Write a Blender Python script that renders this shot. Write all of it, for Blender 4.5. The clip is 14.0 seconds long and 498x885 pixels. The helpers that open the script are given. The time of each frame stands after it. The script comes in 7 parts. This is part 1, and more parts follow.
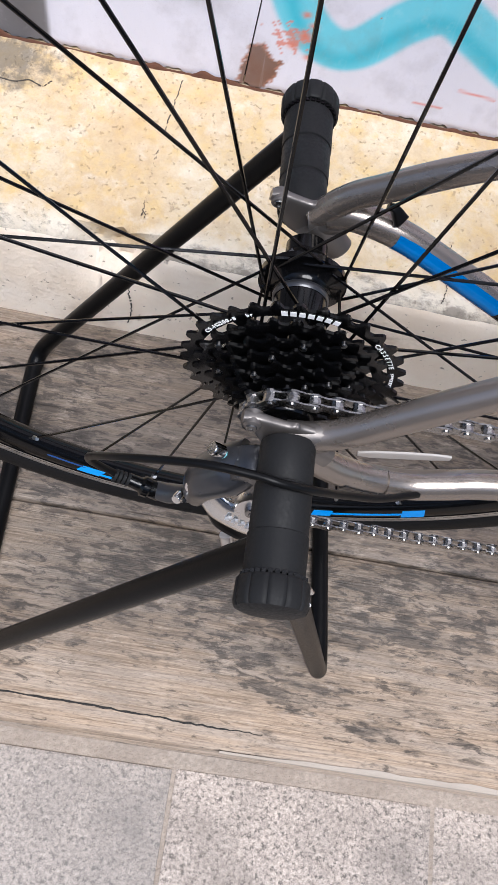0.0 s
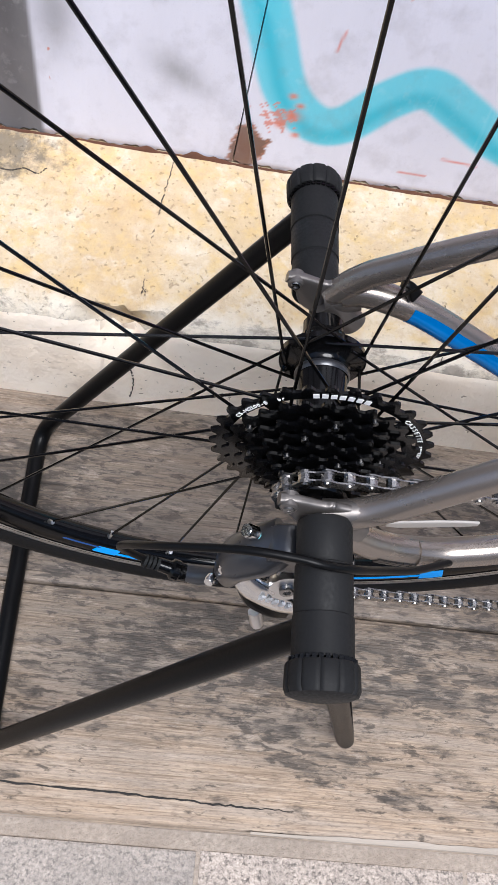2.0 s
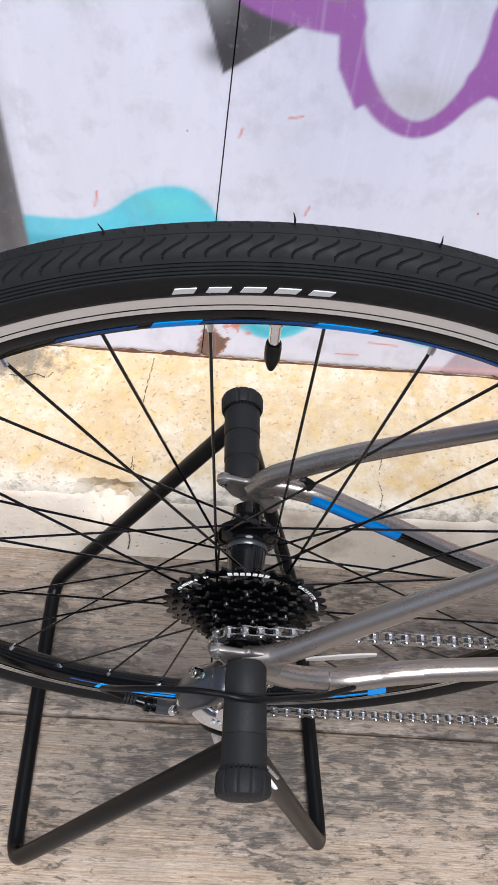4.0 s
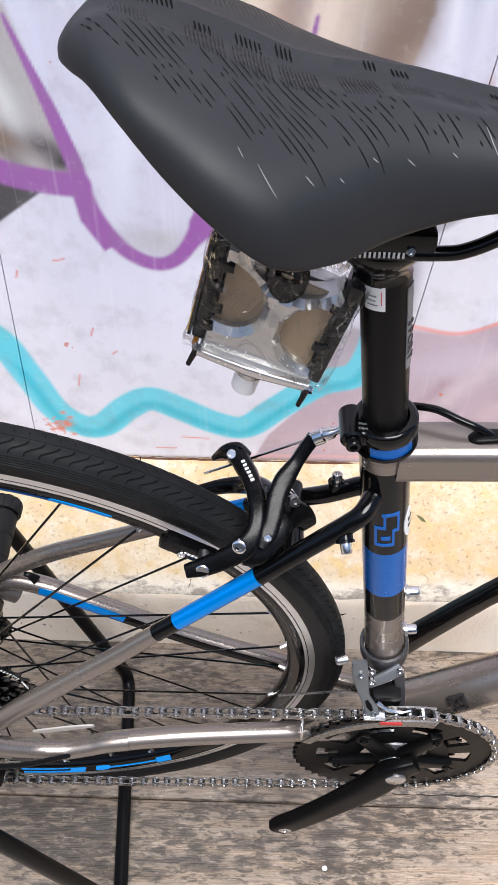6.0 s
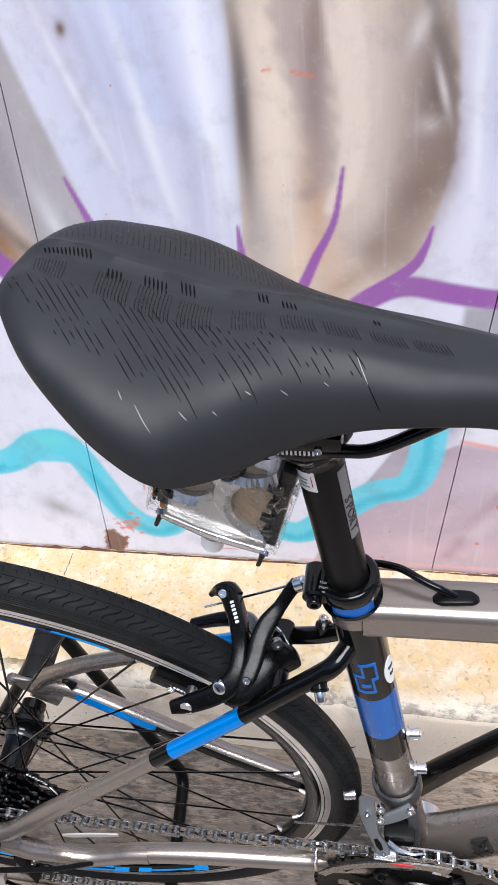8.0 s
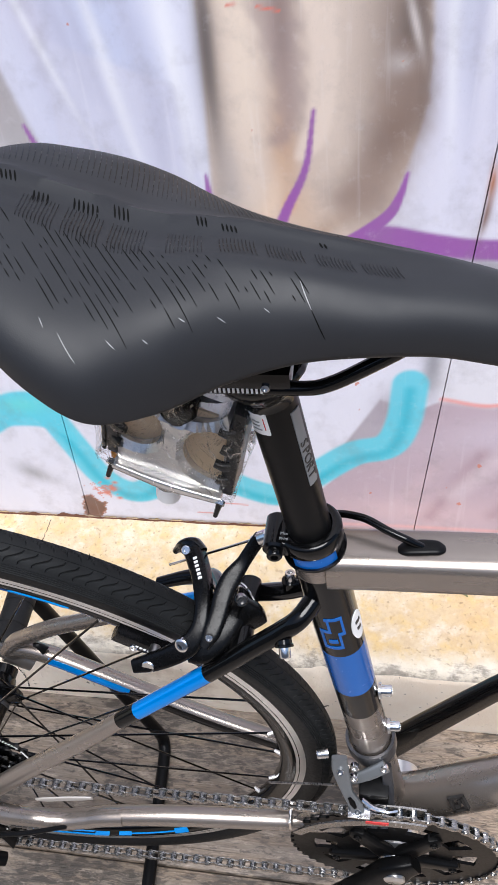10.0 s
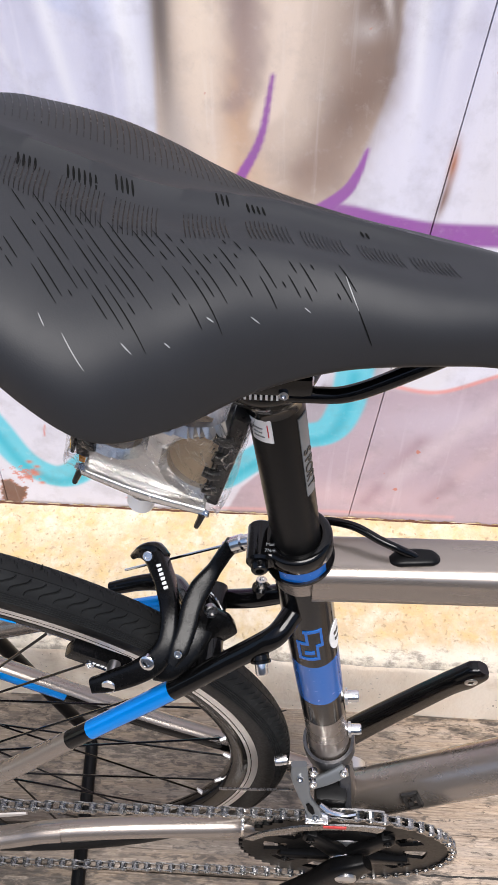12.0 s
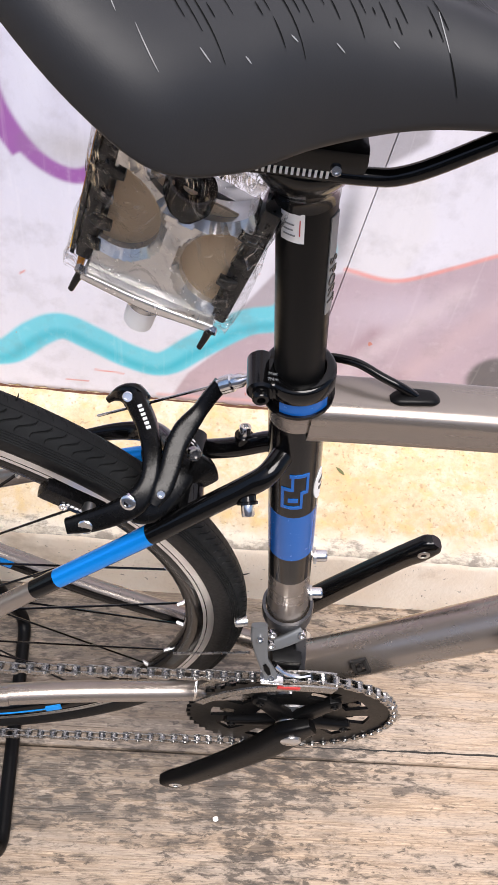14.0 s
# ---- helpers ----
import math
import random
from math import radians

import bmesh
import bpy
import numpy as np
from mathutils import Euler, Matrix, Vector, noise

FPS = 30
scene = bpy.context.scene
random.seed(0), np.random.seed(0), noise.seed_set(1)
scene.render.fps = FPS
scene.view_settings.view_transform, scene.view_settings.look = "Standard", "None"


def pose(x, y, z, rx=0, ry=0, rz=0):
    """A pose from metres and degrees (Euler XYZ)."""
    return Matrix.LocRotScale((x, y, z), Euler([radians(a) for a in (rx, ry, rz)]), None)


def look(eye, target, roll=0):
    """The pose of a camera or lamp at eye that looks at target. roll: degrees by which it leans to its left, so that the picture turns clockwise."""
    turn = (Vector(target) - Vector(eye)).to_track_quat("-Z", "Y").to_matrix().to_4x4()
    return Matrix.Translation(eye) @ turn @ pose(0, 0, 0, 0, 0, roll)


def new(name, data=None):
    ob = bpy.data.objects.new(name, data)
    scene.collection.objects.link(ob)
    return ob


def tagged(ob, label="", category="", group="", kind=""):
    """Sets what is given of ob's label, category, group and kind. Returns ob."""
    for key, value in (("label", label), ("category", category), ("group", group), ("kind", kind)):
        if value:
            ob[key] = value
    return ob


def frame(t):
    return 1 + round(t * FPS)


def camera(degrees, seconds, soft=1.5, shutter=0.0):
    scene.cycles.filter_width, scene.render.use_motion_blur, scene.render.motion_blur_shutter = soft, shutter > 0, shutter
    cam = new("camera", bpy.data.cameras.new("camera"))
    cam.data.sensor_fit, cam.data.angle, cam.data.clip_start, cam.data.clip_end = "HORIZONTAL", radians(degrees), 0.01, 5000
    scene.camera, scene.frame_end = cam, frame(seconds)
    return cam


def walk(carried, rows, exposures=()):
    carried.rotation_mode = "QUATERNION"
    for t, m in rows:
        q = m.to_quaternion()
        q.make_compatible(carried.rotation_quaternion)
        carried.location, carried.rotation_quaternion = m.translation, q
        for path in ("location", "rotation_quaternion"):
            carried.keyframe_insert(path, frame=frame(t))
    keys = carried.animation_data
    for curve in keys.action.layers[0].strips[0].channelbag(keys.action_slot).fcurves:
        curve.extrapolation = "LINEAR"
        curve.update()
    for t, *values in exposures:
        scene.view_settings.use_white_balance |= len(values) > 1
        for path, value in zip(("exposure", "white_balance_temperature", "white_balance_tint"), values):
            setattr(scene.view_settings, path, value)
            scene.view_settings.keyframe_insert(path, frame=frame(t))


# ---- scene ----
cam = camera(36.1, 14.0)
PATH = [
    (0, (-0.045, -0.257, 0.79), (0.092, 0.572, -1.025), 18.8),
    (0.5, (-0.098, -0.256, 0.783), (0.124, 0.534, -1.04), 22.2),
    (1, (-0.1, -0.267, 0.8), (0.14, 0.53, -1.018), 22.5),
    (1.5, (-0.089, -0.281, 0.843), (0.129, 0.579, -0.949), 19.7),
    (2, (-0.078, -0.246, 0.795), (0.091, 0.71, -0.954), 16.1),
    (2.2, (-0.063, -0.239, 0.793), (0.085, 0.749, -0.939), 15.1),
    (4.3, (-0.001, -0.3, 1.013), (0.058, 0.911, -0.577), 5.1),
    (4.5, (0.039, -0.307, 1.03), (0.096, 0.921, -0.547), 4.1),
    (4.7, (0.078, -0.31, 1.04), (0.127, 0.932, -0.527), 2.9),
    (5, (0.117, -0.316, 1.065), (0.176, 0.95, -0.483), 2.2),
    (5.5, (0.211, -0.327, 1.093), (0.258, 0.96, -0.437), 1.7),
    (6, (0.273, -0.32, 1.103), (0.252, 0.99, -0.408), 0.8),
    (6.5, (0.302, -0.313, 1.125), (0.193, 1.035, -0.349), -0.7),
    (7, (0.33, -0.316, 1.161), (0.122, 1.068, -0.268), -2.8),
    (7.5, (0.349, -0.301, 1.164), (0.056, 1.101, -0.232), -5.3),
    (8, (0.372, -0.292, 1.163), (0.022, 1.115, -0.215), -7.5),
    (8.5, (0.402, -0.28, 1.158), (0.033, 1.12, -0.221), -9.1),
    (8.7, (0.419, -0.277, 1.151), (0.049, 1.119, -0.232), -9.6),
    (10.8, (0.378, -0.292, 1.133), (0.095, 1.059, -0.315), -5.9),
    (11, (0.38, -0.293, 1.133), (0.112, 1.061, -0.315), -5.4),
    (11.5, (0.374, -0.273, 1.121), (0.172, 1.073, -0.345), -3.4),
    (12, (0.338, -0.246, 1.116), (0.266, 1.082, -0.378), 0.2),
    (12.5, (0.304, -0.233, 1.11), (0.352, 1.058, -0.417), 3.9),
    (13, (0.291, -0.235, 1.097), (0.435, 1.01, -0.462), 7.7),
    (13.5, (0.289, -0.244, 1.085), (0.476, 0.962, -0.5), 10.3),
    (14, (0.293, -0.276, 1.063), (0.462, 0.909, -0.539), 11.5),
]
walk(cam, [(t, look(eye, target, roll)) for t, eye, target, roll in PATH],
     exposures=[(0, 0.85, 6050, 11), (5, 0.95, 6150, 9), (6.5, 1.03, 6250, 11), (8, 0.98, 6100, 10), (11, 0.96, 6200, 10), (12.5, 1.09, 6550, 12), (13.5, 1.13, 6600, 13), (14, 1.11, 6600, 13)])

# ---- light ----
world = bpy.data.worlds.new("world")
scene.world = world
world.use_nodes = True
sky = world.node_tree.nodes.new("ShaderNodeTexSky")
sky.sky_type, sky.sun_disc = "NISHITA", False
sky.sun_elevation, sky.sun_rotation = radians(62), radians(200)
world.node_tree.nodes["Background"].inputs[1].default_value = 0.075
world.node_tree.links.new(sky.outputs[0], world.node_tree.nodes["Background"].inputs[0])
sun = new("sun", bpy.data.lights.new("sun", "SUN"))
sun.data.energy, sun.data.angle, sun.data.color = 3.0, radians(36), (1.0, 0.965, 0.925)
sun.matrix_world = look((0.25, -0.75, 2.0), (0, 0, 0))


# ---- materials ----
def srgb(r, g, b):
    return tuple((c / 255 / 12.92) if c < 10.3 else ((c / 255 + 0.055) / 1.055) ** 2.4 for c in (r, g, b))


class Nodes:
    """A small builder for node materials, in object space and metres."""

    def __init__(self, name, rough=0.5, metal=0.0, spec=0.5, coat=0.0):
        self.m = bpy.data.materials.new(name)
        self.m.use_nodes = True
        self.t = self.m.node_tree
        self.b = self.t.nodes["Principled BSDF"]
        self.set("Roughness", rough)
        self.set("Metallic", metal)
        self.set("Specular IOR Level", spec)
        self.set("Coat Weight", coat)
        self.set("Coat Roughness", 0.1)
        self.co = self.t.nodes.new("ShaderNodeTexCoord").outputs["Object"]

    def set(self, socket, value):
        s = self.b.inputs[socket]
        if isinstance(value, bpy.types.NodeSocket):
            self.t.links.new(value, s)
        else:
            s.default_value = (*value, 1) if isinstance(value, tuple) and len(value) == 3 else value

    def node(self, kind, **values):
        n = self.t.nodes.new(kind)
        for key, v in values.items():
            s = n.inputs[key]
            if isinstance(v, bpy.types.NodeSocket):
                self.t.links.new(v, s)
            else:
                s.default_value = v
        return n

    def at(self, scale, turn=(0, 0, 0), shift=(0, 0, 0)):
        n = self.node("ShaderNodeMapping", Vector=self.co)
        n.inputs["Scale"].default_value = scale
        n.inputs["Rotation"].default_value = turn
        n.inputs["Location"].default_value = shift
        return n.outputs[0]

    def noise(self, scale, detail=5.0, rough=0.55, turn=(0, 0, 0), shift=(0, 0, 0), distort=0.0):
        if not isinstance(scale, tuple):
            scale = (scale, scale, scale)
        return self.node("ShaderNodeTexNoise", Vector=self.at(scale, turn, shift), Scale=1.0, Detail=detail, Roughness=rough, Distortion=distort).outputs["Fac"]

    def ramp(self, fac, lo, hi, a=0.0, b=1.0):
        return self.node("ShaderNodeMapRange", Value=fac, **{"From Min": lo, "From Max": hi, "To Min": a, "To Max": b}).outputs[0]

    def mix(self, fac, a, b, how="MIX"):
        n = self.t.nodes.new("ShaderNodeMix")
        n.data_type, n.blend_type = "RGBA", how
        for k, v in ((0, fac), (6, a), (7, b)):
            if isinstance(v, bpy.types.NodeSocket):
                self.t.links.new(v, n.inputs[k])
            else:
                n.inputs[k].default_value = (*v, 1) if isinstance(v, tuple) else v
        return n.outputs[2]

    def bump(self, height, strength=0.4, distance=0.001):
        n = self.node("ShaderNodeBump", Height=height, Strength=strength, Distance=distance)
        self.set("Normal", n.outputs[0])

    def math(self, how, a, b=0.5):
        n = self.t.nodes.new("ShaderNodeMath")
        n.operation = how
        for k, v in ((0, a), (1, b)):
            if isinstance(v, bpy.types.NodeSocket):
                self.t.links.new(v, n.inputs[k])
            else:
                n.inputs[k].default_value = v
        return n.outputs[0]


def plain(name, colour, rough=0.5, metal=0.0, spec=0.5, coat=0.0, grain=250.0, vary=0.12, dent=0.05):
    """Paint, plastic or metal with a fine grain and a slow drift of tone."""
    n = Nodes(name, rough, metal, spec, coat)
    fine, slow = n.noise(grain, 3), n.noise(18.0, 3)
    dark = tuple(c * (1 - vary) for c in colour)
    light = tuple(min(1, c * (1 + vary)) for c in colour)
    n.set("Base Color", n.mix(slow, dark, light))
    n.set("Roughness", n.ramp(fine, 0.3, 0.7, max(0.03, rough * 0.85), min(1, rough * 1.15)))
    if dent:
        n.bump(fine, dent, 0.0005)
    return n.m


def wood():
    """Tan boards, weathered grey and spotted dark, with a darker oval by the stand."""
    n = Nodes("weathered_wood", 0.8)
    info = n.t.nodes.new("ShaderNodeObjectInfo")
    grain = n.noise((16, 560, 60), 6, 0.7, distort=0.4)
    wide = n.noise((3.2, 7, 4), 4, 0.6)
    tone = n.mix(n.ramp(grain, 0.32, 0.68), srgb(142, 122, 103), srgb(228, 206, 182))
    tone = n.mix(n.ramp(n.noise((4, 60, 8), 4, 0.6, shift=(6, 1, 0)), 0.42, 0.62, 0.0, 0.55), tone, srgb(196, 186, 176))
    # ragged oval near the rear wheel where the boards turn darker and smoother
    oval_dist = n.node("ShaderNodeVectorMath", Vector=n.at((1.35, 3.6, 0), shift=(0.02, -0.22, 0)))
    oval_dist.operation = "LENGTH"
    oval_dark = n.ramp(n.math("ADD", oval_dist.outputs["Value"], n.math("MULTIPLY", n.noise((6, 20, 5), 6, 0.7), 1.1)), 1.06, 1.58, 1.0, 0.0)
    tone = n.mix(n.math("MULTIPLY", oval_dark, 0.57), tone, n.mix(n.ramp(grain, 0.34, 0.66), srgb(36, 33, 31), srgb(96, 89, 83)))
    streak = n.math("MULTIPLY", n.ramp(grain, 0.25, 0.75, -0.06, 0.06), 1.0)
    spot = n.noise((46, 150, 60), 6.0, 0.66, distort=0.5)
    spot2 = n.noise((20, 64, 60), 6, 0.68, shift=(4, 9, 0), distort=0.3)
    cover = n.math("ADD", n.ramp(wide, 0.34, 0.62, -0.13, 0.07), streak)
    cover = n.math("ADD", cover, n.math("MULTIPLY", oval_dark, 0.04))
    blotch = n.ramp(n.math("ADD", spot, cover), 0.53, 0.62)
    blotch2 = n.ramp(n.math("ADD", spot2, cover), 0.53, 0.63)
    tone = n.mix(n.math("MULTIPLY", blotch, 0.78), tone, srgb(60, 55, 51))
    tone = n.mix(n.math("MULTIPLY", blotch2, 0.66), tone, srgb(66, 61, 57))
    worn = n.ramp(n.math("ADD", n.noise((24, 70, 60), 6, 0.7, shift=(1, 5, 2)), streak), 0.56, 0.66)
    tone = n.mix(n.math("MULTIPLY", worn, 0.5), tone, srgb(206, 192, 178))
    fine = n.ramp(n.noise((130, 520, 60), 3, 0.6, shift=(3, 7, 0)), 0.52, 0.68)
    tone = n.mix(n.math("MULTIPLY", fine, 0.4), tone, srgb(92, 83, 76))
    crack = n.ramp(n.noise((2.0, 300, 30), 3, 0.6, shift=(9, 2, 0)), 0.68, 0.70)
    tone = n.mix(n.math("MULTIPLY", crack, 0.8), tone, srgb(48, 42, 38))
    tone = n.mix(1.0, tone, info.outputs["Color"], "MULTIPLY")
    n.set("Base Color", tone)
    n.set("Roughness", n.ramp(oval_dark, 0.0, 1.0, 0.82, 0.5))
    n.bump(n.math("SUBTRACT", grain, n.math("MULTIPLY", crack, 1.5)), 0.6, 0.0022)
    return n.m


def plaster(name, main, pale, stain):
    n = Nodes(name, 0.88)
    blot = n.noise(9.0, 6, 0.6)
    fine = n.noise(140.0, 5, 0.6)
    tone = n.mix(n.ramp(blot, 0.38, 0.62), main, pale)
    tone = n.mix(n.math("MULTIPLY", n.ramp(n.noise(4.0, 6, 0.7, shift=(2, 5, 1)), 0.56, 0.68), 0.75), tone, stain)
    pit = n.ramp(n.noise(170.0, 2, 0.5, shift=(4, 1, 0)), 0.70, 0.74)
    tone = n.mix(n.math("MULTIPLY", pit, 0.6), tone, srgb(96, 78, 58))
    mark = n.ramp(n.noise((45, 60, 30), 3, 0.6, shift=(1, 8, 3)), 0.69, 0.74)
    tone = n.mix(n.math("MULTIPLY", mark, 0.8), tone, srgb(82, 72, 62))
    n.set("Base Color", tone)
    n.bump(n.math("SUBTRACT", fine, pit), 0.55, 0.0025)
    return n.m


def ledge_plaster():
    """Cream plaster, mottled yellow, pitted and specked, with a grey grime patch at its back."""
    n = Nodes("ochre_plaster", 0.9)
    fine = n.noise(150.0, 5, 0.65)
    tone = n.mix(n.ramp(n.noise(11.0, 5, 0.6), 0.38, 0.62), srgb(191, 168, 134), srgb(202, 186, 161))
    tone = n.mix(n.ramp(n.noise(46.0, 5, 0.65, shift=(1, 4, 2)), 0.46, 0.66, 0.0, 0.75), tone, srgb(198, 168, 112))
    tone = n.mix(n.ramp(n.noise(30.0, 4, 0.6, shift=(7, 2, 2)), 0.54, 0.66, 0.0, 0.6), tone, srgb(210, 200, 184))
    tone = n.mix(n.ramp(n.noise(5.0, 5, 0.6, shift=(2, 5, 1)), 0.54, 0.68, 0.0, 0.55), tone, srgb(186, 155, 110))
    tone = n.mix(n.ramp(n.noise(95.0, 5, 0.7, shift=(5, 5, 2)), 0.44, 0.64, 0.0, 0.38), tone, srgb(168, 144, 116))
    pit = n.ramp(n.noise(190.0, 2, 0.5, shift=(4, 1, 0)), 0.64, 0.70)
    tone = n.mix(n.math("MULTIPLY", pit, 0.32), tone, srgb(124, 102, 74))
    mark = n.ramp(n.noise((55, 38, 30), 5, 0.7, shift=(1, 8, 3)), 0.69, 0.78)
    tone = n.mix(n.math("MULTIPLY", mark, 0.5), tone, srgb(82, 72, 62))
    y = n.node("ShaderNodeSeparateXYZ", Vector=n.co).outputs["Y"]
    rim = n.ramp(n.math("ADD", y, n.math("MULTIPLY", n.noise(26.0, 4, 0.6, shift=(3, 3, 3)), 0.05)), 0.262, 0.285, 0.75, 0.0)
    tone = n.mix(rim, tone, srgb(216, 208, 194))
    worn = n.ramp(n.math("ADD", y, n.math("MULTIPLY", n.noise((30, 60, 40), 6, 0.75, shift=(6, 2, 3)), 0.16)), 0.296, 0.318, 1.0, 0.0)
    tone = n.mix(n.math("MULTIPLY", worn, 0.8), tone, n.mix(n.noise(80.0, 5, 0.7), srgb(96, 88, 80), srgb(158, 148, 136)))
    spread = n.node("ShaderNodeVectorMath", Vector=n.at((10.5, 22, 0), shift=(3.45, -9.0, 0)))
    spread.operation = "LENGTH"
    grime = n.ramp(n.math("ADD", spread.outputs["Value"], n.math("MULTIPLY", n.noise(42.0, 6, 0.75), 2.2)), 1.55, 1.95, 1.0, 0.0)
    tone = n.mix(n.math("MULTIPLY", grime, 0.8), tone, srgb(100, 92, 82))
    n.set("Base Color", tone)
    n.bump(n.math("SUBTRACT", fine, n.math("ADD", pit, mark)), 0.65, 0.003)
    return n.m


def granite():
    n = Nodes("granite_tile", 0.75)
    info = n.t.nodes.new("ShaderNodeObjectInfo")
    grain = n.noise(230.0, 5, 0.75)
    tone = n.mix(n.ramp(grain, 0.34, 0.66), srgb(98, 90, 84), srgb(208, 195, 184))
    tone = n.mix(n.ramp(n.noise(95.0, 6, 0.75), 0.46, 0.66, 0.0, 0.6), tone, srgb(192, 179, 168))
    tone = n.mix(n.ramp(n.noise(150.0, 6, 0.72, shift=(3, 1, 0)), 0.53, 0.61, 0.0, 0.85), tone, srgb(72, 67, 64))
    tone = n.mix(n.ramp(n.noise(9.0, 6, 0.75), 0.44, 0.66, 0.0, 0.65), tone, srgb(112, 104, 97))
    tone = n.mix(n.ramp(n.noise(3.2, 5, 0.7, shift=(2, 7, 0)), 0.46, 0.68, 0.0, 0.5), tone, srgb(96, 91, 88))
    tone = n.mix(n.ramp(info.outputs["Random"], 0, 1, 0.0, 0.45), tone, srgb(130, 126, 122))
    n.set("Base Color", tone)
    n.bump(n.noise(260.0, 3), 0.7, 0.003)
    return n.m


def grit():
    n = Nodes("gritty_mortar", 0.95)
    tone = n.mix(n.noise(160.0, 6, 0.7), srgb(88, 80, 73), srgb(206, 192, 178))
    n.set("Base Color", n.mix(n.ramp(n.noise(12.0, 4), 0.4, 0.6, 0.1, 0.6), tone, srgb(142, 130, 119)))
    n.bump(n.noise(120.0, 5, 0.7), 0.9, 0.006)
    return n.m


def painted_panel():
    n = Nodes("spray_painted_board", 0.62)
    a = n.t.nodes.new("ShaderNodeAttribute")
    a.attribute_name = "paint"
    tone = a.outputs["Color"]
    grime = n.ramp(n.noise((10, 10, 4), 6, 0.65), 0.35, 0.75)
    tone = n.mix(n.math("MULTIPLY", grime, 0.16), tone, srgb(150, 146, 150))
    mottle = n.noise(26.0, 5, 0.65, shift=(2, 2, 7))
    tone = n.mix(n.ramp(mottle, 0.5, 0.72, 0.0, 0.22), tone, srgb(128, 122, 124))
    tone = n.mix(n.ramp(n.noise(70.0, 5, 0.7, shift=(8, 1, 3)), 0.56, 0.72, 0.0, 0.1), tone, srgb(238, 236, 240))
    spray = n.noise(900.0, 2)
    tone = n.mix(n.math("MULTIPLY", n.ramp(spray, 0.62, 0.72), 0.12), tone, srgb(90, 88, 92))
    drip = n.ramp(n.noise((90, 90, 3), 4, 0.6), 0.60, 0.72)
    tone = n.mix(n.math("MULTIPLY", drip, 0.10), tone, srgb(246, 244, 248))
    fleck = n.ramp(n.noise((60, 60, 45), 2, 0.5, shift=(5, 0, 2)), 0.755, 0.775)
    tone = n.mix(n.math("MULTIPLY", fleck, 0.8), tone, srgb(196, 120, 96))
    n.set("Base Color", tone)
    n.set("Roughness", n.ramp(n.noise(40.0, 4), 0.3, 0.7, 0.5, 0.75))
    n.bump(n.noise((200, 200, 60), 4), 0.12, 0.001)
    return n.m


def brushed(name, colour, rough, lines):
    n = Nodes(name, rough, 1.0)
    g = n.noise(lines, 4, 0.6)
    n.set("Base Color", n.mix(g, tuple(c * 0.8 for c in colour), colour))
    n.set("Roughness", n.ramp(g, 0.3, 0.7, rough * 0.8, rough * 1.3))
    n.bump(g, 0.1, 0.0004)
    return n.m


def flake_paint():
    """Warm grey metallic lacquer."""
    n = Nodes("grey_metallic_paint", 0.3, 0.75, 0.5, 0.12)
    n.set("Coat Roughness", 0.08)
    spark = n.noise(5200.0, 1)
    slow = n.noise((6, 60, 60), 3)
    tone = n.mix(n.ramp(spark, 0.3, 0.7), srgb(128, 119, 112), srgb(154, 145, 137))
    n.set("Base Color", n.mix(n.math("MULTIPLY", slow, 0.35), tone, srgb(132, 122, 115)))
    n.set("Roughness", n.ramp(slow, 0.3, 0.7, 0.25, 0.31))
    return n.m


def rubber():
    n = Nodes("tyre_rubber", 0.58, 0.0, 0.12)
    n.set("Base Color", n.mix(n.noise(60.0, 5), srgb(17, 18, 19), srgb(36, 37, 38)))
    n.set("Roughness", n.ramp(n.noise(160.0, 4), 0.3, 0.7, 0.5, 0.75))
    n.bump(n.noise(500.0, 2), 0.12, 0.0005)
    return n.m


def vinyl():
    n = Nodes("saddle_vinyl", 0.46, 0.0, 0.22)
    n.set("Base Color", n.mix(n.noise(14.0, 4), srgb(30, 31, 34), srgb(42, 43, 46)))
    v = n.node("ShaderNodeTexVoronoi", Vector=n.at((1500, 1500, 1500)), Scale=1.0).outputs["Distance"]
    n.set("Roughness", n.ramp(n.noise(30.0, 4), 0.3, 0.7, 0.44, 0.56))
    n.bump(v, 0.05, 0.0003)
    return n.m


def clear_film():
    """Thin, creased, clear wrapping: lets light straight through, with sharp glints along its folds."""
    n = Nodes("clear_plastic_film", 0.08, 0.0, 0.8)
    fold = n.noise((60, 60, 34), 3, 0.55, distort=1.4)
    n.bump(fold, 1.0, 0.02)
    shade = n.t.nodes.new("ShaderNodeMixShader")
    ridge = n.math("ABSOLUTE", n.math("SUBTRACT", n.noise((34, 60, 26), 3, 0.55, distort=1.0), 0.5))
    crease = n.ramp(ridge, 0.0, 0.008, 0.6, 0.0)
    edge = n.node("ShaderNodeFresnel", IOR=1.32)
    n.t.links.new(n.b.inputs["Normal"].links[0].from_socket, edge.inputs["Normal"])
    patch = n.ramp(n.noise((40, 40, 40), 2, 0.5, shift=(3, 1, 8)), 0.45, 0.6, 0.35, 1.0)
    n.t.links.new(n.math("MULTIPLY", n.math("MAXIMUM", crease, edge.outputs[0]), patch), shade.inputs[0])
    n.t.links.new(n.t.nodes.new("ShaderNodeBsdfTransparent").outputs[0], shade.inputs[1])
    gloss = n.t.nodes.new("ShaderNodeBsdfGlossy")
    gloss.inputs["Roughness"].default_value = 0.06
    n.t.links.new(n.b.inputs["Normal"].links[0].from_socket, gloss.inputs["Normal"])
    n.t.links.new(gloss.outputs[0], shade.inputs[2])
    n.t.links.new(shade.outputs[0], n.t.nodes["Material Output"].inputs[0])
    return n.m


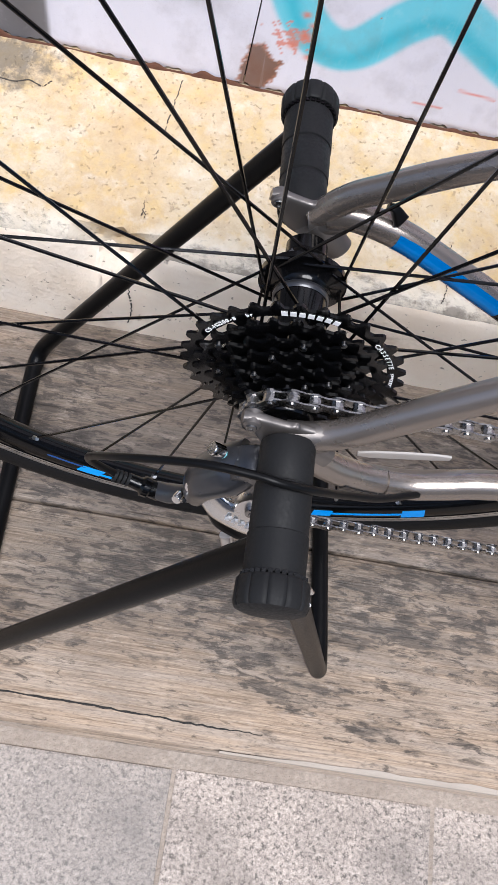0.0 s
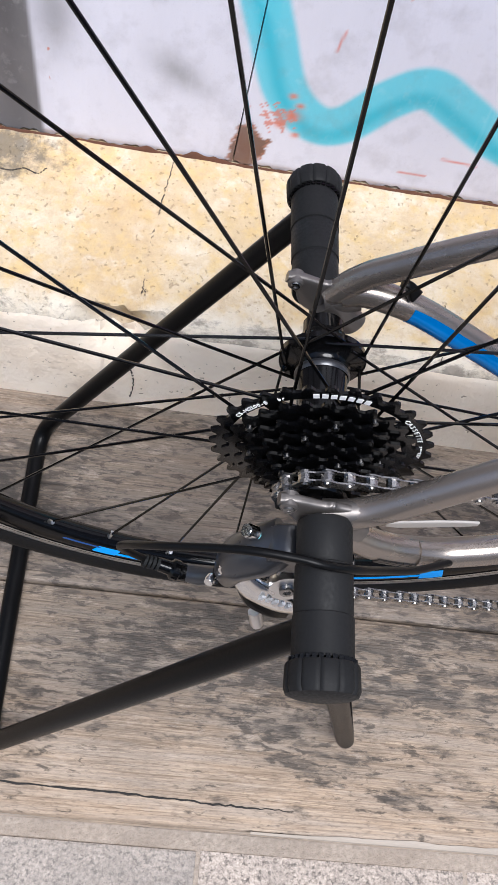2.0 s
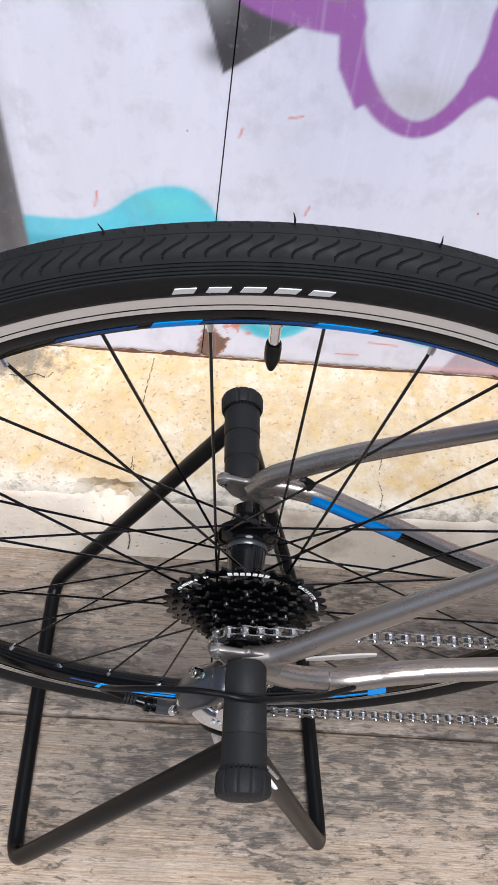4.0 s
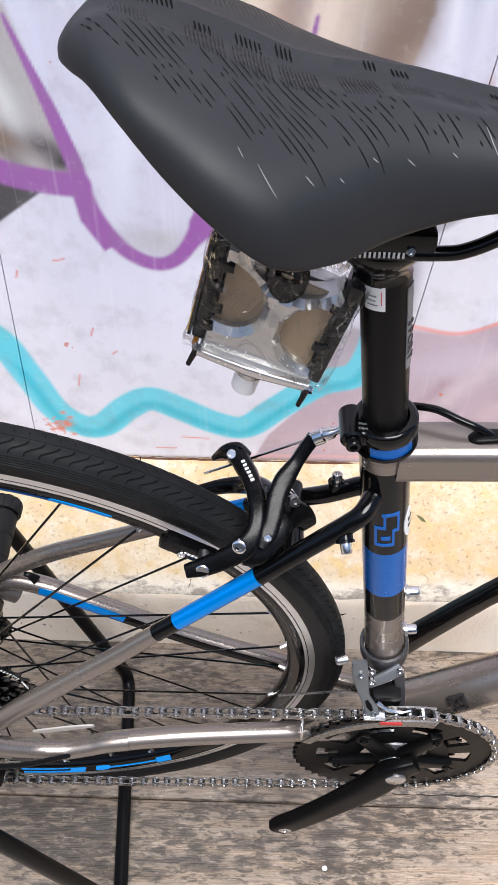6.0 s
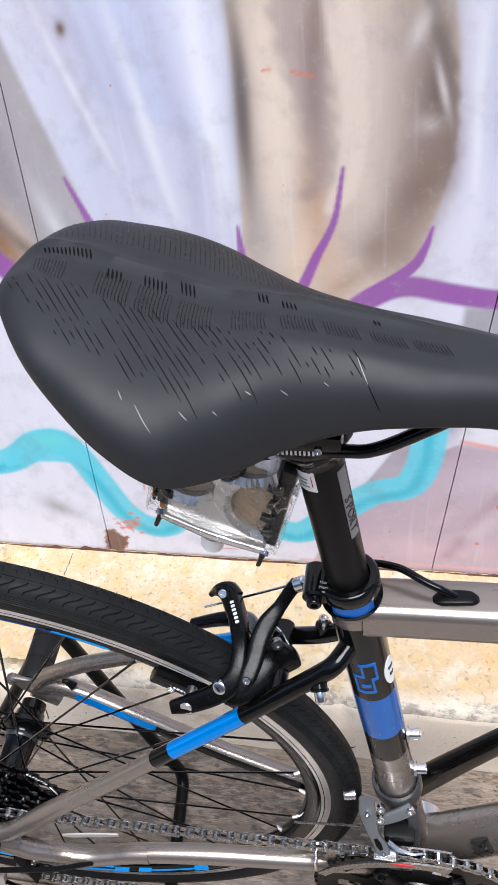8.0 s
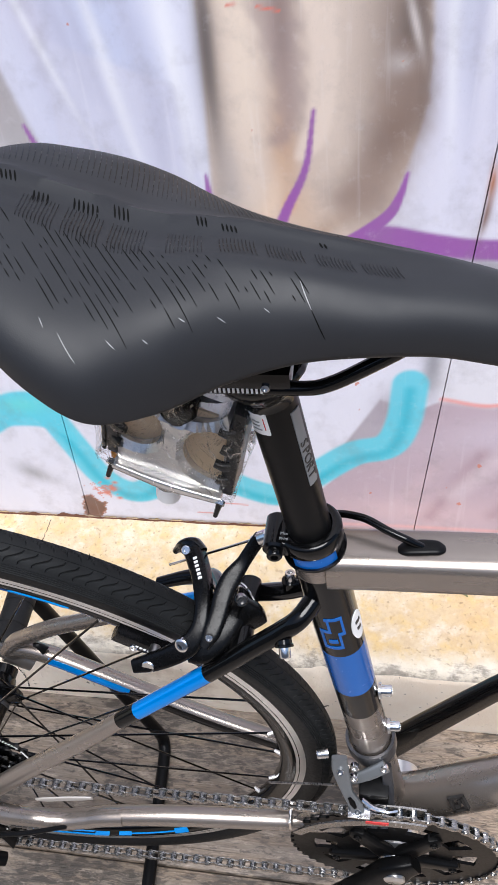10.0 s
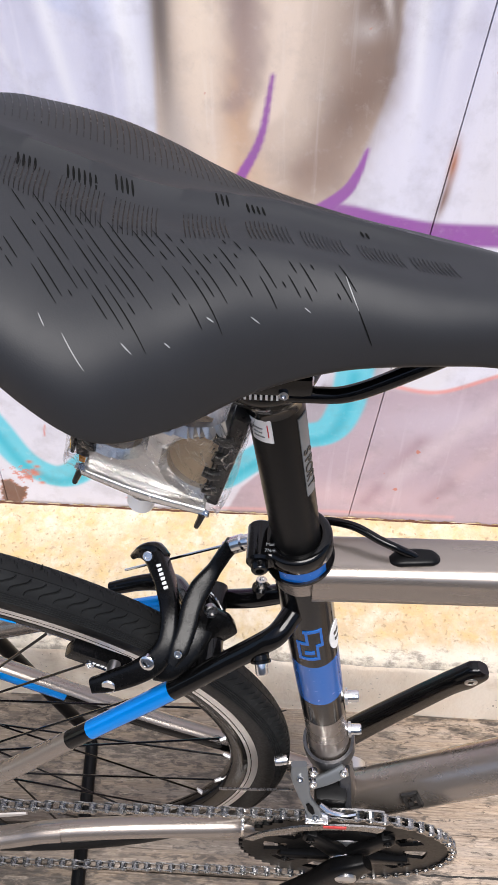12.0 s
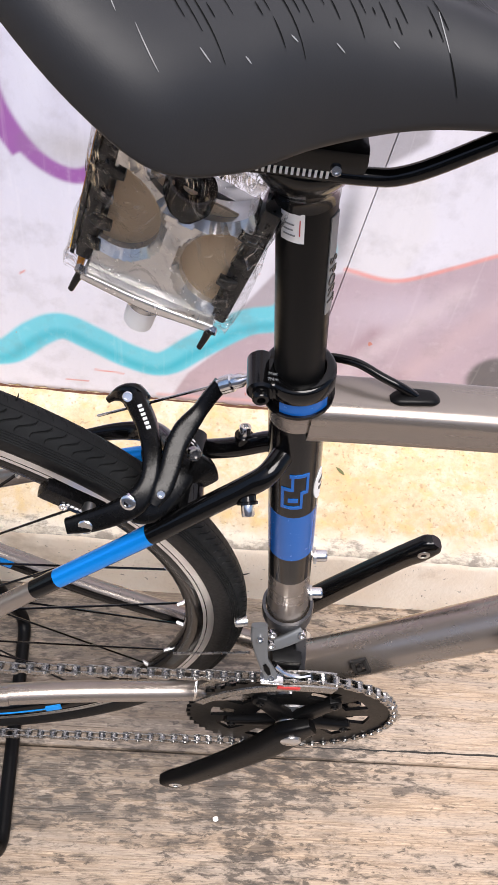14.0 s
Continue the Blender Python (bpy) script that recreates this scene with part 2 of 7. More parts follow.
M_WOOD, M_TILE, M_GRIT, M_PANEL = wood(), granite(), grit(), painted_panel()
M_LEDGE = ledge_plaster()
M_FACE = plaster("pale_plaster", srgb(240, 223, 202), srgb(246, 234, 218), srgb(192, 170, 146))
M_DARKGAP = plain("dark_gap", (0.02, 0.018, 0.016), 0.9)
M_RUBBER, M_SADDLE, M_FRAME, M_FILM = rubber(), vinyl(), flake_paint(), clear_film()
M_BLACK = plain("gloss_black", (0.002, 0.002, 0.0022), 0.14, 0.0, 0.24, 0.08, dent=0.0)
M_SATIN = plain("satin_black", (0.0025, 0.0025, 0.0027), 0.26, 0.0, 0.17)
M_CRANK = plain("black_anodised", (0.003, 0.003, 0.0032), 0.32, 0.0, 0.08, dent=0.0)
M_MATT = plain("matt_black", (0.004, 0.004, 0.0043), 0.36, 0.0, 0.15)
M_GRIP = plain("grip_rubber", (0.012, 0.012, 0.0125), 0.6, 0.0, 0.16, grain=500.0, dent=0.15)
M_STAND = plain("black_powder_coat", (0.003, 0.003, 0.0033), 0.33, 0.0, 0.12, grain=700.0, dent=0.2)
M_BLUE = plain("blue_lacquer", srgb(0, 132, 222), 0.2, 0.5, 0.3, 0.2, dent=0.0, vary=0.05)
M_DEEPBLUE = plain("deep_blue_lacquer", srgb(8, 96, 182), 0.24, 0.3, 0.3, 0.15, dent=0.0, vary=0.05)
M_DECAL = plain("cyan_blue_decal", srgb(0, 150, 240), 0.35, dent=0.0)
M_NAVY = plain("navy_decal", srgb(16, 62, 120), 0.35, dent=0.0)
M_WHITE = plain("white_print", srgb(232, 232, 232), 0.5, dent=0.0)
M_PRINTGLINT = plain("print_and_glint_grey", srgb(120, 122, 124), 0.45, dent=0.0)
M_DARKPRINT = plain("dark_print", srgb(40, 38, 37), 0.4, dent=0.0)
M_ALU = brushed("machined_aluminium", (0.72, 0.71, 0.70), 0.3, (30, 30, 30))
M_TRACK = brushed("brake_track", (0.88, 0.87, 0.86), 0.36, (14, 14, 14))
M_CHROME = brushed("bright_screw", (0.8, 0.8, 0.8), 0.18, (200, 200, 200))
M_STEEL = brushed("chain_steel", (0.33, 0.322, 0.315), 0.27, (300, 300, 300))
M_PIN = brushed("chain_pin", (0.43, 0.42, 0.41), 0.24, (300, 300, 300))
M_GUNMETAL = plain("gunmetal", (0.055, 0.056, 0.062), 0.32, 0.6, 0.5, 0.3)
M_TAN = plain("tan_card", srgb(198, 175, 145), 0.8, vary=0.2)
M_REDPRINT = plain("red_print", srgb(190, 40, 40), 0.5, dent=0.0)
M_YELLOW = plain("yellow_reflector", srgb(240, 190, 20), 0.3, dent=0.0)
M_AMBER = plain("amber_reflector", srgb(170, 110, 30), 0.25, dent=0.0)
M_TEAL = plain("blue_threadlock", srgb(120, 190, 200), 0.4, dent=0.0)
M_RUST = plain("rusty_patch", srgb(96, 62, 46), 0.9, vary=0.35)
M_GROOVE = plain("tread_groove", (0.003, 0.003, 0.003), 0.8, 0.0, 0.1)
M_TREADSHADE = plain("tread_shade", (0.006, 0.006, 0.0065), 0.7, 0.0, 0.12)
M_HATCH = plain("embossed_gloss", (0.002, 0.002, 0.0022), 0.26, 0.0, 0.3, dent=0.0)
M_STAYGUARD = plain("dull_white_guard", srgb(186, 180, 175), 0.5, vary=0.15)
M_PAINTLINE = plain("white_paint_splash", srgb(166, 155, 143), 0.8, grain=90.0, vary=0.2, dent=0.4)
M_STONE = plain("white_pebble", srgb(228, 222, 214), 0.7, dent=0.3)
M_CRACK = plain("crack_shadow", (0.06, 0.05, 0.042), 0.95)
M_FDGREY = plain("grey_alloy", (0.12, 0.126, 0.132), 0.36, 0.35, 0.4, 0.1)
M_SIDEWALL = plain("tyre_wall", (0.006, 0.006, 0.0065), 0.5, 0.0, 0.2, grain=400.0)
M_PEDAL = plain("polished_pedal_alloy", (0.63, 0.615, 0.59), 0.24, 0.7, 0.5, 0.2, dent=0.0, vary=0.1)
M_PEDALBLACK = plain("black_pedal_plastic", (0.012, 0.012, 0.0125), 0.3, 0.0, 0.35, dent=0.05)
M_CAST = plain("cast_dropout_paint", (0.17, 0.155, 0.145), 0.42, 0.75, 0.5, 0.15, grain=160.0, vary=0.3, dent=0.25)
M_LEAF = plain("dry_leaf", srgb(92, 96, 60), 0.8)


# ---- mesh helpers ----
def mesh_object(name, bm, mat, smooth=True):
    me = bpy.data.meshes.new(name)
    bm.normal_update()
    bm.to_mesh(me)
    bm.free()
    if smooth:
        me.polygons.foreach_set("use_smooth", [True] * len(me.polygons))
        me.set_sharp_from_angle(angle=radians(40))
    for m in mat if isinstance(mat, (list, tuple)) else [mat]:
        me.materials.append(m)
    return new(name, me)


def part(name, bm, mat, parent, label="", smooth=True):
    ob = mesh_object(name, bm, mat, smooth)
    ob.parent = parent
    if label:
        ob["label"] = label
    return ob


def thing(name, at, label, category, group="", kind=""):
    ob = new(name)
    ob.empty_display_size = 0.05
    ob.location = at
    bpy.context.view_layer.update()
    return tagged(ob, label, category, group, kind)


def spline(points, n):
    """n points along a smooth curve through the given ones."""
    p = [Vector(q) for q in points]
    p = [p[0] * 2 - p[1]] + p + [p[-1] * 2 - p[-2]]
    out = []
    segs = len(p) - 3
    for i in range(n):
        u = i / (n - 1) * segs
        k = min(int(u), segs - 1)
        f = u - k
        a, b, c, d = p[k:k + 4]
        out.append(0.5 * (2 * b + (c - a) * f + (2 * a - 5 * b + 4 * c - d) * f * f + (3 * b - a - 3 * c + d) * f ** 3))
    return out


def add_tube(bm, pts, radii, sides=16, caps=True, flat=1.0, up=None, mat_at=None):
    """Sweeps a round (or oval) section along points."""
    pts = [Vector(p) for p in pts]
    if not isinstance(radii, (list, tuple)):
        radii = [radii] * len(pts)
    rings = []
    side = None
    for i, p in enumerate(pts):
        t = (pts[min(i + 1, len(pts) - 1)] - pts[max(i - 1, 0)]).normalized()
        if side is None:
            ref = Vector(up) if up else (Vector((0, 0, 1)) if abs(t.z) < 0.9 else Vector((1, 0, 0)))
            side = t.cross(ref).normalized()
        side = (side - t * side.dot(t)).normalized()
        other = side.cross(t)
        ring = []
        for k in range(sides):
            a = 2 * math.pi * k / sides
            ring.append(bm.verts.new(p + (side * math.cos(a) * flat + other * math.sin(a)) * radii[i]))
        rings.append(ring)
    for i, (r, s) in enumerate(zip(rings, rings[1:])):
        for k in range(sides):
            f = bm.faces.new((r[k], r[(k + 1) % sides], s[(k + 1) % sides], s[k]))
            if mat_at:
                f.material_index = mat_at(i)
    if caps:
        bm.faces.new(rings[0][::-1])
        bm.faces.new(rings[-1])
    return bm


def tube(pts, radii, sides=16, **kw):
    return add_tube(bmesh.new(), pts, radii, sides, **kw)


def add_blade(bm, pts, wide, thick, facing, power=0.45, sides=20, n=26):
    """Sweeps a rounded-rectangle section: wide across, thick along the way it faces (half sizes, eased along the points)."""
    p = spline(pts, n)
    face = Vector(facing).normalized()
    rings = []
    for i, c in enumerate(p):
        t = (p[min(i + 1, n - 1)] - p[max(i - 1, 0)]).normalized()
        out = (face - t * face.dot(t)).normalized()
        across = t.cross(out)
        u = i / (n - 1)
        w = float(np.interp(u, np.linspace(0, 1, len(wide)), wide))
        h = float(np.interp(u, np.linspace(0, 1, len(thick)), thick))
        ring = []
        for k in range(sides):
            a = 2 * math.pi * (k + 0.5) / sides
            x, y = math.cos(a), math.sin(a)
            ring.append(bm.verts.new(c + across * math.copysign(abs(x) ** power, x) * w + out * math.copysign(abs(y) ** power, y) * h))
        rings.append(ring)
    for a, b in zip(rings, rings[1:]):
        for k in range(sides):
            bm.faces.new((a[k], a[(k + 1) % sides], b[(k + 1) % sides], b[k]))
    bm.faces.new(rings[0][::-1])
    bm.faces.new(rings[-1])
    bmesh.ops.recalc_face_normals(bm, faces=bm.faces)
    return bm


def blade(pts, wide, thick, facing, **kw):
    return add_blade(bmesh.new(), pts, wide, thick, facing, **kw)


def add_lathe(bm, profile, centre, axis="Y", steps=64, closed=False):
    """Turns a profile of (radius, along) round an axis through centre."""
    c = Vector(centre)
    ax = {"X": Vector((1, 0, 0)), "Y": Vector((0, 1, 0)), "Z": Vector((0, 0, 1))}[axis] if isinstance(axis, str) else Vector(axis).normalized()
    u = ax.orthogonal().normalized()
    v = ax.cross(u)
    rings = []
    for r, h in profile:
        if r < 1e-6:
            rings.append([bm.verts.new(c + ax * h)])
        else:
            rings.append([bm.verts.new(c + ax * h + (u * math.cos(2 * math.pi * k / steps) + v * math.sin(2 * math.pi * k / steps)) * r) for k in range(steps)])
    pairs = list(zip(rings, rings[1:])) + ([(rings[-1], rings[0])] if closed else [])
    for a, b in pairs:
        for k in range(steps):
            j = (k + 1) % steps
            if len(a) == 1 and len(b) == 1:
                continue
            if len(a) == 1:
                bm.faces.new((a[0], b[k], b[j]))
            elif len(b) == 1:
                bm.faces.new((a[k], b[0], a[j]))
            else:
                bm.faces.new((a[k], b[k], b[j], a[j]))
    bmesh.ops.recalc_face_normals(bm, faces=bm.faces)
    return bm


def lathe(profile, centre, axis="Y", steps=64, closed=False):
    return add_lathe(bmesh.new(), profile, centre, axis, steps, closed)


def add_box(bm, lo, hi, bevel=0.0, m=None):
    made = bmesh.ops.create_cube(bm, size=1.0)["verts"]
    lo, hi = Vector(lo), Vector(hi)
    for v in made:
        v.co = Vector([lo[i] + (v.co[i] + 0.5) * (hi[i] - lo[i]) for i in range(3)])
    if bevel:
        edges = list({e for v in made for e in v.link_edges})
        made = bmesh.ops.bevel(bm, geom=edges, offset=bevel, segments=2, affect="EDGES", profile=0.7)["verts"] + [v for v in made if v.is_valid]
    if m is not None:
        bmesh.ops.transform(bm, matrix=m, verts=list({v for v in made if v.is_valid}))
    return bm


def box(lo, hi, bevel=0.0, m=None):
    return add_box(bmesh.new(), lo, hi, bevel, m)


# ---- wall, ledge, deck, paving ----
def wall_y(z):
    return 0.435 + 0.035 * (z - 0.2)


def smooth(d, soft):
    """1 well inside (d below 0), 0 outside, over the width soft."""
    f = np.clip(0.5 - d / soft, 0, 1)
    return f * f * (3 - 2 * f)


def far_from_line(X, Z, pts):
    best = np.full(X.shape, 9.0)
    for (ax, az), (bx, bz) in zip(pts, pts[1:]):
        dx, dz = bx - ax, bz - az
        f = np.clip(((X - ax) * dx + (Z - az) * dz) / (dx * dx + dz * dz + 1e-12), 0, 1)
        best = np.minimum(best, np.hypot(X - ax - f * dx, Z - az - f * dz))
    return best


def curve2(pts, n=40):
    return [(p.x, p.y) for p in spline([(a, b, 0) for a, b in pts], n)]


def inside(X, Z, pts):
    """Signed distance to a closed outline, negative inside."""
    d = far_from_line(X, Z, list(pts) + [pts[0]])
    c = np.zeros(X.shape, bool)
    for (ax, az), (bx, bz) in zip(pts, list(pts[1:]) + [pts[0]]):
        if az != bz:
            c ^= ((az > Z) != (bz > Z)) & (X < (bx - ax) * (Z - az) / (bz - az) + ax)
    return np.where(c, -d, d)


WHITE, LILAC = srgb(224, 223, 235), srgb(200, 203, 228)
PURPLE, CYAN, TEALBLUE = srgb(150, 88, 164), srgb(98, 206, 226), srgb(40, 184, 208)
CREAM, BROWN, UMBER = srgb(232, 206, 182), srgb(158, 126, 108), srgb(104, 88, 82)
MAUVE, PINK, COAL = srgb(186, 166, 178), srgb(232, 158, 152), srgb(70, 66, 70)


def mural(X, Z):
    """The colours of the spray painting at the places (X, Z) of the wall."""
    C = np.empty(X.shape + (3,))
    C[:] = WHITE

    def put(alpha, colour, k=1.0):
        a = (np.clip(alpha, 0, 1) * k)[..., None]
        C[:] = C * (1 - a) + np.array(colour) * a

    # an unsteady hand: sprayed strokes waver a little with height
    WX = X + np.clip((Z - 0.6) / 0.15, 0, 1) * (0.005 * np.sin(Z * 12 + 0.6 + X * 30) + 0.0018 * np.sin(Z * 31 + 2 + X * 50))

    def blob(x, z, rx, rz, colour, k=1.0, turn=0.0):
        c, s = math.cos(turn), math.sin(turn)
        u, v = (WX - x) * c + (Z - z) * s, -(WX - x) * s + (Z - z) * c
        put(np.exp(-(u / rx) ** 2 - (v / rz) ** 2), colour, k)

    def line(pts, width, colour, soft=0.006, k=1.0, n=40):
        put(smooth(far_from_line(X, Z, curve2(pts, n)) - width / 2, soft), colour, k)

    def area(pts, colour, soft=0.005, k=1.0):
        put(smooth(inside(X, Z, pts), soft), colour, k)

    def taper(pts, w0, w1, colour, soft=0.004, n=24):
        c = curve2(pts, n)
        for i in range(n - 1):
            put(smooth(far_from_line(X, Z, c[i:i + 2]) - (w0 + (w1 - w0) * i / (n - 2)) / 2, soft), colour)

    # cool cast over the white ground
    blob(0.10, 0.80, 0.10, 0.30, LILAC, 0.8)
    blob(0.12, 0.95, 0.04, 0.25, srgb(190, 198, 226), 0.6, 0.2)
    blob(0.05, 0.95, 0.02, 0.16, srgb(196, 190, 206), 0.6, 0.25)
    blob(0.18, 0.93, 0.012, 0.2, srgb(240, 240, 246), 0.7, 0.1)
    blob(0.48, 0.85, 0.07, 0.2, srgb(214, 212, 230), 0.7)
    blob(0.46, 0.95, 0.012, 0.15, srgb(196, 200, 220), 0.6)
    blob(0.55, 0.72, 0.05, 0.1, srgb(222, 218, 226), 0.7)
    # grey and mauve ground at the foot of the wall
    area([(0.25, 0.15), (0.29, 0.25), (0.36, 0.34), (0.41, 0.42), (0.47, 0.455), (0.535, 0.447), (0.64, 0.50), (0.8, 0.53), (1.2, 0.50), (1.2, 0.15)], MAUVE, 0.006)
    blob(0.55, 0.40, 0.09, 0.035, srgb(200, 186, 200), 0.9, 0.2)
    blob(0.44, 0.24, 0.12, 0.03, srgb(206, 180, 188), 0.9)
    area([(0.455, 0.487), (0.47, 0.455), (0.535, 0.447), (0.56, 0.52), (0.53, 0.62), (0.46, 0.60)], srgb(226, 224, 230), 0.02, 0.7)
    blob(0.455, 0.52, 0.012, 0.06, srgb(120, 120, 128), 0.75)
    blob(0.405, 0.44, 0.02, 0.03, srgb(150, 140, 150), 0.6)
    area([(0.337, 0.355), (0.393, 0.455), (0.43, 0.44), (0.42, 0.36)], srgb(158, 146, 156), 0.006, 0.8)
    line([(0.47, 0.458), (0.535, 0.449), (0.60, 0.478), (0.66, 0.508), (0.75, 0.53)], 0.006, PINK, 0.005, 0.9)
    line([(0.25, 0.20), (0.4, 0.205), (0.6, 0.204)], 0.006, srgb(226, 170, 168), 0.008, 0.7)
    put(smooth(np.hypot(X - 0.712, (Z - 0.300) * 0.9) - 0.034, 0.012), srgb(92, 90, 92), 0.95)
    for x0, z0, x1, z1, w, col in ((0.47, 0.23, 0.53, 0.36, 0.016, srgb(160, 130, 142)), (0.56, 0.24, 0.66, 0.40, 0.020, srgb(164, 138, 148)), (0.60, 0.30, 0.70, 0.46, 0.030, srgb(206, 184, 192)), (0.50, 0.28, 0.62, 0.44, 0.024, srgb(212, 196, 204)), (0.42, 0.25, 0.47, 0.33, 0.014, srgb(206, 182, 190))):
        line([(x0, z0), (x1, z1)], w, col, 0.03, 0.65, 4)
    # the brown petal at the far end
    area([(-0.20, 0.80), (-0.11, 0.735), (-0.065, 0.695), (-0.02, 0.668), (0.06, 0.655), (0.05, 0.72), (0.03, 0.80), (0.0, 0.92), (-0.03, 1.05), (-0.2, 1.05)], srgb(176, 170, 172), 0.01)
    blob(-0.075, 0.745, 0.018, 0.05, srgb(196, 140, 84), 0.9, 0.6)
    blob(-0.045, 0.74, 0.012, 0.06, CREAM, 0.9, 0.4)
    blob(-0.10, 0.80, 0.03, 0.10, srgb(88, 64, 50), 0.9, 0.3)
    blob(0.005, 0.735, 0.02, 0.05, srgb(186, 190, 190), 0.7)
    blob(0.030, 0.69, 0.035, 0.014, COAL, 0.95, -0.35)
    blob(0.052, 0.672, 0.016, 0.012, srgb(30, 28, 30), 0.95)
    blob(-0.03, 0.715, 0.010, 0.07, srgb(70, 58, 52), 0.85, 0.62)
    blob(-0.005, 0.76, 0.010, 0.06, srgb(222, 222, 224), 0.8, 0.3)
    blob(-0.01, 0.70, 0.03, 0.012, srgb(120, 92, 66), 0.8, -0.6)
    blob(-0.05, 0.86, 0.02, 0.1, srgb(150, 140, 148), 0.7, 0.2)
    # the middle petal: pale, greyer at its tip
    area(curve2([(0.066, 0.666), (0.079, 0.61), (0.11, 0.566), (0.149, 0.548), (0.18, 0.567), (0.2, 0.612), (0.206, 0.674), (0.20, 0.75), (0.19, 0.85)], 40) + [(0.06, 0.9), (0.05, 0.727)], srgb(208, 208, 226), 0.006)
    blob(0.15, 0.575, 0.05, 0.022, srgb(186, 184, 190), 0.9)
    blob(0.12, 0.70, 0.02, 0.10, srgb(222, 224, 240), 0.9, -0.1)
    # the brown petal behind the saddle
    petal = curve2([(0.214, 1.06), (0.214, 0.967), (0.217, 0.895), (0.212, 0.80), (0.209, 0.72), (0.212, 0.65), (0.228, 0.612), (0.262, 0.610), (0.312, 0.645), (0.352, 0.678), (0.392, 0.705), (0.408, 0.75), (0.424, 0.811), (0.429, 0.87), (0.425, 0.93), (0.414, 0.98), (0.395, 1.06)], 60)
    area(petal, srgb(208, 190, 177), 0.007)
    rough = 0.0022 * (np.sin(X * 160 + Z * 60) + np.sin(Z * 210 - X * 90 + 1) + 0.7 * np.sin(X * 390 + Z * 310 + 2))
    blob(0.385, 0.87, 0.034, 0.13, srgb(158, 140, 129), 0.75)
    blob(0.365, 0.745, 0.03, 0.05, srgb(150, 132, 122), 0.7, 0.4)
    blob(0.219, 0.87, 0.011, 0.12, srgb(92, 82, 78), 0.95)
    blob(0.228, 0.76, 0.014, 0.05, srgb(176, 166, 162), 0.8)
    blob(0.252, 0.88, 0.022, 0.14, srgb(234, 216, 198), 0.9)
    blob(0.300, 0.92, 0.013, 0.10, srgb(116, 92, 80), 0.95, -0.05)
    blob(0.288, 0.78, 0.016, 0.06, srgb(190, 152, 122), 0.8)
    blob(0.34, 0.86, 0.026, 0.14, srgb(224, 206, 190), 0.7, 0.05)
    blob(0.402, 0.90, 0.02, 0.10, srgb(94, 78, 70), 0.95, 0.05)
    blob(0.398, 0.80, 0.018, 0.05, srgb(104, 86, 78), 0.9, -0.35)
    blob(0.362, 0.735, 0.03, 0.018, srgb(150, 130, 120), 0.85, 0.5)
    blob(0.385, 0.97, 0.02, 0.06, srgb(176, 158, 146), 0.8)
    blob(0.243, 0.665, 0.02, 0.03, srgb(104, 98, 98), 0.9, 0.6)
    blob(0.265, 0.72, 0.012, 0.05, srgb(226, 200, 176), 0.8, -0.35)
    blob(0.290, 0.725, 0.006, 0.012, srgb(226, 140, 50), 0.9, -0.5)
    blob(0.305, 0.715, 0.02, 0.04, srgb(206, 176, 150), 0.6)
    # folds of the petal: a dusky fold with a crisp edge, a brown edge, pale scuffs
    fold = inside(X, Z, curve2([(0.287, 1.06), (0.287, 0.974), (0.299, 0.942), (0.311, 0.897), (0.314, 0.86), (0.310, 0.821), (0.292, 0.785)], 30) + curve2([(0.276, 0.79), (0.283, 0.822), (0.276, 0.877), (0.262, 0.929), (0.256, 0.975), (0.256, 1.06)], 20))
    put(smooth(fold + rough, 0.020), srgb(160, 141, 138), 0.6)
    put(smooth(inside(X, Z, curve2([(0.300, 1.0), (0.306, 0.945), (0.317, 0.90), (0.320, 0.86), (0.315, 0.82), (0.300, 0.775), (0.33, 0.79), (0.343, 0.85), (0.343, 0.92), (0.330, 1.0)], 50)), 0.010), srgb(228, 210, 195), 0.8)
    band = inside(X, Z, curve2([(0.395, 1.06), (0.402, 0.968), (0.420, 0.927), (0.428, 0.888), (0.429, 0.84), (0.420, 0.80), (0.416, 0.86), (0.408, 0.905), (0.392, 0.968), (0.380, 1.06)], 50))
    put(smooth(band + rough * 0.5, 0.008), srgb(112, 97, 90), 0.7)
    brown = inside(X, Z, curve2([(0.425, 0.86), (0.424, 0.80), (0.411, 0.757), (0.388, 0.716), (0.340, 0.700), (0.350, 0.745), (0.372, 0.79), (0.385, 0.84), (0.405, 0.875)], 50))
    put(smooth(brown + rough, 0.040), srgb(150, 126, 112), 0.5)
    blob(0.384, 0.945, 0.008, 0.020, srgb(216, 208, 204), 0.7, -0.5)
    blob(0.408, 0.895, 0.004, 0.026, srgb(220, 210, 206), 0.8, 0.25)
    blob(0.395, 0.862, 0.012, 0.010, srgb(200, 190, 186), 0.6)
    blob(0.219, 0.90, 0.007, 0.055, srgb(90, 84, 86), 0.6)
    blob(0.272, 0.642, 0.030, 0.014, srgb(92, 84, 80), 0.9, 0.55)
    blob(0.318, 0.688, 0.03, 0.012, srgb(178, 146, 118), 0.7, 0.6)
    blob(0.228, 0.655, 0.012, 0.02, srgb(60, 56, 58), 0.8, 0.5)
    for x, z, rx, rz, k, turn in ((0.075, 0.95, 0.008, 0.11, 0.6, 0.3), (0.105, 0.90, 0.006, 0.12, 0.5, 0.25), (0.145, 0.93, 0.009, 0.12, 0.5, 0.15), (0.165, 0.80, 0.008, 0.09, 0.5, 0.05), (0.088, 0.80, 0.006, 0.06, 0.5, 0.15), (0.47, 0.90, 0.006, 0.10, 0.5, -0.05), (0.50, 0.88, 0.010, 0.09, 0.4, -0.1)):
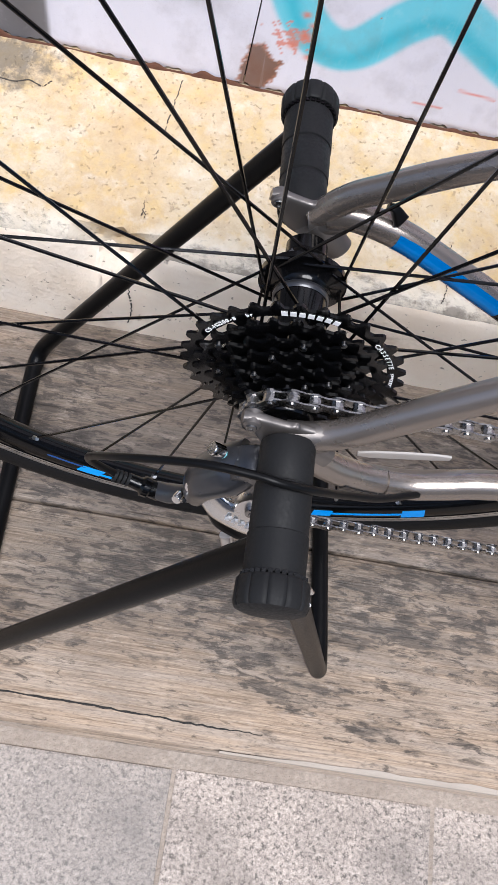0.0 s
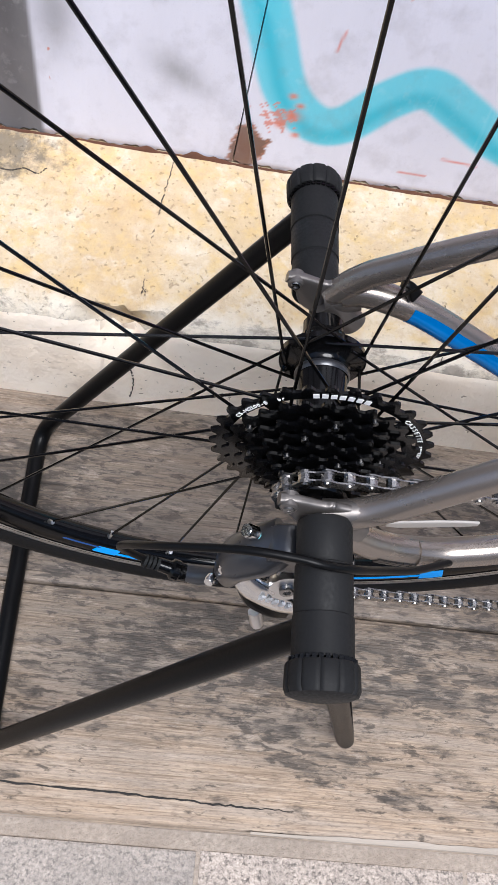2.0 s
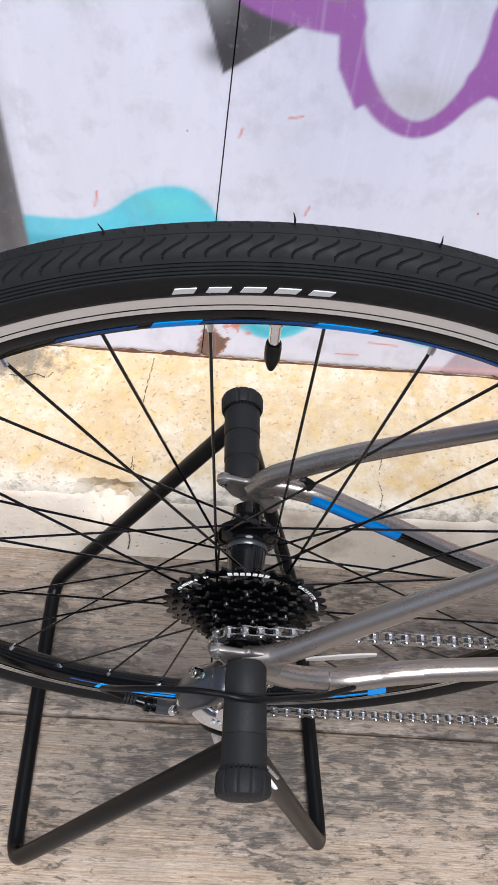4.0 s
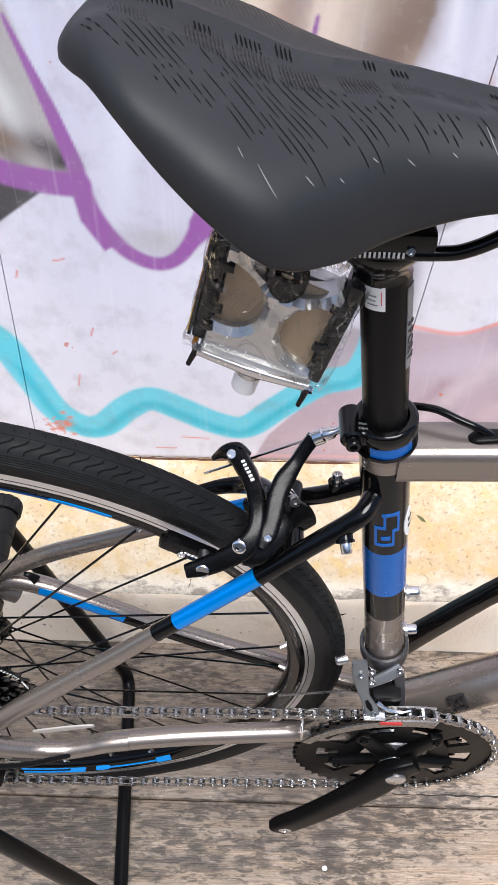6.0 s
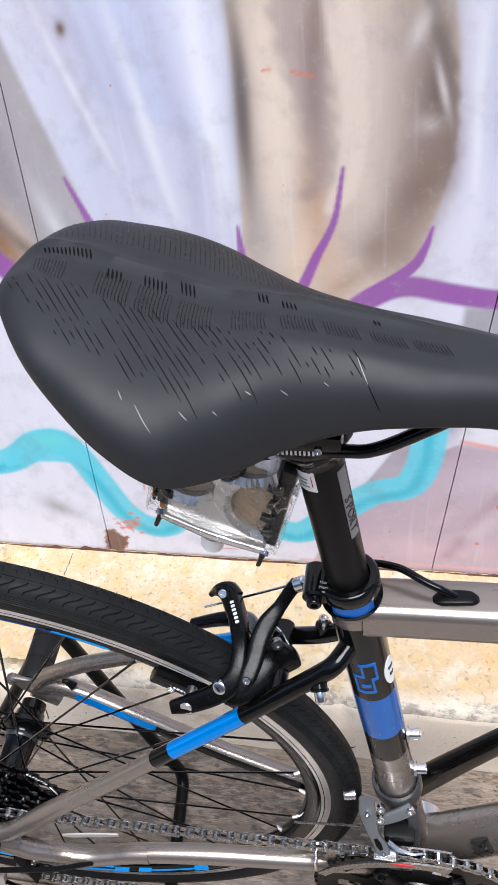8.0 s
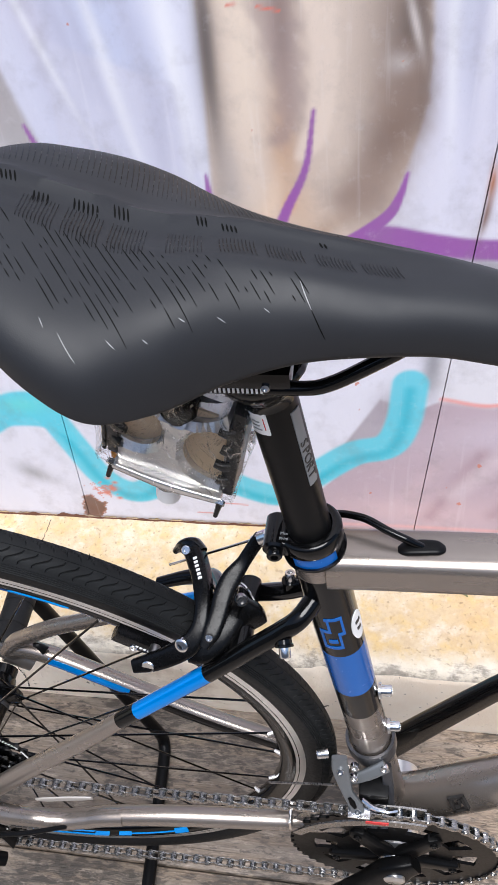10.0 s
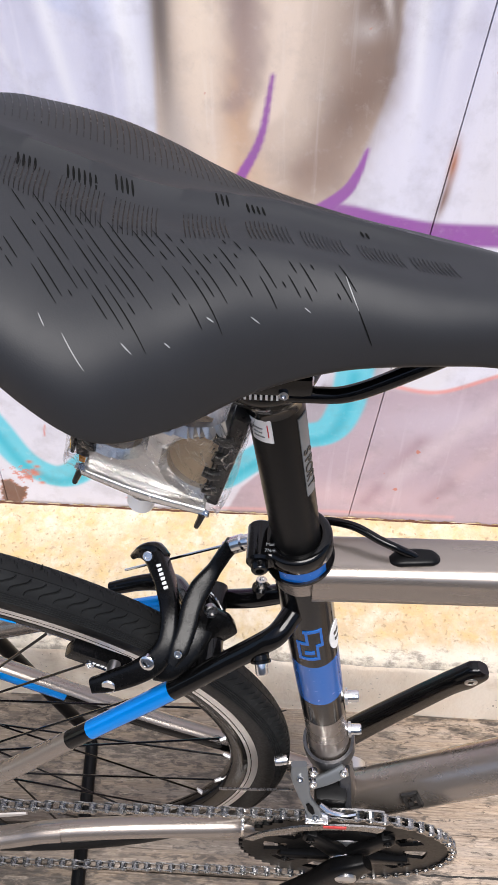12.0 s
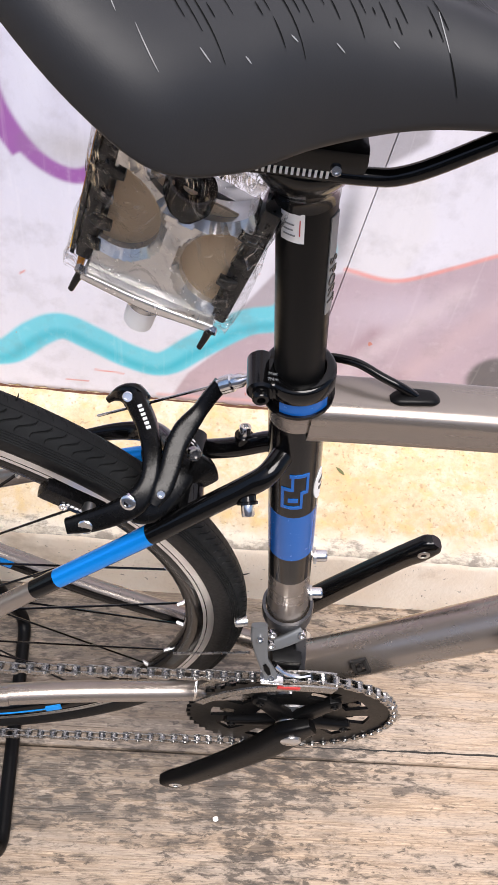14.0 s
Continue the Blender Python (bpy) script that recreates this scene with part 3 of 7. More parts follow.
        blob(x, z, rx, rz, srgb(184, 184, 206), k, turn)
    for x, z, rx, rz, turn in ((0.06, 0.90, 0.005, 0.10, 0.3), (0.125, 0.87, 0.006, 0.12, 0.2), (0.185, 0.85, 0.005, 0.10, 0.05), (0.445, 0.88, 0.006, 0.10, 0.0), (0.485, 0.93, 0.006, 0.08, -0.05)):
        blob(x, z, rx, rz, srgb(236, 236, 242), 0.7, turn)
    # black arrowhead
    area([(-0.085, 0.70), (-0.05, 0.585), (0.03, 0.641), (-0.015, 0.665)], srgb(66, 64, 68), 0.004)
    blob(-0.052, 0.605, 0.02, 0.014, srgb(40, 38, 42), 0.8)
    blob(-0.06, 0.66, 0.02, 0.02, srgb(156, 156, 160), 0.8)
    # purple outlines
    line([(-0.20, 0.82), (-0.14, 0.765), (-0.102, 0.730), (-0.065, 0.690), (-0.018, 0.660), (0.033, 0.648), (0.066, 0.645)], 0.03, PURPLE)
    line([(0.066, 0.666), (0.079, 0.61), (0.11, 0.562), (0.149, 0.544), (0.18, 0.562), (0.202, 0.61), (0.206, 0.660)], 0.019, PURPLE, 0.006, 1, 60)
    area([(0.066, 0.655), (0.075, 0.61), (0.10, 0.57), (0.085, 0.56), (0.062, 0.60), (0.055, 0.65)], PURPLE)
    area([(0.205, 0.66), (0.235, 0.625), (0.26, 0.615), (0.30, 0.64), (0.30, 0.61), (0.255, 0.575), (0.215, 0.585), (0.185, 0.56), (0.20, 0.61)], PURPLE, 0.008)
    line([(0.201, 0.60), (0.254, 0.598), (0.31, 0.639), (0.352, 0.672), (0.39, 0.686), (0.439, 0.677), (0.49, 0.669), (0.56, 0.668)], 0.026, PURPLE)
    taper([(0.238, 0.625), (0.268, 0.675), (0.289, 0.721), (0.310, 0.765), (0.320, 0.822)], 0.016, 0.004, PURPLE)
    taper([(0.345, 0.672), (0.392, 0.708), (0.406, 0.732), (0.413, 0.757)], 0.016, 0.003, PURPLE)
    taper([(0.066, 0.668), (0.05, 0.727), (0.036, 0.770), (0.020, 0.818)], 0.018, 0.004, PURPLE)
    taper([(0.206, 0.655), (0.207, 0.69), (0.2065, 0.725), (0.205, 0.760)], 0.020, 0.003, PURPLE)
    area([(0.455, 0.66), (0.52, 0.655), (0.52, 0.63), (0.45, 0.57)], srgb(150, 146, 152), 0.01, 0.8)
    # the long cyan wave
    wave = [(-0.5, 0.40), (-0.26, 0.382), (-0.18, 0.392), (-0.125, 0.428), (-0.078, 0.425), (-0.048, 0.360), (-0.022, 0.295), (0.012, 0.263), (0.045, 0.265), (0.085, 0.303), (0.12, 0.321), (0.16, 0.303), (0.21, 0.276), (0.255, 0.268), (0.30, 0.308), (0.358, 0.358), (0.405, 0.376), (0.424, 0.42), (0.430, 0.485)]
    line([(x, z - 0.004) for x, z in wave], 0.046, CYAN, 0.007, 0.95, 120)
    line([(x, z - 0.015) for x, z in wave], 0.014, TEALBLUE, 0.014, 0.8, 120)
    area(curve2([(-0.19, 0.385), (-0.155, 0.43), (-0.12, 0.452), (-0.08, 0.452), (-0.055, 0.42), (-0.04, 0.36), (-0.075, 0.385), (-0.13, 0.388), (-0.19, 0.372)], 40), CYAN, 0.008, 0.95)
    blob(-0.105, 0.43, 0.035, 0.016, srgb(112, 214, 214), 0.8)
    # streaks, scratches and bare patches
    for x, z, dx, dz in ((0.272, 0.915, 0.02, -0.004), (0.245, 0.918, 0.008, 0.001), (0.12, 0.215, 0.03, 0.0), (0.05, 0.43, 0.004, 0.012), (0.02, 0.34, 0.004, 0.02), (0.16, 0.24, 0.04, -0.003), (-0.19, 0.42, 0.003, 0.02), (0.02, 0.545, 0.014, 0.003), (0.075, 0.40, 0.006, 0.004), (-0.03, 0.52, 0.003, 0.01)):
        line([(x, z), (x + dx, z + dz)], 0.0022, srgb(222, 112, 92), 0.002, 0.8, 4)
    for x, z, r in ((0.148, 0.735, 0.003), (0.155, 0.737, 0.002), (-0.01, 0.262, 0.006), (-0.02, 0.25, 0.004), (-0.003, 0.275, 0.003), (-0.012, 0.285, 0.003), (-0.002, 0.24, 0.003)):
        blob(x, z, r * 1.5, r, srgb(220, 118, 84), 0.95)
    rag = np.sin(X * 410 + Z * 150) + np.sin(Z * 520 - X * 190 + 1) + np.sin(X * 830 + Z * 610 + 2) + np.sin(Z * 1300 - X * 700)
    flake = inside(X, Z, [(-0.070, 0.19), (-0.067, 0.215), (-0.061, 0.240), (-0.050, 0.243), (-0.041, 0.230), (-0.029, 0.228), (-0.032, 0.211), (-0.046, 0.19)]) + 0.0009 * rag
    put(smooth(flake - 0.002, 0.002), srgb(176, 120, 98))
    put(smooth(flake, 0.002), srgb(118, 82, 64))
    put(smooth(np.hypot((X + 0.024) / 1.2, Z - 0.258) - 0.008 + 0.0055 * rag, 0.002), srgb(214, 128, 108), 0.85)
    blob(0.059, 0.963, 0.005, 0.007, srgb(112, 78, 48), 1.0)
    blob(0.493, 0.745, 0.005, 0.02, srgb(176, 104, 56), 0.95, -0.1)
    blob(0.490, 0.71, 0.004, 0.025, srgb(120, 74, 46), 0.9, -0.1)
    for x in (-0.30, -0.25, -0.16, -0.02, 0.09, 0.17, 0.28, 0.36, 0.47):
        blob(x, 0.193, 0.05, 0.004, srgb(140, 112, 92), 0.7)
    blob(-0.13, 0.29, 0.03, 0.016, srgb(128, 128, 130), 0.6, -0.5)
    blob(-0.25, 0.33, 0.02, 0.04, srgb(110, 108, 110), 0.6)
    # the sooty strip beyond the next joint
    put(smooth(X + 0.272 + 0.02 * (Z - 0.2), 0.006), srgb(112, 110, 112))
    blob(-0.30, 0.45, 0.02, 0.3, srgb(64, 62, 64), 0.8)
    return np.clip(C, 0, 1)


wall = tagged(new("wall_north"), "white boarded wall spray-painted with purple, brown and cyan shapes", "wall", kind="structure")


def board(seam_a, seam_b, x_step, z0=0.193, z1=1.06, z_top=3.2):
    """A wall board between two slanting joints, given as (x at z 0.2, lean)."""
    n = max(3, int((seam_b[0] - seam_a[0]) / x_step))
    zs = np.append(np.arange(z0, z1, 0.0024), z_top) if x_step < 0.1 else np.array([z0, z_top])
    u = np.linspace(0, 1, n + 1)
    Z, U = np.meshgrid(zs, u, indexing="ij")
    lean = np.minimum(Z, 1.3) - 0.2
    X = (seam_a[0] + seam_a[1] * lean) * (1 - U) + (seam_b[0] + seam_b[1] * lean) * U
    rag = np.where(Z < z0 + 0.001, 0.0018 * np.sin(X * 170) + 0.0012 * np.sin(X * 511 + 1), 0)
    V = np.stack([X, wall_y(Z), Z + rag], -1).reshape(-1, 3)
    count, back = len(V), V + np.array([0, 0.012, 0])
    w = n + 1
    idx = np.arange(count).reshape(Z.shape)
    quads = np.stack([idx[:-1, :-1], idx[:-1, 1:], idx[1:, 1:], idx[1:, :-1]], -1).reshape(-1, 4)
    rim = list(idx[0, :]) + list(idx[1:, -1]) + list(idx[-1, -2::-1]) + list(idx[-2:0:-1, 0])
    edge = [(a, a + count, b + count, b) for a, b in zip(rim, rim[1:] + rim[:1])]
    me = bpy.data.meshes.new("board")
    me.from_pydata(np.concatenate([V, back]).tolist(), [], quads.tolist() + edge)
    att = me.attributes.new("paint", "FLOAT_COLOR", "POINT")
    col = mural(V[:, 0], V[:, 2])
    att.data.foreach_set("color", np.concatenate([np.c_[col, np.ones(count)]] * 2).ravel())
    me.materials.append(M_PANEL)
    ob = new("board", me)
    ob.parent = wall
    return ob


SEAM_FAR, SEAM_A, SEAM_B, SEAM_C = (-0.70, 0.03), (-0.0635, 0.058), (0.4500, 0.080), (0.96, 0.09)
GAP = 0.0007
board((-2.2, 0.0), (SEAM_FAR[0] - GAP, SEAM_FAR[1]), 0.5)
board((SEAM_FAR[0] + GAP, SEAM_FAR[1]), (SEAM_A[0] - GAP, SEAM_A[1]), 0.0026)
board((SEAM_A[0] + GAP, SEAM_A[1]), (SEAM_B[0] - GAP, SEAM_B[1]), 0.0022)
board((SEAM_B[0] + GAP, SEAM_B[1]), (SEAM_C[0] - GAP, SEAM_C[1]), 0.0028)
board((SEAM_C[0] + GAP, SEAM_C[1]), (3.0, 0.0), 0.5)
bm = box((-2.2, 0.449, 0.17), (3.0, 0.56, 3.2))
for v in bm.verts:
    v.co.y += (v.co.z - 0.2) * 0.035
part("backing", bm, M_DARKGAP, wall, smooth=False)

# ledge: a plaster step with a chipped front edge
xs = np.concatenate([np.linspace(-2.2, -0.75, 12), np.arange(-0.74, 1.0, 0.006), np.linspace(1.02, 3.0, 14)])
bm = bmesh.new()
rows = []
for x in xs:
    chip = max(0, 1 - abs(x + 0.160) / 0.050) ** 0.6 * 0.034 + max(0, noise.noise((x * 14, 3, 0))) ** 2 * 0.022
    chip += 0.006 * (1 + noise.noise((x * 45, 1, 0))) * min(1, max(0, (-0.10 - x) / 0.05)) + max(0, 1 - abs(x - 0.325) / 0.03) * 0.012
    ring = []
    for k, (y, z) in enumerate(((0.219, -0.23), (0.2195, 0.0), (0.2205, 0.05), (0.221, 0.10), (0.222, 0.13), (0.224, 0.142), (0.230, 0.149), (0.242, 0.153), (0.27, 0.158), (0.31, 0.166), (0.36, 0.175), (0.41, 0.186), (0.44, 0.192), (0.56, 0.193))):
        wob = noise.noise((x * 22, y * 22, z * 22)) * 0.0022 + noise.noise((x * 70, y * 70, z * 70)) * 0.0009 + (chip * 0.25 * noise.noise((x * 160, y * 160, z * 160)) if k in (3, 4, 5, 6, 7) else 0)
        cut = chip if k in (4, 5, 6) else chip * 0.4 if k in (3, 7) else 0
        ring.append(bm.verts.new((x, y + cut * 0.7 - (wob if k < 6 else 0), z - cut * 0.6 + (wob if k > 5 else 0))))
    rows.append(ring)
for a, b in zip(rows, rows[1:]):
    for k in range(len(a) - 1):
        f = bm.faces.new((a[k], b[k], b[k + 1], a[k + 1]))
        f.material_index = 0 if k > 4 else 1
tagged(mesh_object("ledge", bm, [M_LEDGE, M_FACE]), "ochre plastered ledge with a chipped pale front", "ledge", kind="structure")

# broken hairline cracks across the ledge and down its face
def ledge_z(y):
    return float(np.interp(y, (0.222, 0.230, 0.242, 0.27, 0.31, 0.36, 0.41, 0.44), (0.138, 0.149, 0.153, 0.158, 0.166, 0.175, 0.186, 0.192)))


def crack(pts, gaps, thick):
    line = spline(pts, 90)
    bm = bmesh.new()
    run = []
    for q in line:
        if random.random() < gaps:
            if len(run) > 2:
                add_tube(bm, run, [thick * random.uniform(0.4, 1.3) for _ in run], 5)
            run = []
        else:
            run.append(q + Vector((random.uniform(-0.0009, 0.0009), 0, 0)))
    if len(run) > 2:
        add_tube(bm, run, thick, 5)
    tagged(mesh_object("crack", bm, M_CRACK), "thin broken crack in the plaster ledge", "crack", kind="structure")


crack([(x, y, ledge_z(y) + 0.0004) for x, y in ((-0.128, 0.425), (-0.134, 0.38), (-0.138, 0.34), (-0.141, 0.30), (-0.1405, 0.262))], 0.13, 0.0006)
crack([(x, y, ledge_z(y) + 0.0004) for x, y in ((-0.141, 0.345), (-0.1375, 0.32), (-0.1395, 0.29), (-0.137, 0.26))], 0.25, 0.0005)
crack([(x, y, ledge_z(y) + 0.0004) for x, y in ((0.186, 0.305), (0.181, 0.27), (0.185, 0.25), (0.182, 0.232))], 0.15, 0.0005)
crack([(-0.143, 0.2215, 0.115), (-0.146, 0.2195, 0.08), (-0.143, 0.2190, 0.05), (-0.147, 0.2185, 0.02)], 0.12, 0.0008)
crack([(x, y, ledge_z(y) + 0.0004) for x, y in ((-0.325, 0.385), (-0.30, 0.383), (-0.285, 0.388), (-0.270, 0.384), (-0.262, 0.392))], 0.08, 0.0007)
# rusty, flaking strip along the foot of the boards
bm = bmesh.new()
rows = []
for i in range(361):
    x = -0.75 + i * 0.005
    h = -0.0015 + 0.010 * max(0, noise.noise((x * 16, 2, 1)) + 0.5 * noise.noise((x * 60, 4, 1)) - 0.02) * (1.3 if x < -0.08 else 0.7)
    o = 0.0016 + 0.0008 * noise.noise((x * 60, 8, 0))
    rows.append([bm.verts.new((x, 0.4335 - o * e, z)) for e, z in ((0, 0.1885), (1, 0.1895), (1, 0.1915 + h), (0, 0.194 + h))])
for a, c in zip(rows, rows[1:]):
    for k in range(3):
        bm.faces.new((a[k], c[k], c[k + 1], a[k + 1]))
part("rusty_edge", bm, M_RUST, wall, "brown flaking lower edge of the boards")

bm = bmesh.new()
leaf = [(-0.009, 0), (-0.004, 0.0022), (0.003, 0.0026), (0.009, 0.0), (0.002, -0.0022), (-0.005, -0.0018)]
top = [bm.verts.new((x, y, 0.0022 + 0.10 * abs(y) + 0.02 * abs(x))) for x, y in leaf]
low = [bm.verts.new((x, y, 0.0016 + 0.10 * abs(y) + 0.02 * abs(x))) for x, y in leaf]
bm.faces.new(top)
bm.faces.new(low[::-1])
for k in range(6):
    bm.faces.new((top[k], low[k], low[(k + 1) % 6], top[(k + 1) % 6]))
fallen = mesh_object("leaf", bm, M_LEAF)
fallen.matrix_world = pose(0.520, 0.345, 0.1715, 0, 0, -48)
tagged(fallen, "small dry leaf on the plaster ledge", "leaf")

# deck boards
deck = tagged(new("floor"), "weathered grey-brown wooden deck boards with pale worn patches", "floor", kind="structure")
for y0, y1, x0, x1, tint in ((-0.2235, -0.0095, -2.0, 2.6, (0.67, 0.64, 0.605)), (-0.0075, 0.2200, -2.0, 2.6, (0.69, 0.665, 0.64))):
    bm = bmesh.new()
    n = 260
    prof = [(y0, -0.045), (y0, -0.0025), (y0 + 0.0012, -0.0006), (y0 + 0.004, 0.0)] + [(y0 + (y1 - y0) * f, 0.0) for f in (0.25, 0.5, 0.75)] + [(y1 - 0.004, 0.0), (y1 - 0.0012, -0.0006), (y1, -0.0025), (y1, -0.045)]
    if y1 - y0 < 0.05:
        prof = prof[:4] + prof[7:]
    rows = []
    for i in range(n + 1):
        x = x0 + (x1 - x0) * i / n
        rows.append([bm.verts.new((x, y + noise.noise((x * 9, y * 30, 1)) * 0.0007, z + noise.noise((x * 12, y * 40, 4)) * 0.0005 * (z > -0.01))) for y, z in prof])
    for a, b in zip(rows, rows[1:]):
        for k in range(len(prof) - 1):
            bm.faces.new((a[k], a[k + 1], b[k + 1], b[k])).normal_flip()
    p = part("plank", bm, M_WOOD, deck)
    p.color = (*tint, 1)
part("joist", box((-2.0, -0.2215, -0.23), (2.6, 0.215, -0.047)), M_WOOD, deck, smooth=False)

def split(pts, thick, n, label):
    """A ragged crack along the grain of a board."""
    line = spline(pts, n)
    line = [q + Vector((0, random.uniform(-0.0008, 0.0008), 0)) for q in line]
    ob = part("split", tube(line, [thick * (0.3 + 0.7 * math.sin(math.pi * (0.06 + 0.88 * i / (n - 1)))) * random.uniform(0.6, 1.2) for i in range(n)], 5, flat=1.6), M_DARKGAP, deck, label)
    return ob


split([(-0.60, -0.196, 0.0002), (-0.25, -0.1985, 0.0002), (-0.10, -0.200, 0.0002), (0.0, -0.2025, 0.0002), (0.07, -0.203, 0.0002)], 0.0007, 60, "dark split along the grain")
split([(0.47, 0.0065, 0.0003), (0.60, 0.0075, 0.0003), (0.75, 0.0085, 0.0003), (1.0, 0.009, 0.0003)], 0.0009, 40, "thin split along the grain")
# a line of white paint along the front edge
bm = bmesh.new()
rows = []
for i in range(141):
    x = 0.03 + i * 0.012
    w = 0.0050 * min(1, max(0.05, (x - 0.03) / 0.16)) * (0.75 + 0.5 * noise.noise((x * 30, 0, 2)))
    rows.append([bm.verts.new((x, yy, zz)) for yy, zz in ((-0.2252, -0.014 - 0.004 * noise.noise((x * 25, 5, 0))), (-0.2250, -0.001), (-0.2230, 0.0012), (-0.2235 + w, 0.0010), (-0.2235 + w, -0.002))])
for a, c in zip(rows, rows[1:]):
    for k in range(4):
        bm.faces.new((a[k], c[k], c[k + 1], a[k + 1]))
part("paint_line", bm, M_PAINTLINE, deck, "ragged white paint line on the board's edge")

# paving below the deck
ground = tagged(mesh_object("ground", box((-60, -60, -0.30), (60, 0.6, -0.2325)), M_GRIT, False), "gritty mortar bed and paved ground beside the deck", "pavement", kind="structure")
bm0 = box((-0.1615, -0.1515, -0.03), (0.1615, 0.1515, 0.0), 0.003)
tile_mesh = None
for row in range(3):
    for col in range(8):
        x, y = 0.1645 + (col - 4) * 0.328, -0.2385 - 0.1535 - row * 0.308
        if tile_mesh is None:
            t = mesh_object("tile", bm0, M_TILE, False)
            tile_mesh = t.data
        else:
            t = new("tile", tile_mesh)
        t.parent = ground
        t.location = (x + (0.16 if row % 2 else 0), y + 0.004 * (x - 0.16), -0.2295 - 0.0012 * ((col * 7 + row * 3) % 3))

# plain wall added out of view to keep sky reflections darker
tagged(mesh_object("unseen_wall", box((-16, -6.3, -0.24), (16, -6.0, 3.9)), plaster("unseen_wall_grey", srgb(128, 128, 132), srgb(142, 142, 146), srgb(104, 102, 104)), False), "plain grey wall added out of view to dim reflections", "wall", kind="structure")

bm = bmesh.new()
bmesh.ops.create_icosphere(bm, subdivisions=2, radius=0.0032)
for v in bm.verts:
    v.co = Vector((v.co.x * 1.2, v.co.y, v.co.z * 0.6)) * (1 + 0.25 * noise.noise(v.co * 300))
chip = mesh_object("pebble", bm, M_STONE)
chip.location = (0.374, -0.087, 0.0015)
tagged(chip, "small white stone chip on the deck", "stone")
# ---- the bicycle ----
HUB = Vector((0.003, 0.001, 0.3985))
K = 1.040  # wheel size against a bead seat of 622 mm
BB = Vector((0.421, 0.004, 0.300))
bike = thing("bicycle", (0.2, 0, 0.055), "grey, black and blue bicycle with its rear wheel raised", "bicycle")


def bpart(name, bm, mat, parent=None, label="", smooth=True):
    up = parent or bike
    while up.parent and up.parent.parent:  # no piece lies deeper than a sub-part
        up = up.parent
    ob = part(name, bm, mat, up, label, smooth)
    ob.matrix_parent_inverse = up.matrix_world.inverted()
    return ob


def bolt(at, way, r=0.0035, h=0.004, mat=None, name="bolt", parent=None, hollow=True):
    """A socket-headed screw."""
    prof = [(0, -h), (r, -h), (r, h * 0.75), (r * 0.85, h), (r * 0.5, h)] + ([(r * 0.45, h * 0.4), (0, h * 0.4)] if hollow else [(0, h)])
    return bpart(name, lathe(prof, at, way, 14), mat or M_CHROME, parent)


def text_mesh(word, size, m, depth=0.0002):
    cu = bpy.data.curves.new("word", "FONT")
    cu.body, cu.size, cu.extrude, cu.align_x, cu.align_y = word, size, depth, "CENTER", "CENTER"
    cu.resolution_u = 3
    tmp = bpy.data.objects.new("word", cu)
    scene.collection.objects.link(tmp)
    me = bpy.data.meshes.new_from_object(tmp.evaluated_get(bpy.context.evaluated_depsgraph_get()))
    bpy.data.objects.remove(tmp)
    bm = bmesh.new()
    bm.from_mesh(me)
    bmesh.ops.transform(bm, matrix=m, verts=bm.verts)
    return bm


def frame_matrix(at, right, up):
    x = Vector(right).normalized()
    z = x.cross(Vector(up)).normalized()
    y = z.cross(x)
    return Matrix(((x.x, y.x, z.x, at[0]), (x.y, y.y, z.y, at[1]), (x.z, y.z, z.z, at[2]), (0, 0, 0, 1)))


YAW = Matrix.Translation(HUB) @ Matrix.Rotation(radians(1.7), 4, "Z") @ Matrix.Rotation(radians(1.2), 4, "X") @ Matrix.Translation(-HUB)


def turned(bm):
    bmesh.ops.transform(bm, matrix=YAW, verts=bm.verts)
    return bm


def wheel_point(r, deg, y=0.0):
    a = radians(deg)
    return YAW @ (HUB + Vector((K * r * math.cos(a), y, K * r * math.sin(a))))


# tyre with moulded tread
wheel = new("rear_wheel")
wheel.parent = bike
wheel.location = HUB - bike.location
bpy.context.view_layer.update()
wheel["label"] = "black rear wheel with a slick road tyre"
CELLS = 230
STEPS = CELLS * 16
angles = np.radians(np.concatenate([np.linspace(-148, -84, 8), np.linspace(-80, -50, 21), np.linspace(-47, -9, 34), [-7.5, -5.5, -4.5, -3.5, -2, 2], np.linspace(6, 80, 16), np.linspace(90, 148, 7)]))
TH, AN = np.meshgrid(2 * np.pi * np.arange(STEPS) / STEPS, angles, indexing="ij")
lean = np.degrees(np.abs(AN))
f = np.clip((lean - 9) / 37, 0, 1)  # from the crown to the shoulder
cell = (TH / (2 * np.pi) * CELLS - 1.15 * f + 0.16 * np.sin(f * 6.3)) % 1.0
cut_half = np.where((lean > 9) & (lean < 46), 0.035 + 0.07 * np.sin(f * 3.1) ** 2, 0)
groove = np.abs(cell - 0.5) < cut_half
DEEP = np.where(groove, 0.0009, 0)
for at in (55, 61, 67, 73):
    DEEP = np.where(np.abs(lean - at) < 1.4, 0.0007, DEEP)
DEEP = np.where(np.abs(lean - 4.5) < 0.8, 0.0006, DEEP)
swell = 0.0005 * np.sin(np.clip((lean - 9) / 40, 0, 1) * np.pi)  # the tread blocks stand a little proud
R = 0.3298 + (0.0163 + swell - DEEP) * np.cos(AN)
V = np.stack([K * R * np.cos(TH), (0.0163 + swell - DEEP) * np.sin(AN), K * R * np.sin(TH)], -1).reshape(-1, 3) + np.array(HUB)
n = len(angles)
i, k = np.meshgrid(np.arange(STEPS), np.arange(n - 1), indexing="ij")
j = (i + 1) % STEPS
quads = np.stack([i * n + k, i * n + k + 1, j * n + k + 1, j * n + k], -1).reshape(-1, 4)
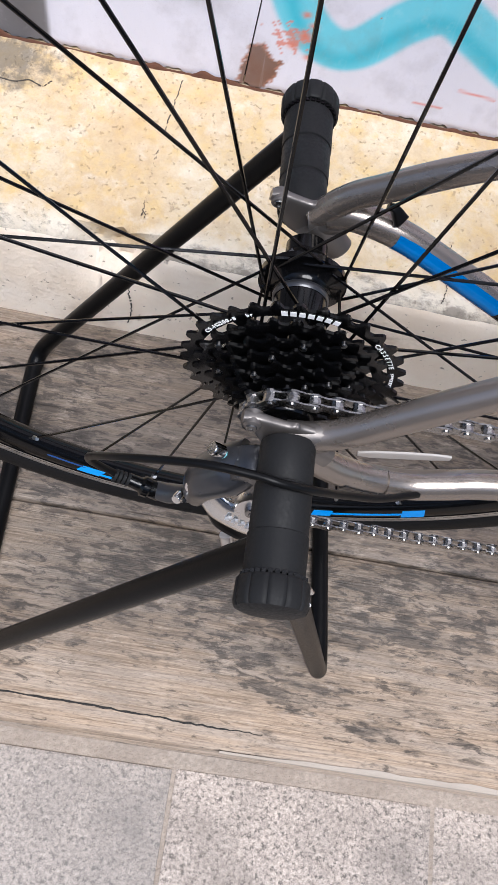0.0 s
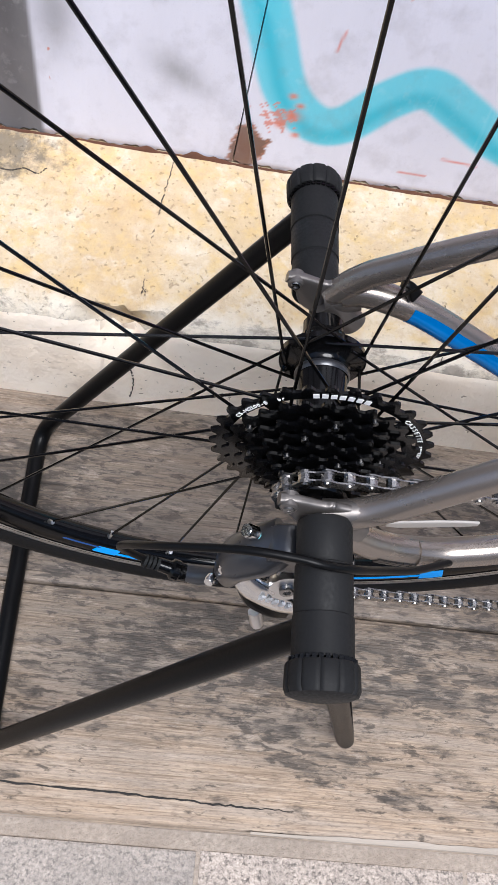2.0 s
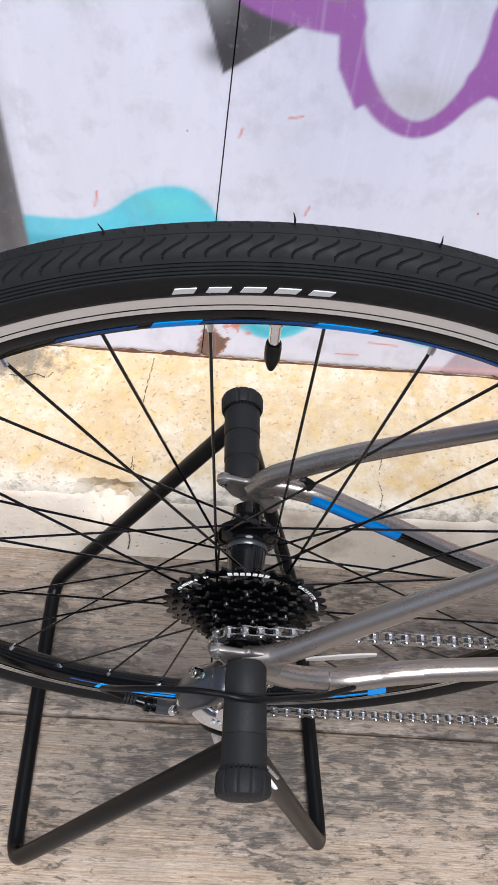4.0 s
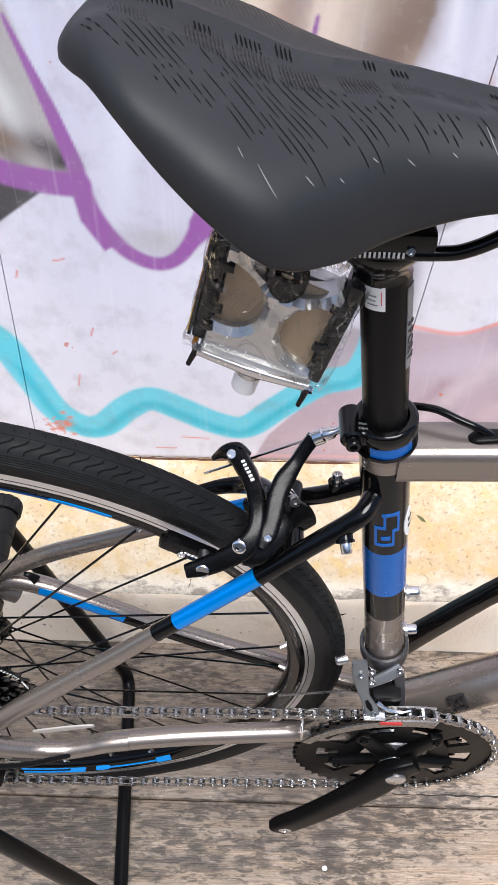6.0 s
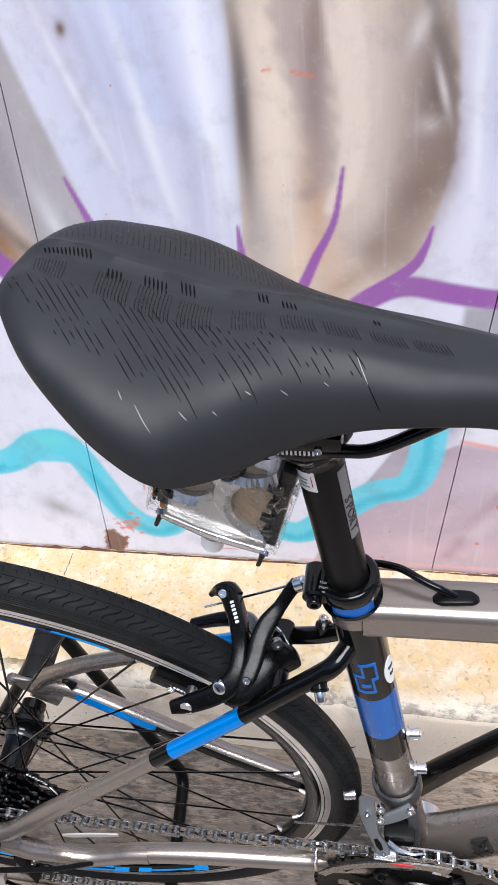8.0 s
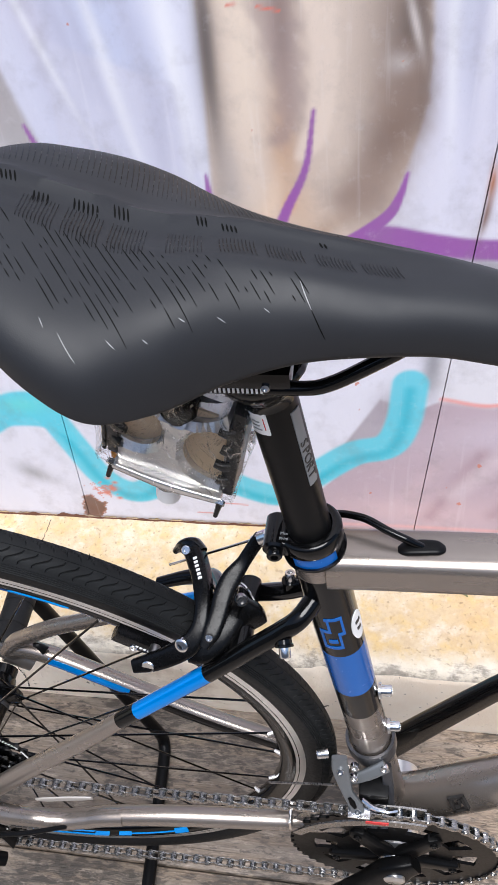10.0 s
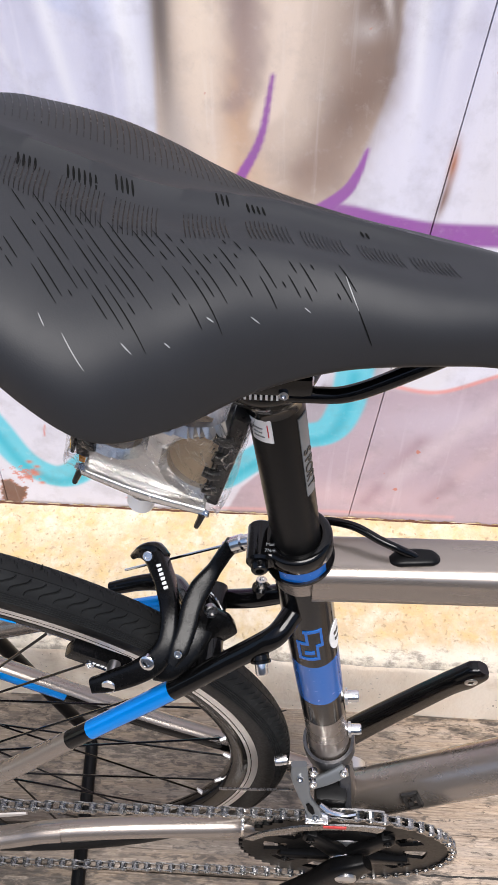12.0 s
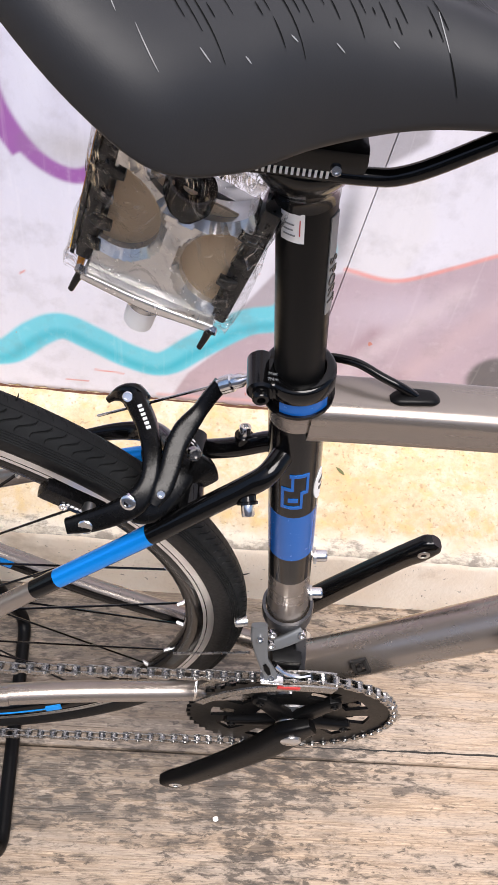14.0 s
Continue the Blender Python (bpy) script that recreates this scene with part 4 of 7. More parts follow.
me = bpy.data.meshes.new("tyre")
me.from_pydata(V.tolist(), [], quads.tolist())
me.materials.append(M_RUBBER)
me.materials.append(M_TREADSHADE)
me.materials.append(M_SIDEWALL)
# groove bottoms take a darker rubber, with their shade put into the colour
deep_face = (groove[i, k] & groove[j, k + 1])
wall_face = (lean[i, k] > 79)
me.polygons.foreach_set("material_index", np.where(deep_face, 1, np.where(wall_face, 2, 0)).ravel())
me.polygons.foreach_set("use_smooth", [True] * len(me.polygons))
me.transform(YAW)
me.set_sharp_from_angle(angle=radians(40))
tyre = new("tyre", me)
tyre.parent = wheel
tyre.matrix_parent_inverse = wheel.matrix_world.inverted()
for deg, y in ((104, 0.004), (79, 0.004), (58, 0.006), (37, 0.004), (14, 0.004), (127, 0.004), (90, 0.006)):
    p0, p1 = wheel_point(0.3453, deg, y), wheel_point(0.3513, deg + 0.2, y + 0.0005)
    bpart("rubber_nib", tube([p0, (p0 + p1) / 2 + Vector((0.0004, 0, 0)), p1], [0.0006, 0.0005, 0.0002], 5), M_RUBBER, tyre)


def side_bar(r0, r1, a0, a1, y, mat, name, parent, tilt=0.0, lift=0.0004, y1=None):
    """A thin printed patch on the near side of the wheel between two radii and angles."""
    bm = bmesh.new()
    y1 = y if y1 is None else y1
    n = max(2, int(abs(a1 - a0) / 1.2))
    rows = []
    for i in range(n + 1):
        f = i / n
        rows.append([[bm.verts.new(wheel_point(r, a0 + (a1 - a0) * f + t, yy + e)) for e in (-lift, lift * 2)] for r, t, yy in ((r0, 0, y), (r1, tilt, y1))])
    for p, q in zip(rows, rows[1:]):
        bm.faces.new((p[0][0], q[0][0], q[1][0], p[1][0]))
        bm.faces.new((p[0][0], p[0][1], q[0][1], q[0][0]))
        bm.faces.new((p[1][0], q[1][0], q[1][1], p[1][1]))
    for e, f in ((rows[0], 0), (rows[-1], 1)):
        bm.faces.new((e[0][0], e[1][0], e[1][1], e[0][1]))
    bmesh.ops.recalc_face_normals(bm, faces=bm.faces)
    return bpart(name, bm, mat, parent, smooth=False)


# maker's mark on the tyre wall: plain bars
for k in range(5):
    a = 99.4 - k * 2.7
    side_bar(0.3235, 0.3275, a, a - 1.75, -0.0149, M_WHITE, "printed_bar", tyre, -0.35, 0.0006, -0.0161)

rim_prof = [(0.3185, -0.0100), (0.3180, -0.0114), (0.3125, -0.0114), (0.3121, -0.0110), (0.3117, -0.0114), (0.3090, -0.0114), (0.3086, -0.0108), (0.3080, -0.0112), (0.3030, -0.0108), (0.2965, -0.0085), (0.2938, -0.0055), (0.2930, 0.0), (0.2938, 0.0055), (0.2965, 0.0085), (0.3025, 0.0108), (0.3035, 0.0114), (0.3180, 0.0114), (0.3185, 0.0100), (0.3120, 0.0080), (0.3120, -0.0080)]
bm = lathe([(K * r, y) for r, y in rim_prof], HUB, "Y", 240, True)
for f in bm.faces:
    c = f.calc_center_median() - HUB
    r = math.hypot(c.x, c.z) / K
    f.material_index = 1 if r > 0.3088 and abs(c.y) > 0.0105 and not 0.3118 < r < 0.3124 else 0
rim = bpart("rim", turned(bm), [M_BLACK, M_TRACK], wheel, "black rim with a bright machined brake track")

# blue flashes on the rim
for a0, a1, r0, r1, mat in ((102.5, 98.0, 0.2972, 0.3018, M_DECAL), (98, 87, 0.2988, 0.3005, M_NAVY), (87.5, 82, 0.2972, 0.3018, M_DECAL), (82, 66, 0.2975, 0.2992, M_NAVY), (66, 58, 0.2972, 0.3018, M_DECAL), (112, 104, 0.2988, 0.3006, M_NAVY),
                            (-56, -60, 0.2972, 0.3050, M_DECAL), (-60, -72.3, 0.3006, 0.3022, M_DECAL), (-72.3, -75.7, 0.2980, 0.3046, M_DECAL), (-78.3, -82, 0.2985, 0.3056, M_DECAL), (-82, -95, 0.2980, 0.2994, M_DECAL), (-82, -95, 0.3036, 0.3050, M_DECAL), (-95, -98.8, 0.2975, 0.3046, M_DECAL),
                            (-101, -114, 0.3010, 0.3026, M_DECAL), (-101, -112, 0.2974, 0.2986, M_DECAL), (-114, -118, 0.2970, 0.3036, M_DECAL), (-117, -124, 0.2975, 0.2985, M_NAVY)):
    side_bar(r0, r1, a0, a1, -0.0087 - (r0 - 0.2966) * 0.36, mat, "decal", rim, -0.6, 0.0005, -0.0087 - (r1 - 0.2966) * 0.36)

# valve
v0, v1, v2, v3 = [wheel_point(r, 90.6, -0.001) for r in (0.2935, 0.278, 0.276, 0.257)]
bpart("valve", lathe([(0, 0), (0.0042, 0), (0.0042, 0.003), (0.0030, 0.0035), (0.0030, 0.017), (0, 0.017)], v0, v1 - v0, 16), M_CHROME, wheel)
bpart("valve_cap", lathe([(0, 0), (0.0042, 0.0), (0.0046, 0.004), (0.0044, 0.012), (0.0028, 0.018), (0.002, 0.0205), (0, 0.021)], v2, v3 - v2, 16), M_MATT, wheel)

# hub
hub = bpart("hub", lathe([(0, -0.062), (0.0095, -0.062), (0.0095, -0.024), (0.0225, -0.0235), (0.0225, -0.0195), (0.0165, -0.016), (0.0155, 0.0), (0.0165, 0.026), (0.0185, 0.030), (0.0265, 0.0335), (0.0280, 0.0345), (0.0280, 0.0385), (0.0255, 0.040), (0.017, 0.042), (0.0155, 0.052), (0.0135, 0.054), (0.0135, 0.064), (0.009, 0.066), (0, 0.066)], HUB, "Y", 48), M_BLACK, wheel)
bpart("hub_band", lathe([(0.0168, 0.021), (0.0178, 0.0225), (0.0178, 0.0245), (0.0168, 0.026)], HUB, "Y", 48, True), M_GUNMETAL, wheel)

# spokes, laced three-cross
for k in range(32):
    deg = 7.0 + 11.25 * k
    near = k % 2 == 0
    sign = 1 if (k // 2) % 2 == 0 else -1
    fr, fy = (0.0225, -0.0195) if near else (0.0240, 0.0335)
    hubend = HUB + Vector((fr * math.cos(radians(deg + sign * 78)), fy + (-0.0015 if sign > 0 else 0.0015), fr * math.sin(radians(deg + sign * 78))))
    tip = wheel_point(0.2915, deg, -0.002 if near else 0.002)
    base = wheel_point(0.2962, deg, 0.0)
    bend = hubend + (tip - hubend).normalized() * 0.004
    bpart("spoke", tube([hubend + Vector((0, -0.003 if sign < 0 else 0.003, 0)), hubend, bend, tip], 0.00105, 7), M_BLACK, wheel)
    bpart("nipple", tube([base, base.lerp(tip, 0.6), tip + (tip - base) * 0.9], [0.0026, 0.0022, 0.0018], 8), M_ALU, wheel)


# ---- drive train ----
def sprocket(teeth, r, y, thick, inner, centre, tooth=0.0040, windows=0, w_in=0.0, w_out=0.0, phase=0.0, share=0.72):
    """A toothed plate; windows cuts that many openings between two radii."""
    bm = bmesh.new()
    n = teeth * 8

    def outer(i):
        return r + tooth * (-0.6, -0.6, -0.5, 0.15, 0.55, 0.55, 0.15, -0.5)[i % 8]

    radii = [inner] + ([w_in, w_out] if windows else []) + [None]
    cells = []
    for i in range(n):
        for b in range(len(radii) - 1):
            if windows and b == 1 and ((i / n * windows + phase) % 1.0) < share:
                continue
            cells.append((i, b))
    keep = set(cells)
    vs = {}

    def vert(i, b, s):
        key = (i % n, b, s)
        if key not in vs:
            rr = radii[b] if radii[b] is not None else outer(i)
            a = 2 * math.pi * (i % n) / n
            vs[key] = bm.verts.new(Vector(centre) + Vector((rr * math.cos(a), y + (thick / 2 if s else -thick / 2), rr * math.sin(a))))
        return vs[key]

    for i, b in cells:
        bm.faces.new((vert(i, b, 0), vert(i + 1, b, 0), vert(i + 1, b + 1, 0), vert(i, b + 1, 0)))
        bm.faces.new((vert(i, b, 1), vert(i, b + 1, 1), vert(i + 1, b + 1, 1), vert(i + 1, b, 1)))
        for near, e in (((i, b - 1), ((i, b), (i + 1, b))), ((i, b + 1), ((i, b + 1), (i + 1, b + 1))), (((i - 1) % n, b), ((i, b), (i, b + 1))), (((i + 1) % n, b), ((i + 1, b), (i + 1, b + 1)))):
            if near not in keep:
                (p, q), (u, w) = e
                bm.faces.new((vert(p, q, 0), vert(u, w, 0), vert(u, w, 1), vert(p, q, 1)))
    bmesh.ops.recalc_face_normals(bm, faces=bm.faces)
    return bm


P = 0.0127
cassette = new("cassette")
cassette.parent = bike
cassette.location = HUB - bike.location
bpy.context.view_layer.update()
cassette["label"] = "eight-speed black sprocket cassette"
TEETH = (32, 28, 24, 21, 18, 15, 13, 11)
for k, t in enumerate(TEETH):
    r = t * P / (2 * math.pi)
    y = -0.0272 - 0.0046 * k
    big = r - 0.006
    bpart("sprocket", sprocket(t, r, y, 0.0019, 0.0165 if k > 3 else 0.018, HUB, 0.0040, *((8, r - 0.021, r - 0.0085, 0.13 * k) if k < 3 else (8, 0.0215, r - 0.0075, 0.2 * k) if k < 5 else (0, 0, 0, 0))), M_BLACK, cassette)
    if 0 < k < 6:
        for j in range(4):
            a = radians(40 + 90 * j + 25 * k)
            bolt(HUB + Vector(((r - 0.0068) * math.cos(a), y - 0.0012, (r - 0.0068) * math.sin(a))), (0, -1, 0), 0.0021, 0.0012, M_STEEL, "rivet", cassette, False)
bpart("carrier", lathe([(0.0172, -0.060), (0.0172, -0.026), (0.010, -0.026), (0.010, -0.060)], HUB, "Y", 36, True), M_BLACK, cassette)
bpart("lockring", lathe([(0.009, -0.0625), (0.0155, -0.0625), (0.017, -0.0605), (0.017, -0.0595), (0.009, -0.0595)], HUB, "Y", 32, True), M_BLACK, cassette)
rb = 32 * P / (2 * math.pi) - 0.0058
for k in range(7):  # maker's mark: plain bars
    a = radians(104 - k * 4.6)
    m = frame_matrix(HUB + Vector((rb * math.cos(a), -0.02845, rb * math.sin(a))), (math.sin(a), 0, -math.cos(a)), (math.cos(a), 0, math.sin(a)))
    bpart("printed_bar", box((-0.0017, -0.0018, -0.0001), (0.0017, 0.0018, 0.0002), 0, m), M_WHITE, cassette, smooth=False)
for word, a0, step, size in (("CASSETTE", 47, 3.3, 0.0042), ("SPROCKET", 17, 2.1, 0.0030), ("CS-HG200-8", 153, 2.3, 0.0040), ("br", 124, 2.2, 0.0036)):
    bm = bmesh.new()
    for k, ch in enumerate(word):
        a = radians(a0 - k * step)
        one = text_mesh(ch, size, frame_matrix(HUB + Vector((rb * math.cos(a), -0.0285, rb * math.sin(a))), (math.sin(a), 0, -math.cos(a)), (math.cos(a), 0, math.sin(a))))
        tmp = bpy.data.meshes.new("letters")
        one.to_mesh(tmp)
        one.free()
        bm.from_mesh(tmp)
        bpy.data.meshes.remove(tmp)
    bpart("lettering", bm, M_WHITE, cassette, smooth=False)

# crankset
crankset = new("crankset")
crankset.parent = bike
crankset.location = BB - bike.location
bpy.context.view_layer.update()
crankset["label"] = "black double crankset without pedals"
bpart("chainring", sprocket(50, 50 * P / (2 * math.pi), -0.046, 0.003, 0.034, BB, 0.0036, 10, 0.056, 0.079, 0.3, 0.55), M_CRANK, crankset)
bpart("chainring", sprocket(34, 34 * P / (2 * math.pi), -0.0385, 0.0025, 0.050, BB, 0.0042), M_BLACK, crankset, "small inner chainring")
bpart("bottom_bracket", lathe([(0, -0.060), (0.0150, -0.060), (0.0165, -0.050), (0.0215, -0.047), (0.0228, -0.046), (0.0228, -0.036), (0.0215, -0.0355), (0.0235, -0.035), (0.0235, 0.035), (0, 0.035)], BB, "Y", 32), M_ALU, crankset)
NEAR_PEDAL = Vector((0.3165, -0.074, 0.152))
FAR_PEDAL = Vector((0.5265, 0.076, 0.4430))


def flat_arm(a, b, w, t, bow=0.0):
    """A bar with rounded edges from a to b: w is half its breadth in the wheel plane, t half its thickness."""
    a, b = Vector(a), Vector(b)
    d = (b - a).normalized()
    side = Vector((0, 1, 0))
    side = (side - d * side.dot(d)).normalized()
    wide = d.cross(side)
    bm = bmesh.new()
    rings = []
    n = 14
    for i in range(n):
        f = i / (n - 1)
        c = a.lerp(b, f) - side * bow * math.sin(math.pi * f)
        w1 = w[0] + (w[1] - w[0]) * min(1, f * 1.6)
        e = min(1.0, math.sqrt(max(0.0, 1 - ((f - 0.93) / 0.07) ** 2)) if f > 0.93 else 1.0, 0.55 + f * 12)
        ring = []
        for k in range(16):
            an = 2 * math.pi * k / 16
            cx, cy = math.cos(an), math.sin(an)
            sx = math.copysign(abs(cx) ** 0.45, cx)
            sy = math.copysign(abs(cy) ** 0.45, cy)
            ring.append(bm.verts.new(c + wide * sx * w1 * max(e, 0.25) + side * sy * t * max(e, 0.6)))
        rings.append(ring)
    for p, q in zip(rings, rings[1:]):
        for k in range(16):
            bm.faces.new((p[k], p[(k + 1) % 16], q[(k + 1) % 16], q[k]))
    bm.faces.new(rings[0][::-1])
    bm.faces.new(rings[-1])
    bmesh.ops.recalc_face_normals(bm, faces=bm.faces)
    return bm


d = (NEAR_PEDAL - (BB + Vector((0, -0.066, 0)))).normalized()
near_arm = bpart("crank_arm", blade([BB + Vector((0.020, -0.060, 0.012)), BB + Vector((0.0, -0.064, 0.0)), (0.3980, -0.0660, 0.2650), (0.3650, -0.0700, 0.2160), (0.3320, -0.0735, 0.1720), NEAR_PEDAL, NEAR_PEDAL + d * 0.013], [0.0120, 0.0190, 0.0180, 0.0155, 0.0142, 0.0140, 0.0132], [0.0060, 0.0085, 0.0085, 0.0080, 0.0080, 0.0078, 0.0070], (0, -1, 0), power=0.5, n=36, sides=24), M_CRANK, crankset, "smooth black crank arm")
bolt(NEAR_PEDAL + Vector((0, -0.0062, 0)), (0, -1, 0), 0.0075, 0.0022, M_ALU, "pedal_eye", near_arm)
e = (FAR_PEDAL - (BB + Vector((0, 0.062, 0)))).normalized()
far_arm = bpart("crank_arm", blade([BB + Vector((0, 0.062, 0)) - e * 0.015, BB.lerp(FAR_PEDAL, 0.35) + Vector((0, 0.042, 0)), FAR_PEDAL - e * 0.035 + Vector((0, 0.001, 0.002)), FAR_PEDAL - e * 0.008, FAR_PEDAL + e * 0.010, FAR_PEDAL + e * 0.0165], [0.0180, 0.0150, 0.0125, 0.0142, 0.0130, 0.0070], [0.0085, 0.0085, 0.0080, 0.0080, 0.0075, 0.0060], (0, -1, 0), power=0.6, n=40, sides=24), M_BLACK, crankset)
bolt(FAR_PEDAL + Vector((0, -0.0068, 0)), (0, -1, 0), 0.0062, 0.0016, M_ALU, "pedal_eye", far_arm)
bpart("crank_cap", lathe([(0, -0.0745), (0.0085, -0.0745), (0.0105, -0.073), (0.0105, -0.070), (0, -0.070)], BB, "Y", 24), M_ALU, near_arm)
base_deg = math.degrees(math.atan2(d.z, d.x))
for k in range(5):
    a = base_deg + 36 + 72 * k
    p = BB + Vector((0, -0.052, 0))
    q = BB + Vector((0.060 * math.cos(radians(a)), -0.048, 0.060 * math.sin(radians(a))))
    bpart("spider_arm", flat_arm(p, q + (q - p) * 0.12, (0.0115, 0.0085), 0.0048), M_CRANK, crankset)
    bolt(q + Vector((0, -0.005, 0)), (0, -1, 0), 0.004, 0.0018, M_SATIN, "ring_bolt", crankset)

# chain: one run of links round both wheels of teeth
CY_R, CY_F = -0.0594, -0.046
LOW = Vector((0.010, 0, 0.252))


def chain_path():
    pts = []
    r = 11 * P / (2 * math.pi) + 0.001
    R = 50 * P / (2 * math.pi) + 0.001
    for a in np.linspace(215, 92, 14):
        pts.append((HUB.x + r * math.cos(radians(a)), CY_R + HUB.y, HUB.z + r * math.sin(radians(a))))
    for a in np.linspace(97, -92, 40):
        pts.append((BB.x + R * math.cos(radians(a)), CY_F + BB.y, BB.z + R * math.sin(radians(a))))
    for a in np.linspace(-88, -265, 12):
        pts.append((LOW.x + 0.0235 * math.cos(radians(a)), CY_R + HUB.y, LOW.z + 0.0235 * math.sin(radians(a))))
    for a in np.linspace(-60, 30, 8):
        pts.append((0.030 + 0.0235 * math.cos(radians(a)) - 0.022, CY_R + HUB.y, 0.318 + 0.0235 * math.sin(radians(a))))
    return [Vector(p) for p in pts]


chain = new("chain")
chain.parent = bike
chain.location = Vector((0.2, -0.05, 0.40)) - bike.location
bpy.context.view_layer.update()
chain["label"] = "steel roller chain"


def link_mesh(outer):
    bm = bmesh.new()
    y = 0.0034 if outer else 0.0024
    for s in (-1, 1):
        loop = []
        for cx, a0 in ((P / 2, -90), (-P / 2, 90)):
            for k in range(7):
                a = radians(a0 + 30 * k)
                loop.append((cx + 0.0042 * math.cos(a), 0.0042 * math.sin(a)))
            loop.append((0.0, 0.0031 if cx > 0 else -0.0031))
        f0 = [bm.verts.new((u, s * y - 0.0005, v)) for u, v in loop]
        f1 = [bm.verts.new((u, s * y + 0.0005, v)) for u, v in loop]
        bm.faces.new(f0)
        bm.faces.new(f1[::-1])
        for k in range(len(loop)):
            j = (k + 1) % len(loop)
            bm.faces.new((f0[k], f1[k], f1[j], f0[j]))
    for cx in (-P / 2, P / 2):
        add_lathe(bm, [(0, -0.0046), (0.0021, -0.0046), (0.0021, 0.0046), (0, 0.0046)] if outer else [(0, -0.0019), (0.0038, -0.0019), (0.0038, 0.0019), (0, 0.0019)], (cx, 0, 0), "Y", 10)
    bmesh.ops.recalc_face_normals(bm, faces=bm.faces)
    me = bpy.data.meshes.new("chain_link")
    for f in bm.faces:
        f.material_index = 0 if abs(f.calc_center_median().y) > y - 0.0006 and abs(f.normal.y) < 0.9 or abs(abs(f.calc_center_median().y) - y) < 0.0008 else 1
    bm.to_mesh(me)
    bm.free()
    me.materials.append(M_STEEL)
    me.materials.append(M_PIN)
    return me


LINKS = (link_mesh(True), link_mesh(False))
pts = chain_path()
walk_pts, left = [pts[0]], P
for a, b in zip(pts, pts[1:]):
    a = Vector(a)
    while (b - a).length >= left:
        a = a + (b - a).normalized() * left
        walk_pts.append(a.copy())
        left = P
    left -= (b - a).length
for k, (a, b) in enumerate(zip(walk_pts, walk_pts[1:])):
    ob = new("chain_link", LINKS[k % 2])
    ob.parent = chain
    ob.matrix_parent_inverse = chain.matrix_world.inverted()
    d = b - a
    ob.matrix_basis = Matrix.Translation((a + b) / 2) @ Matrix.Rotation(-math.atan2(d.z, d.x), 4, "Y")
# ---- frame ----
def tube_axis(z):
    """Middle of the seat tube and seatpost at a height."""
    return Vector((0.4160 - 0.1405 * (z - 0.30), 0.003, z))


def banded(pts, radii, bands, mats, sides=24, **kw):
    """A tube whose stretches take the materials given by bands: (up to this share of the length, index)."""
    n = len(pts) - 1

    def pick(i):
        f = (i + 0.5) / n
        for limit, k in bands:
            if f <= limit:
                return k
        return bands[-1][1]
    return tube(pts, radii, sides, mat_at=pick, **kw), mats


zs = np.linspace(0.315, 0.742, 121)
tops = [(0.528, 0), (0.567, 1), (0.627, 2), (0.7205, 1), (0.76, 0)]
bands = [((z - 0.315) / (0.742 - 0.315), k) for z, k in tops]
bm, mats = banded([tube_axis(z) for z in zs], [0.0195 - 0.0025 * min(1, (z - 0.315) / 0.2) for z in zs], bands, [M_FRAME, M_BLACK, M_DEEPBLUE], 28)
seat_tube = bpart("seat_tube", bm, mats, None, "seat tube banded grey, black and blue")
up = (tube_axis(0.7) - tube_axis(0.4)).normalized()


def on_tube(z, deg, r, lift=0.0003):
    """A place on the seat tube's skin: deg 0 faces the camera side, 90 forwards."""
    a = radians(deg)
    fwd = Vector((0, 1, 0)).cross(up)
    out = Vector((0, -1, 0)) * math.cos(a) + fwd * math.sin(a)
    return tube_axis(z) + out * (r + lift), out


def wrap_bar(z0, z1, d0, d1, r, mat, name, parent, lift=0.0004):
    bm = bmesh.new()
    n = 10
    grid = [[[bm.verts.new(on_tube(z, d0 + (d1 - d0) * i / n, r, e)[0]) for e in (-0.0004, lift)] for z in (z0, z1)] for i in range(n + 1)]
    for p, q in zip(grid, grid[1:]):
        bm.faces.new((p[0][1], q[0][1], q[1][1], p[1][1]))
        for z in (0, 1):
            bm.faces.new((p[z][0], q[z][0], q[z][1], p[z][1]))
    for e in (grid[0], grid[-1]):
        bm.faces.new((e[0][0], e[1][0], e[1][1], e[0][1]))
    bmesh.ops.recalc_face_normals(bm, faces=bm.faces)
    return bpart(name, bm, mat, parent)


# outline emblem and oval white sticker on the seat tube
for z0, z1, d0, d1 in ((0.640, 0.643, -28, 18), (0.661, 0.664, -28, -2), (0.676, 0.679, -12, 24), (0.640, 0.664, -30, -23), (0.661, 0.679, -8, -2), (0.640, 0.660, 12, 18), (0.657, 0.660, 12, 30), (0.660, 0.679, 24, 30), (0.648, 0.652, -14, 8)):
    wrap_bar(z0, z1, d0, d1, 0.0171, M_DEEPBLUE, "emblem_line", seat_tube)
bm = bmesh.new()
ring = [bm.verts.new(on_tube(0.655 + 0.0155 * math.sin(a), 70 + 24 * math.cos(a), 0.0173, 0.0004)[0]) for a in np.linspace(0, 2 * math.pi, 25)[:-1]]
ring2 = [bm.verts.new(on_tube(0.655 + 0.0155 * math.sin(a), 70 + 24 * math.cos(a), 0.0165, 0.0)[0]) for a in np.linspace(0, 2 * math.pi, 25)[:-1]]
mid = bm.verts.new(on_tube(0.655, 70, 0.0177, 0.0004)[0])
for k in range(24):
    bm.faces.new((ring[k], ring[(k + 1) % 24], mid))
    bm.faces.new((ring[k], ring2[k], ring2[(k + 1) % 24], ring[(k + 1) % 24]))
bmesh.ops.recalc_face_normals(bm, faces=bm.faces)
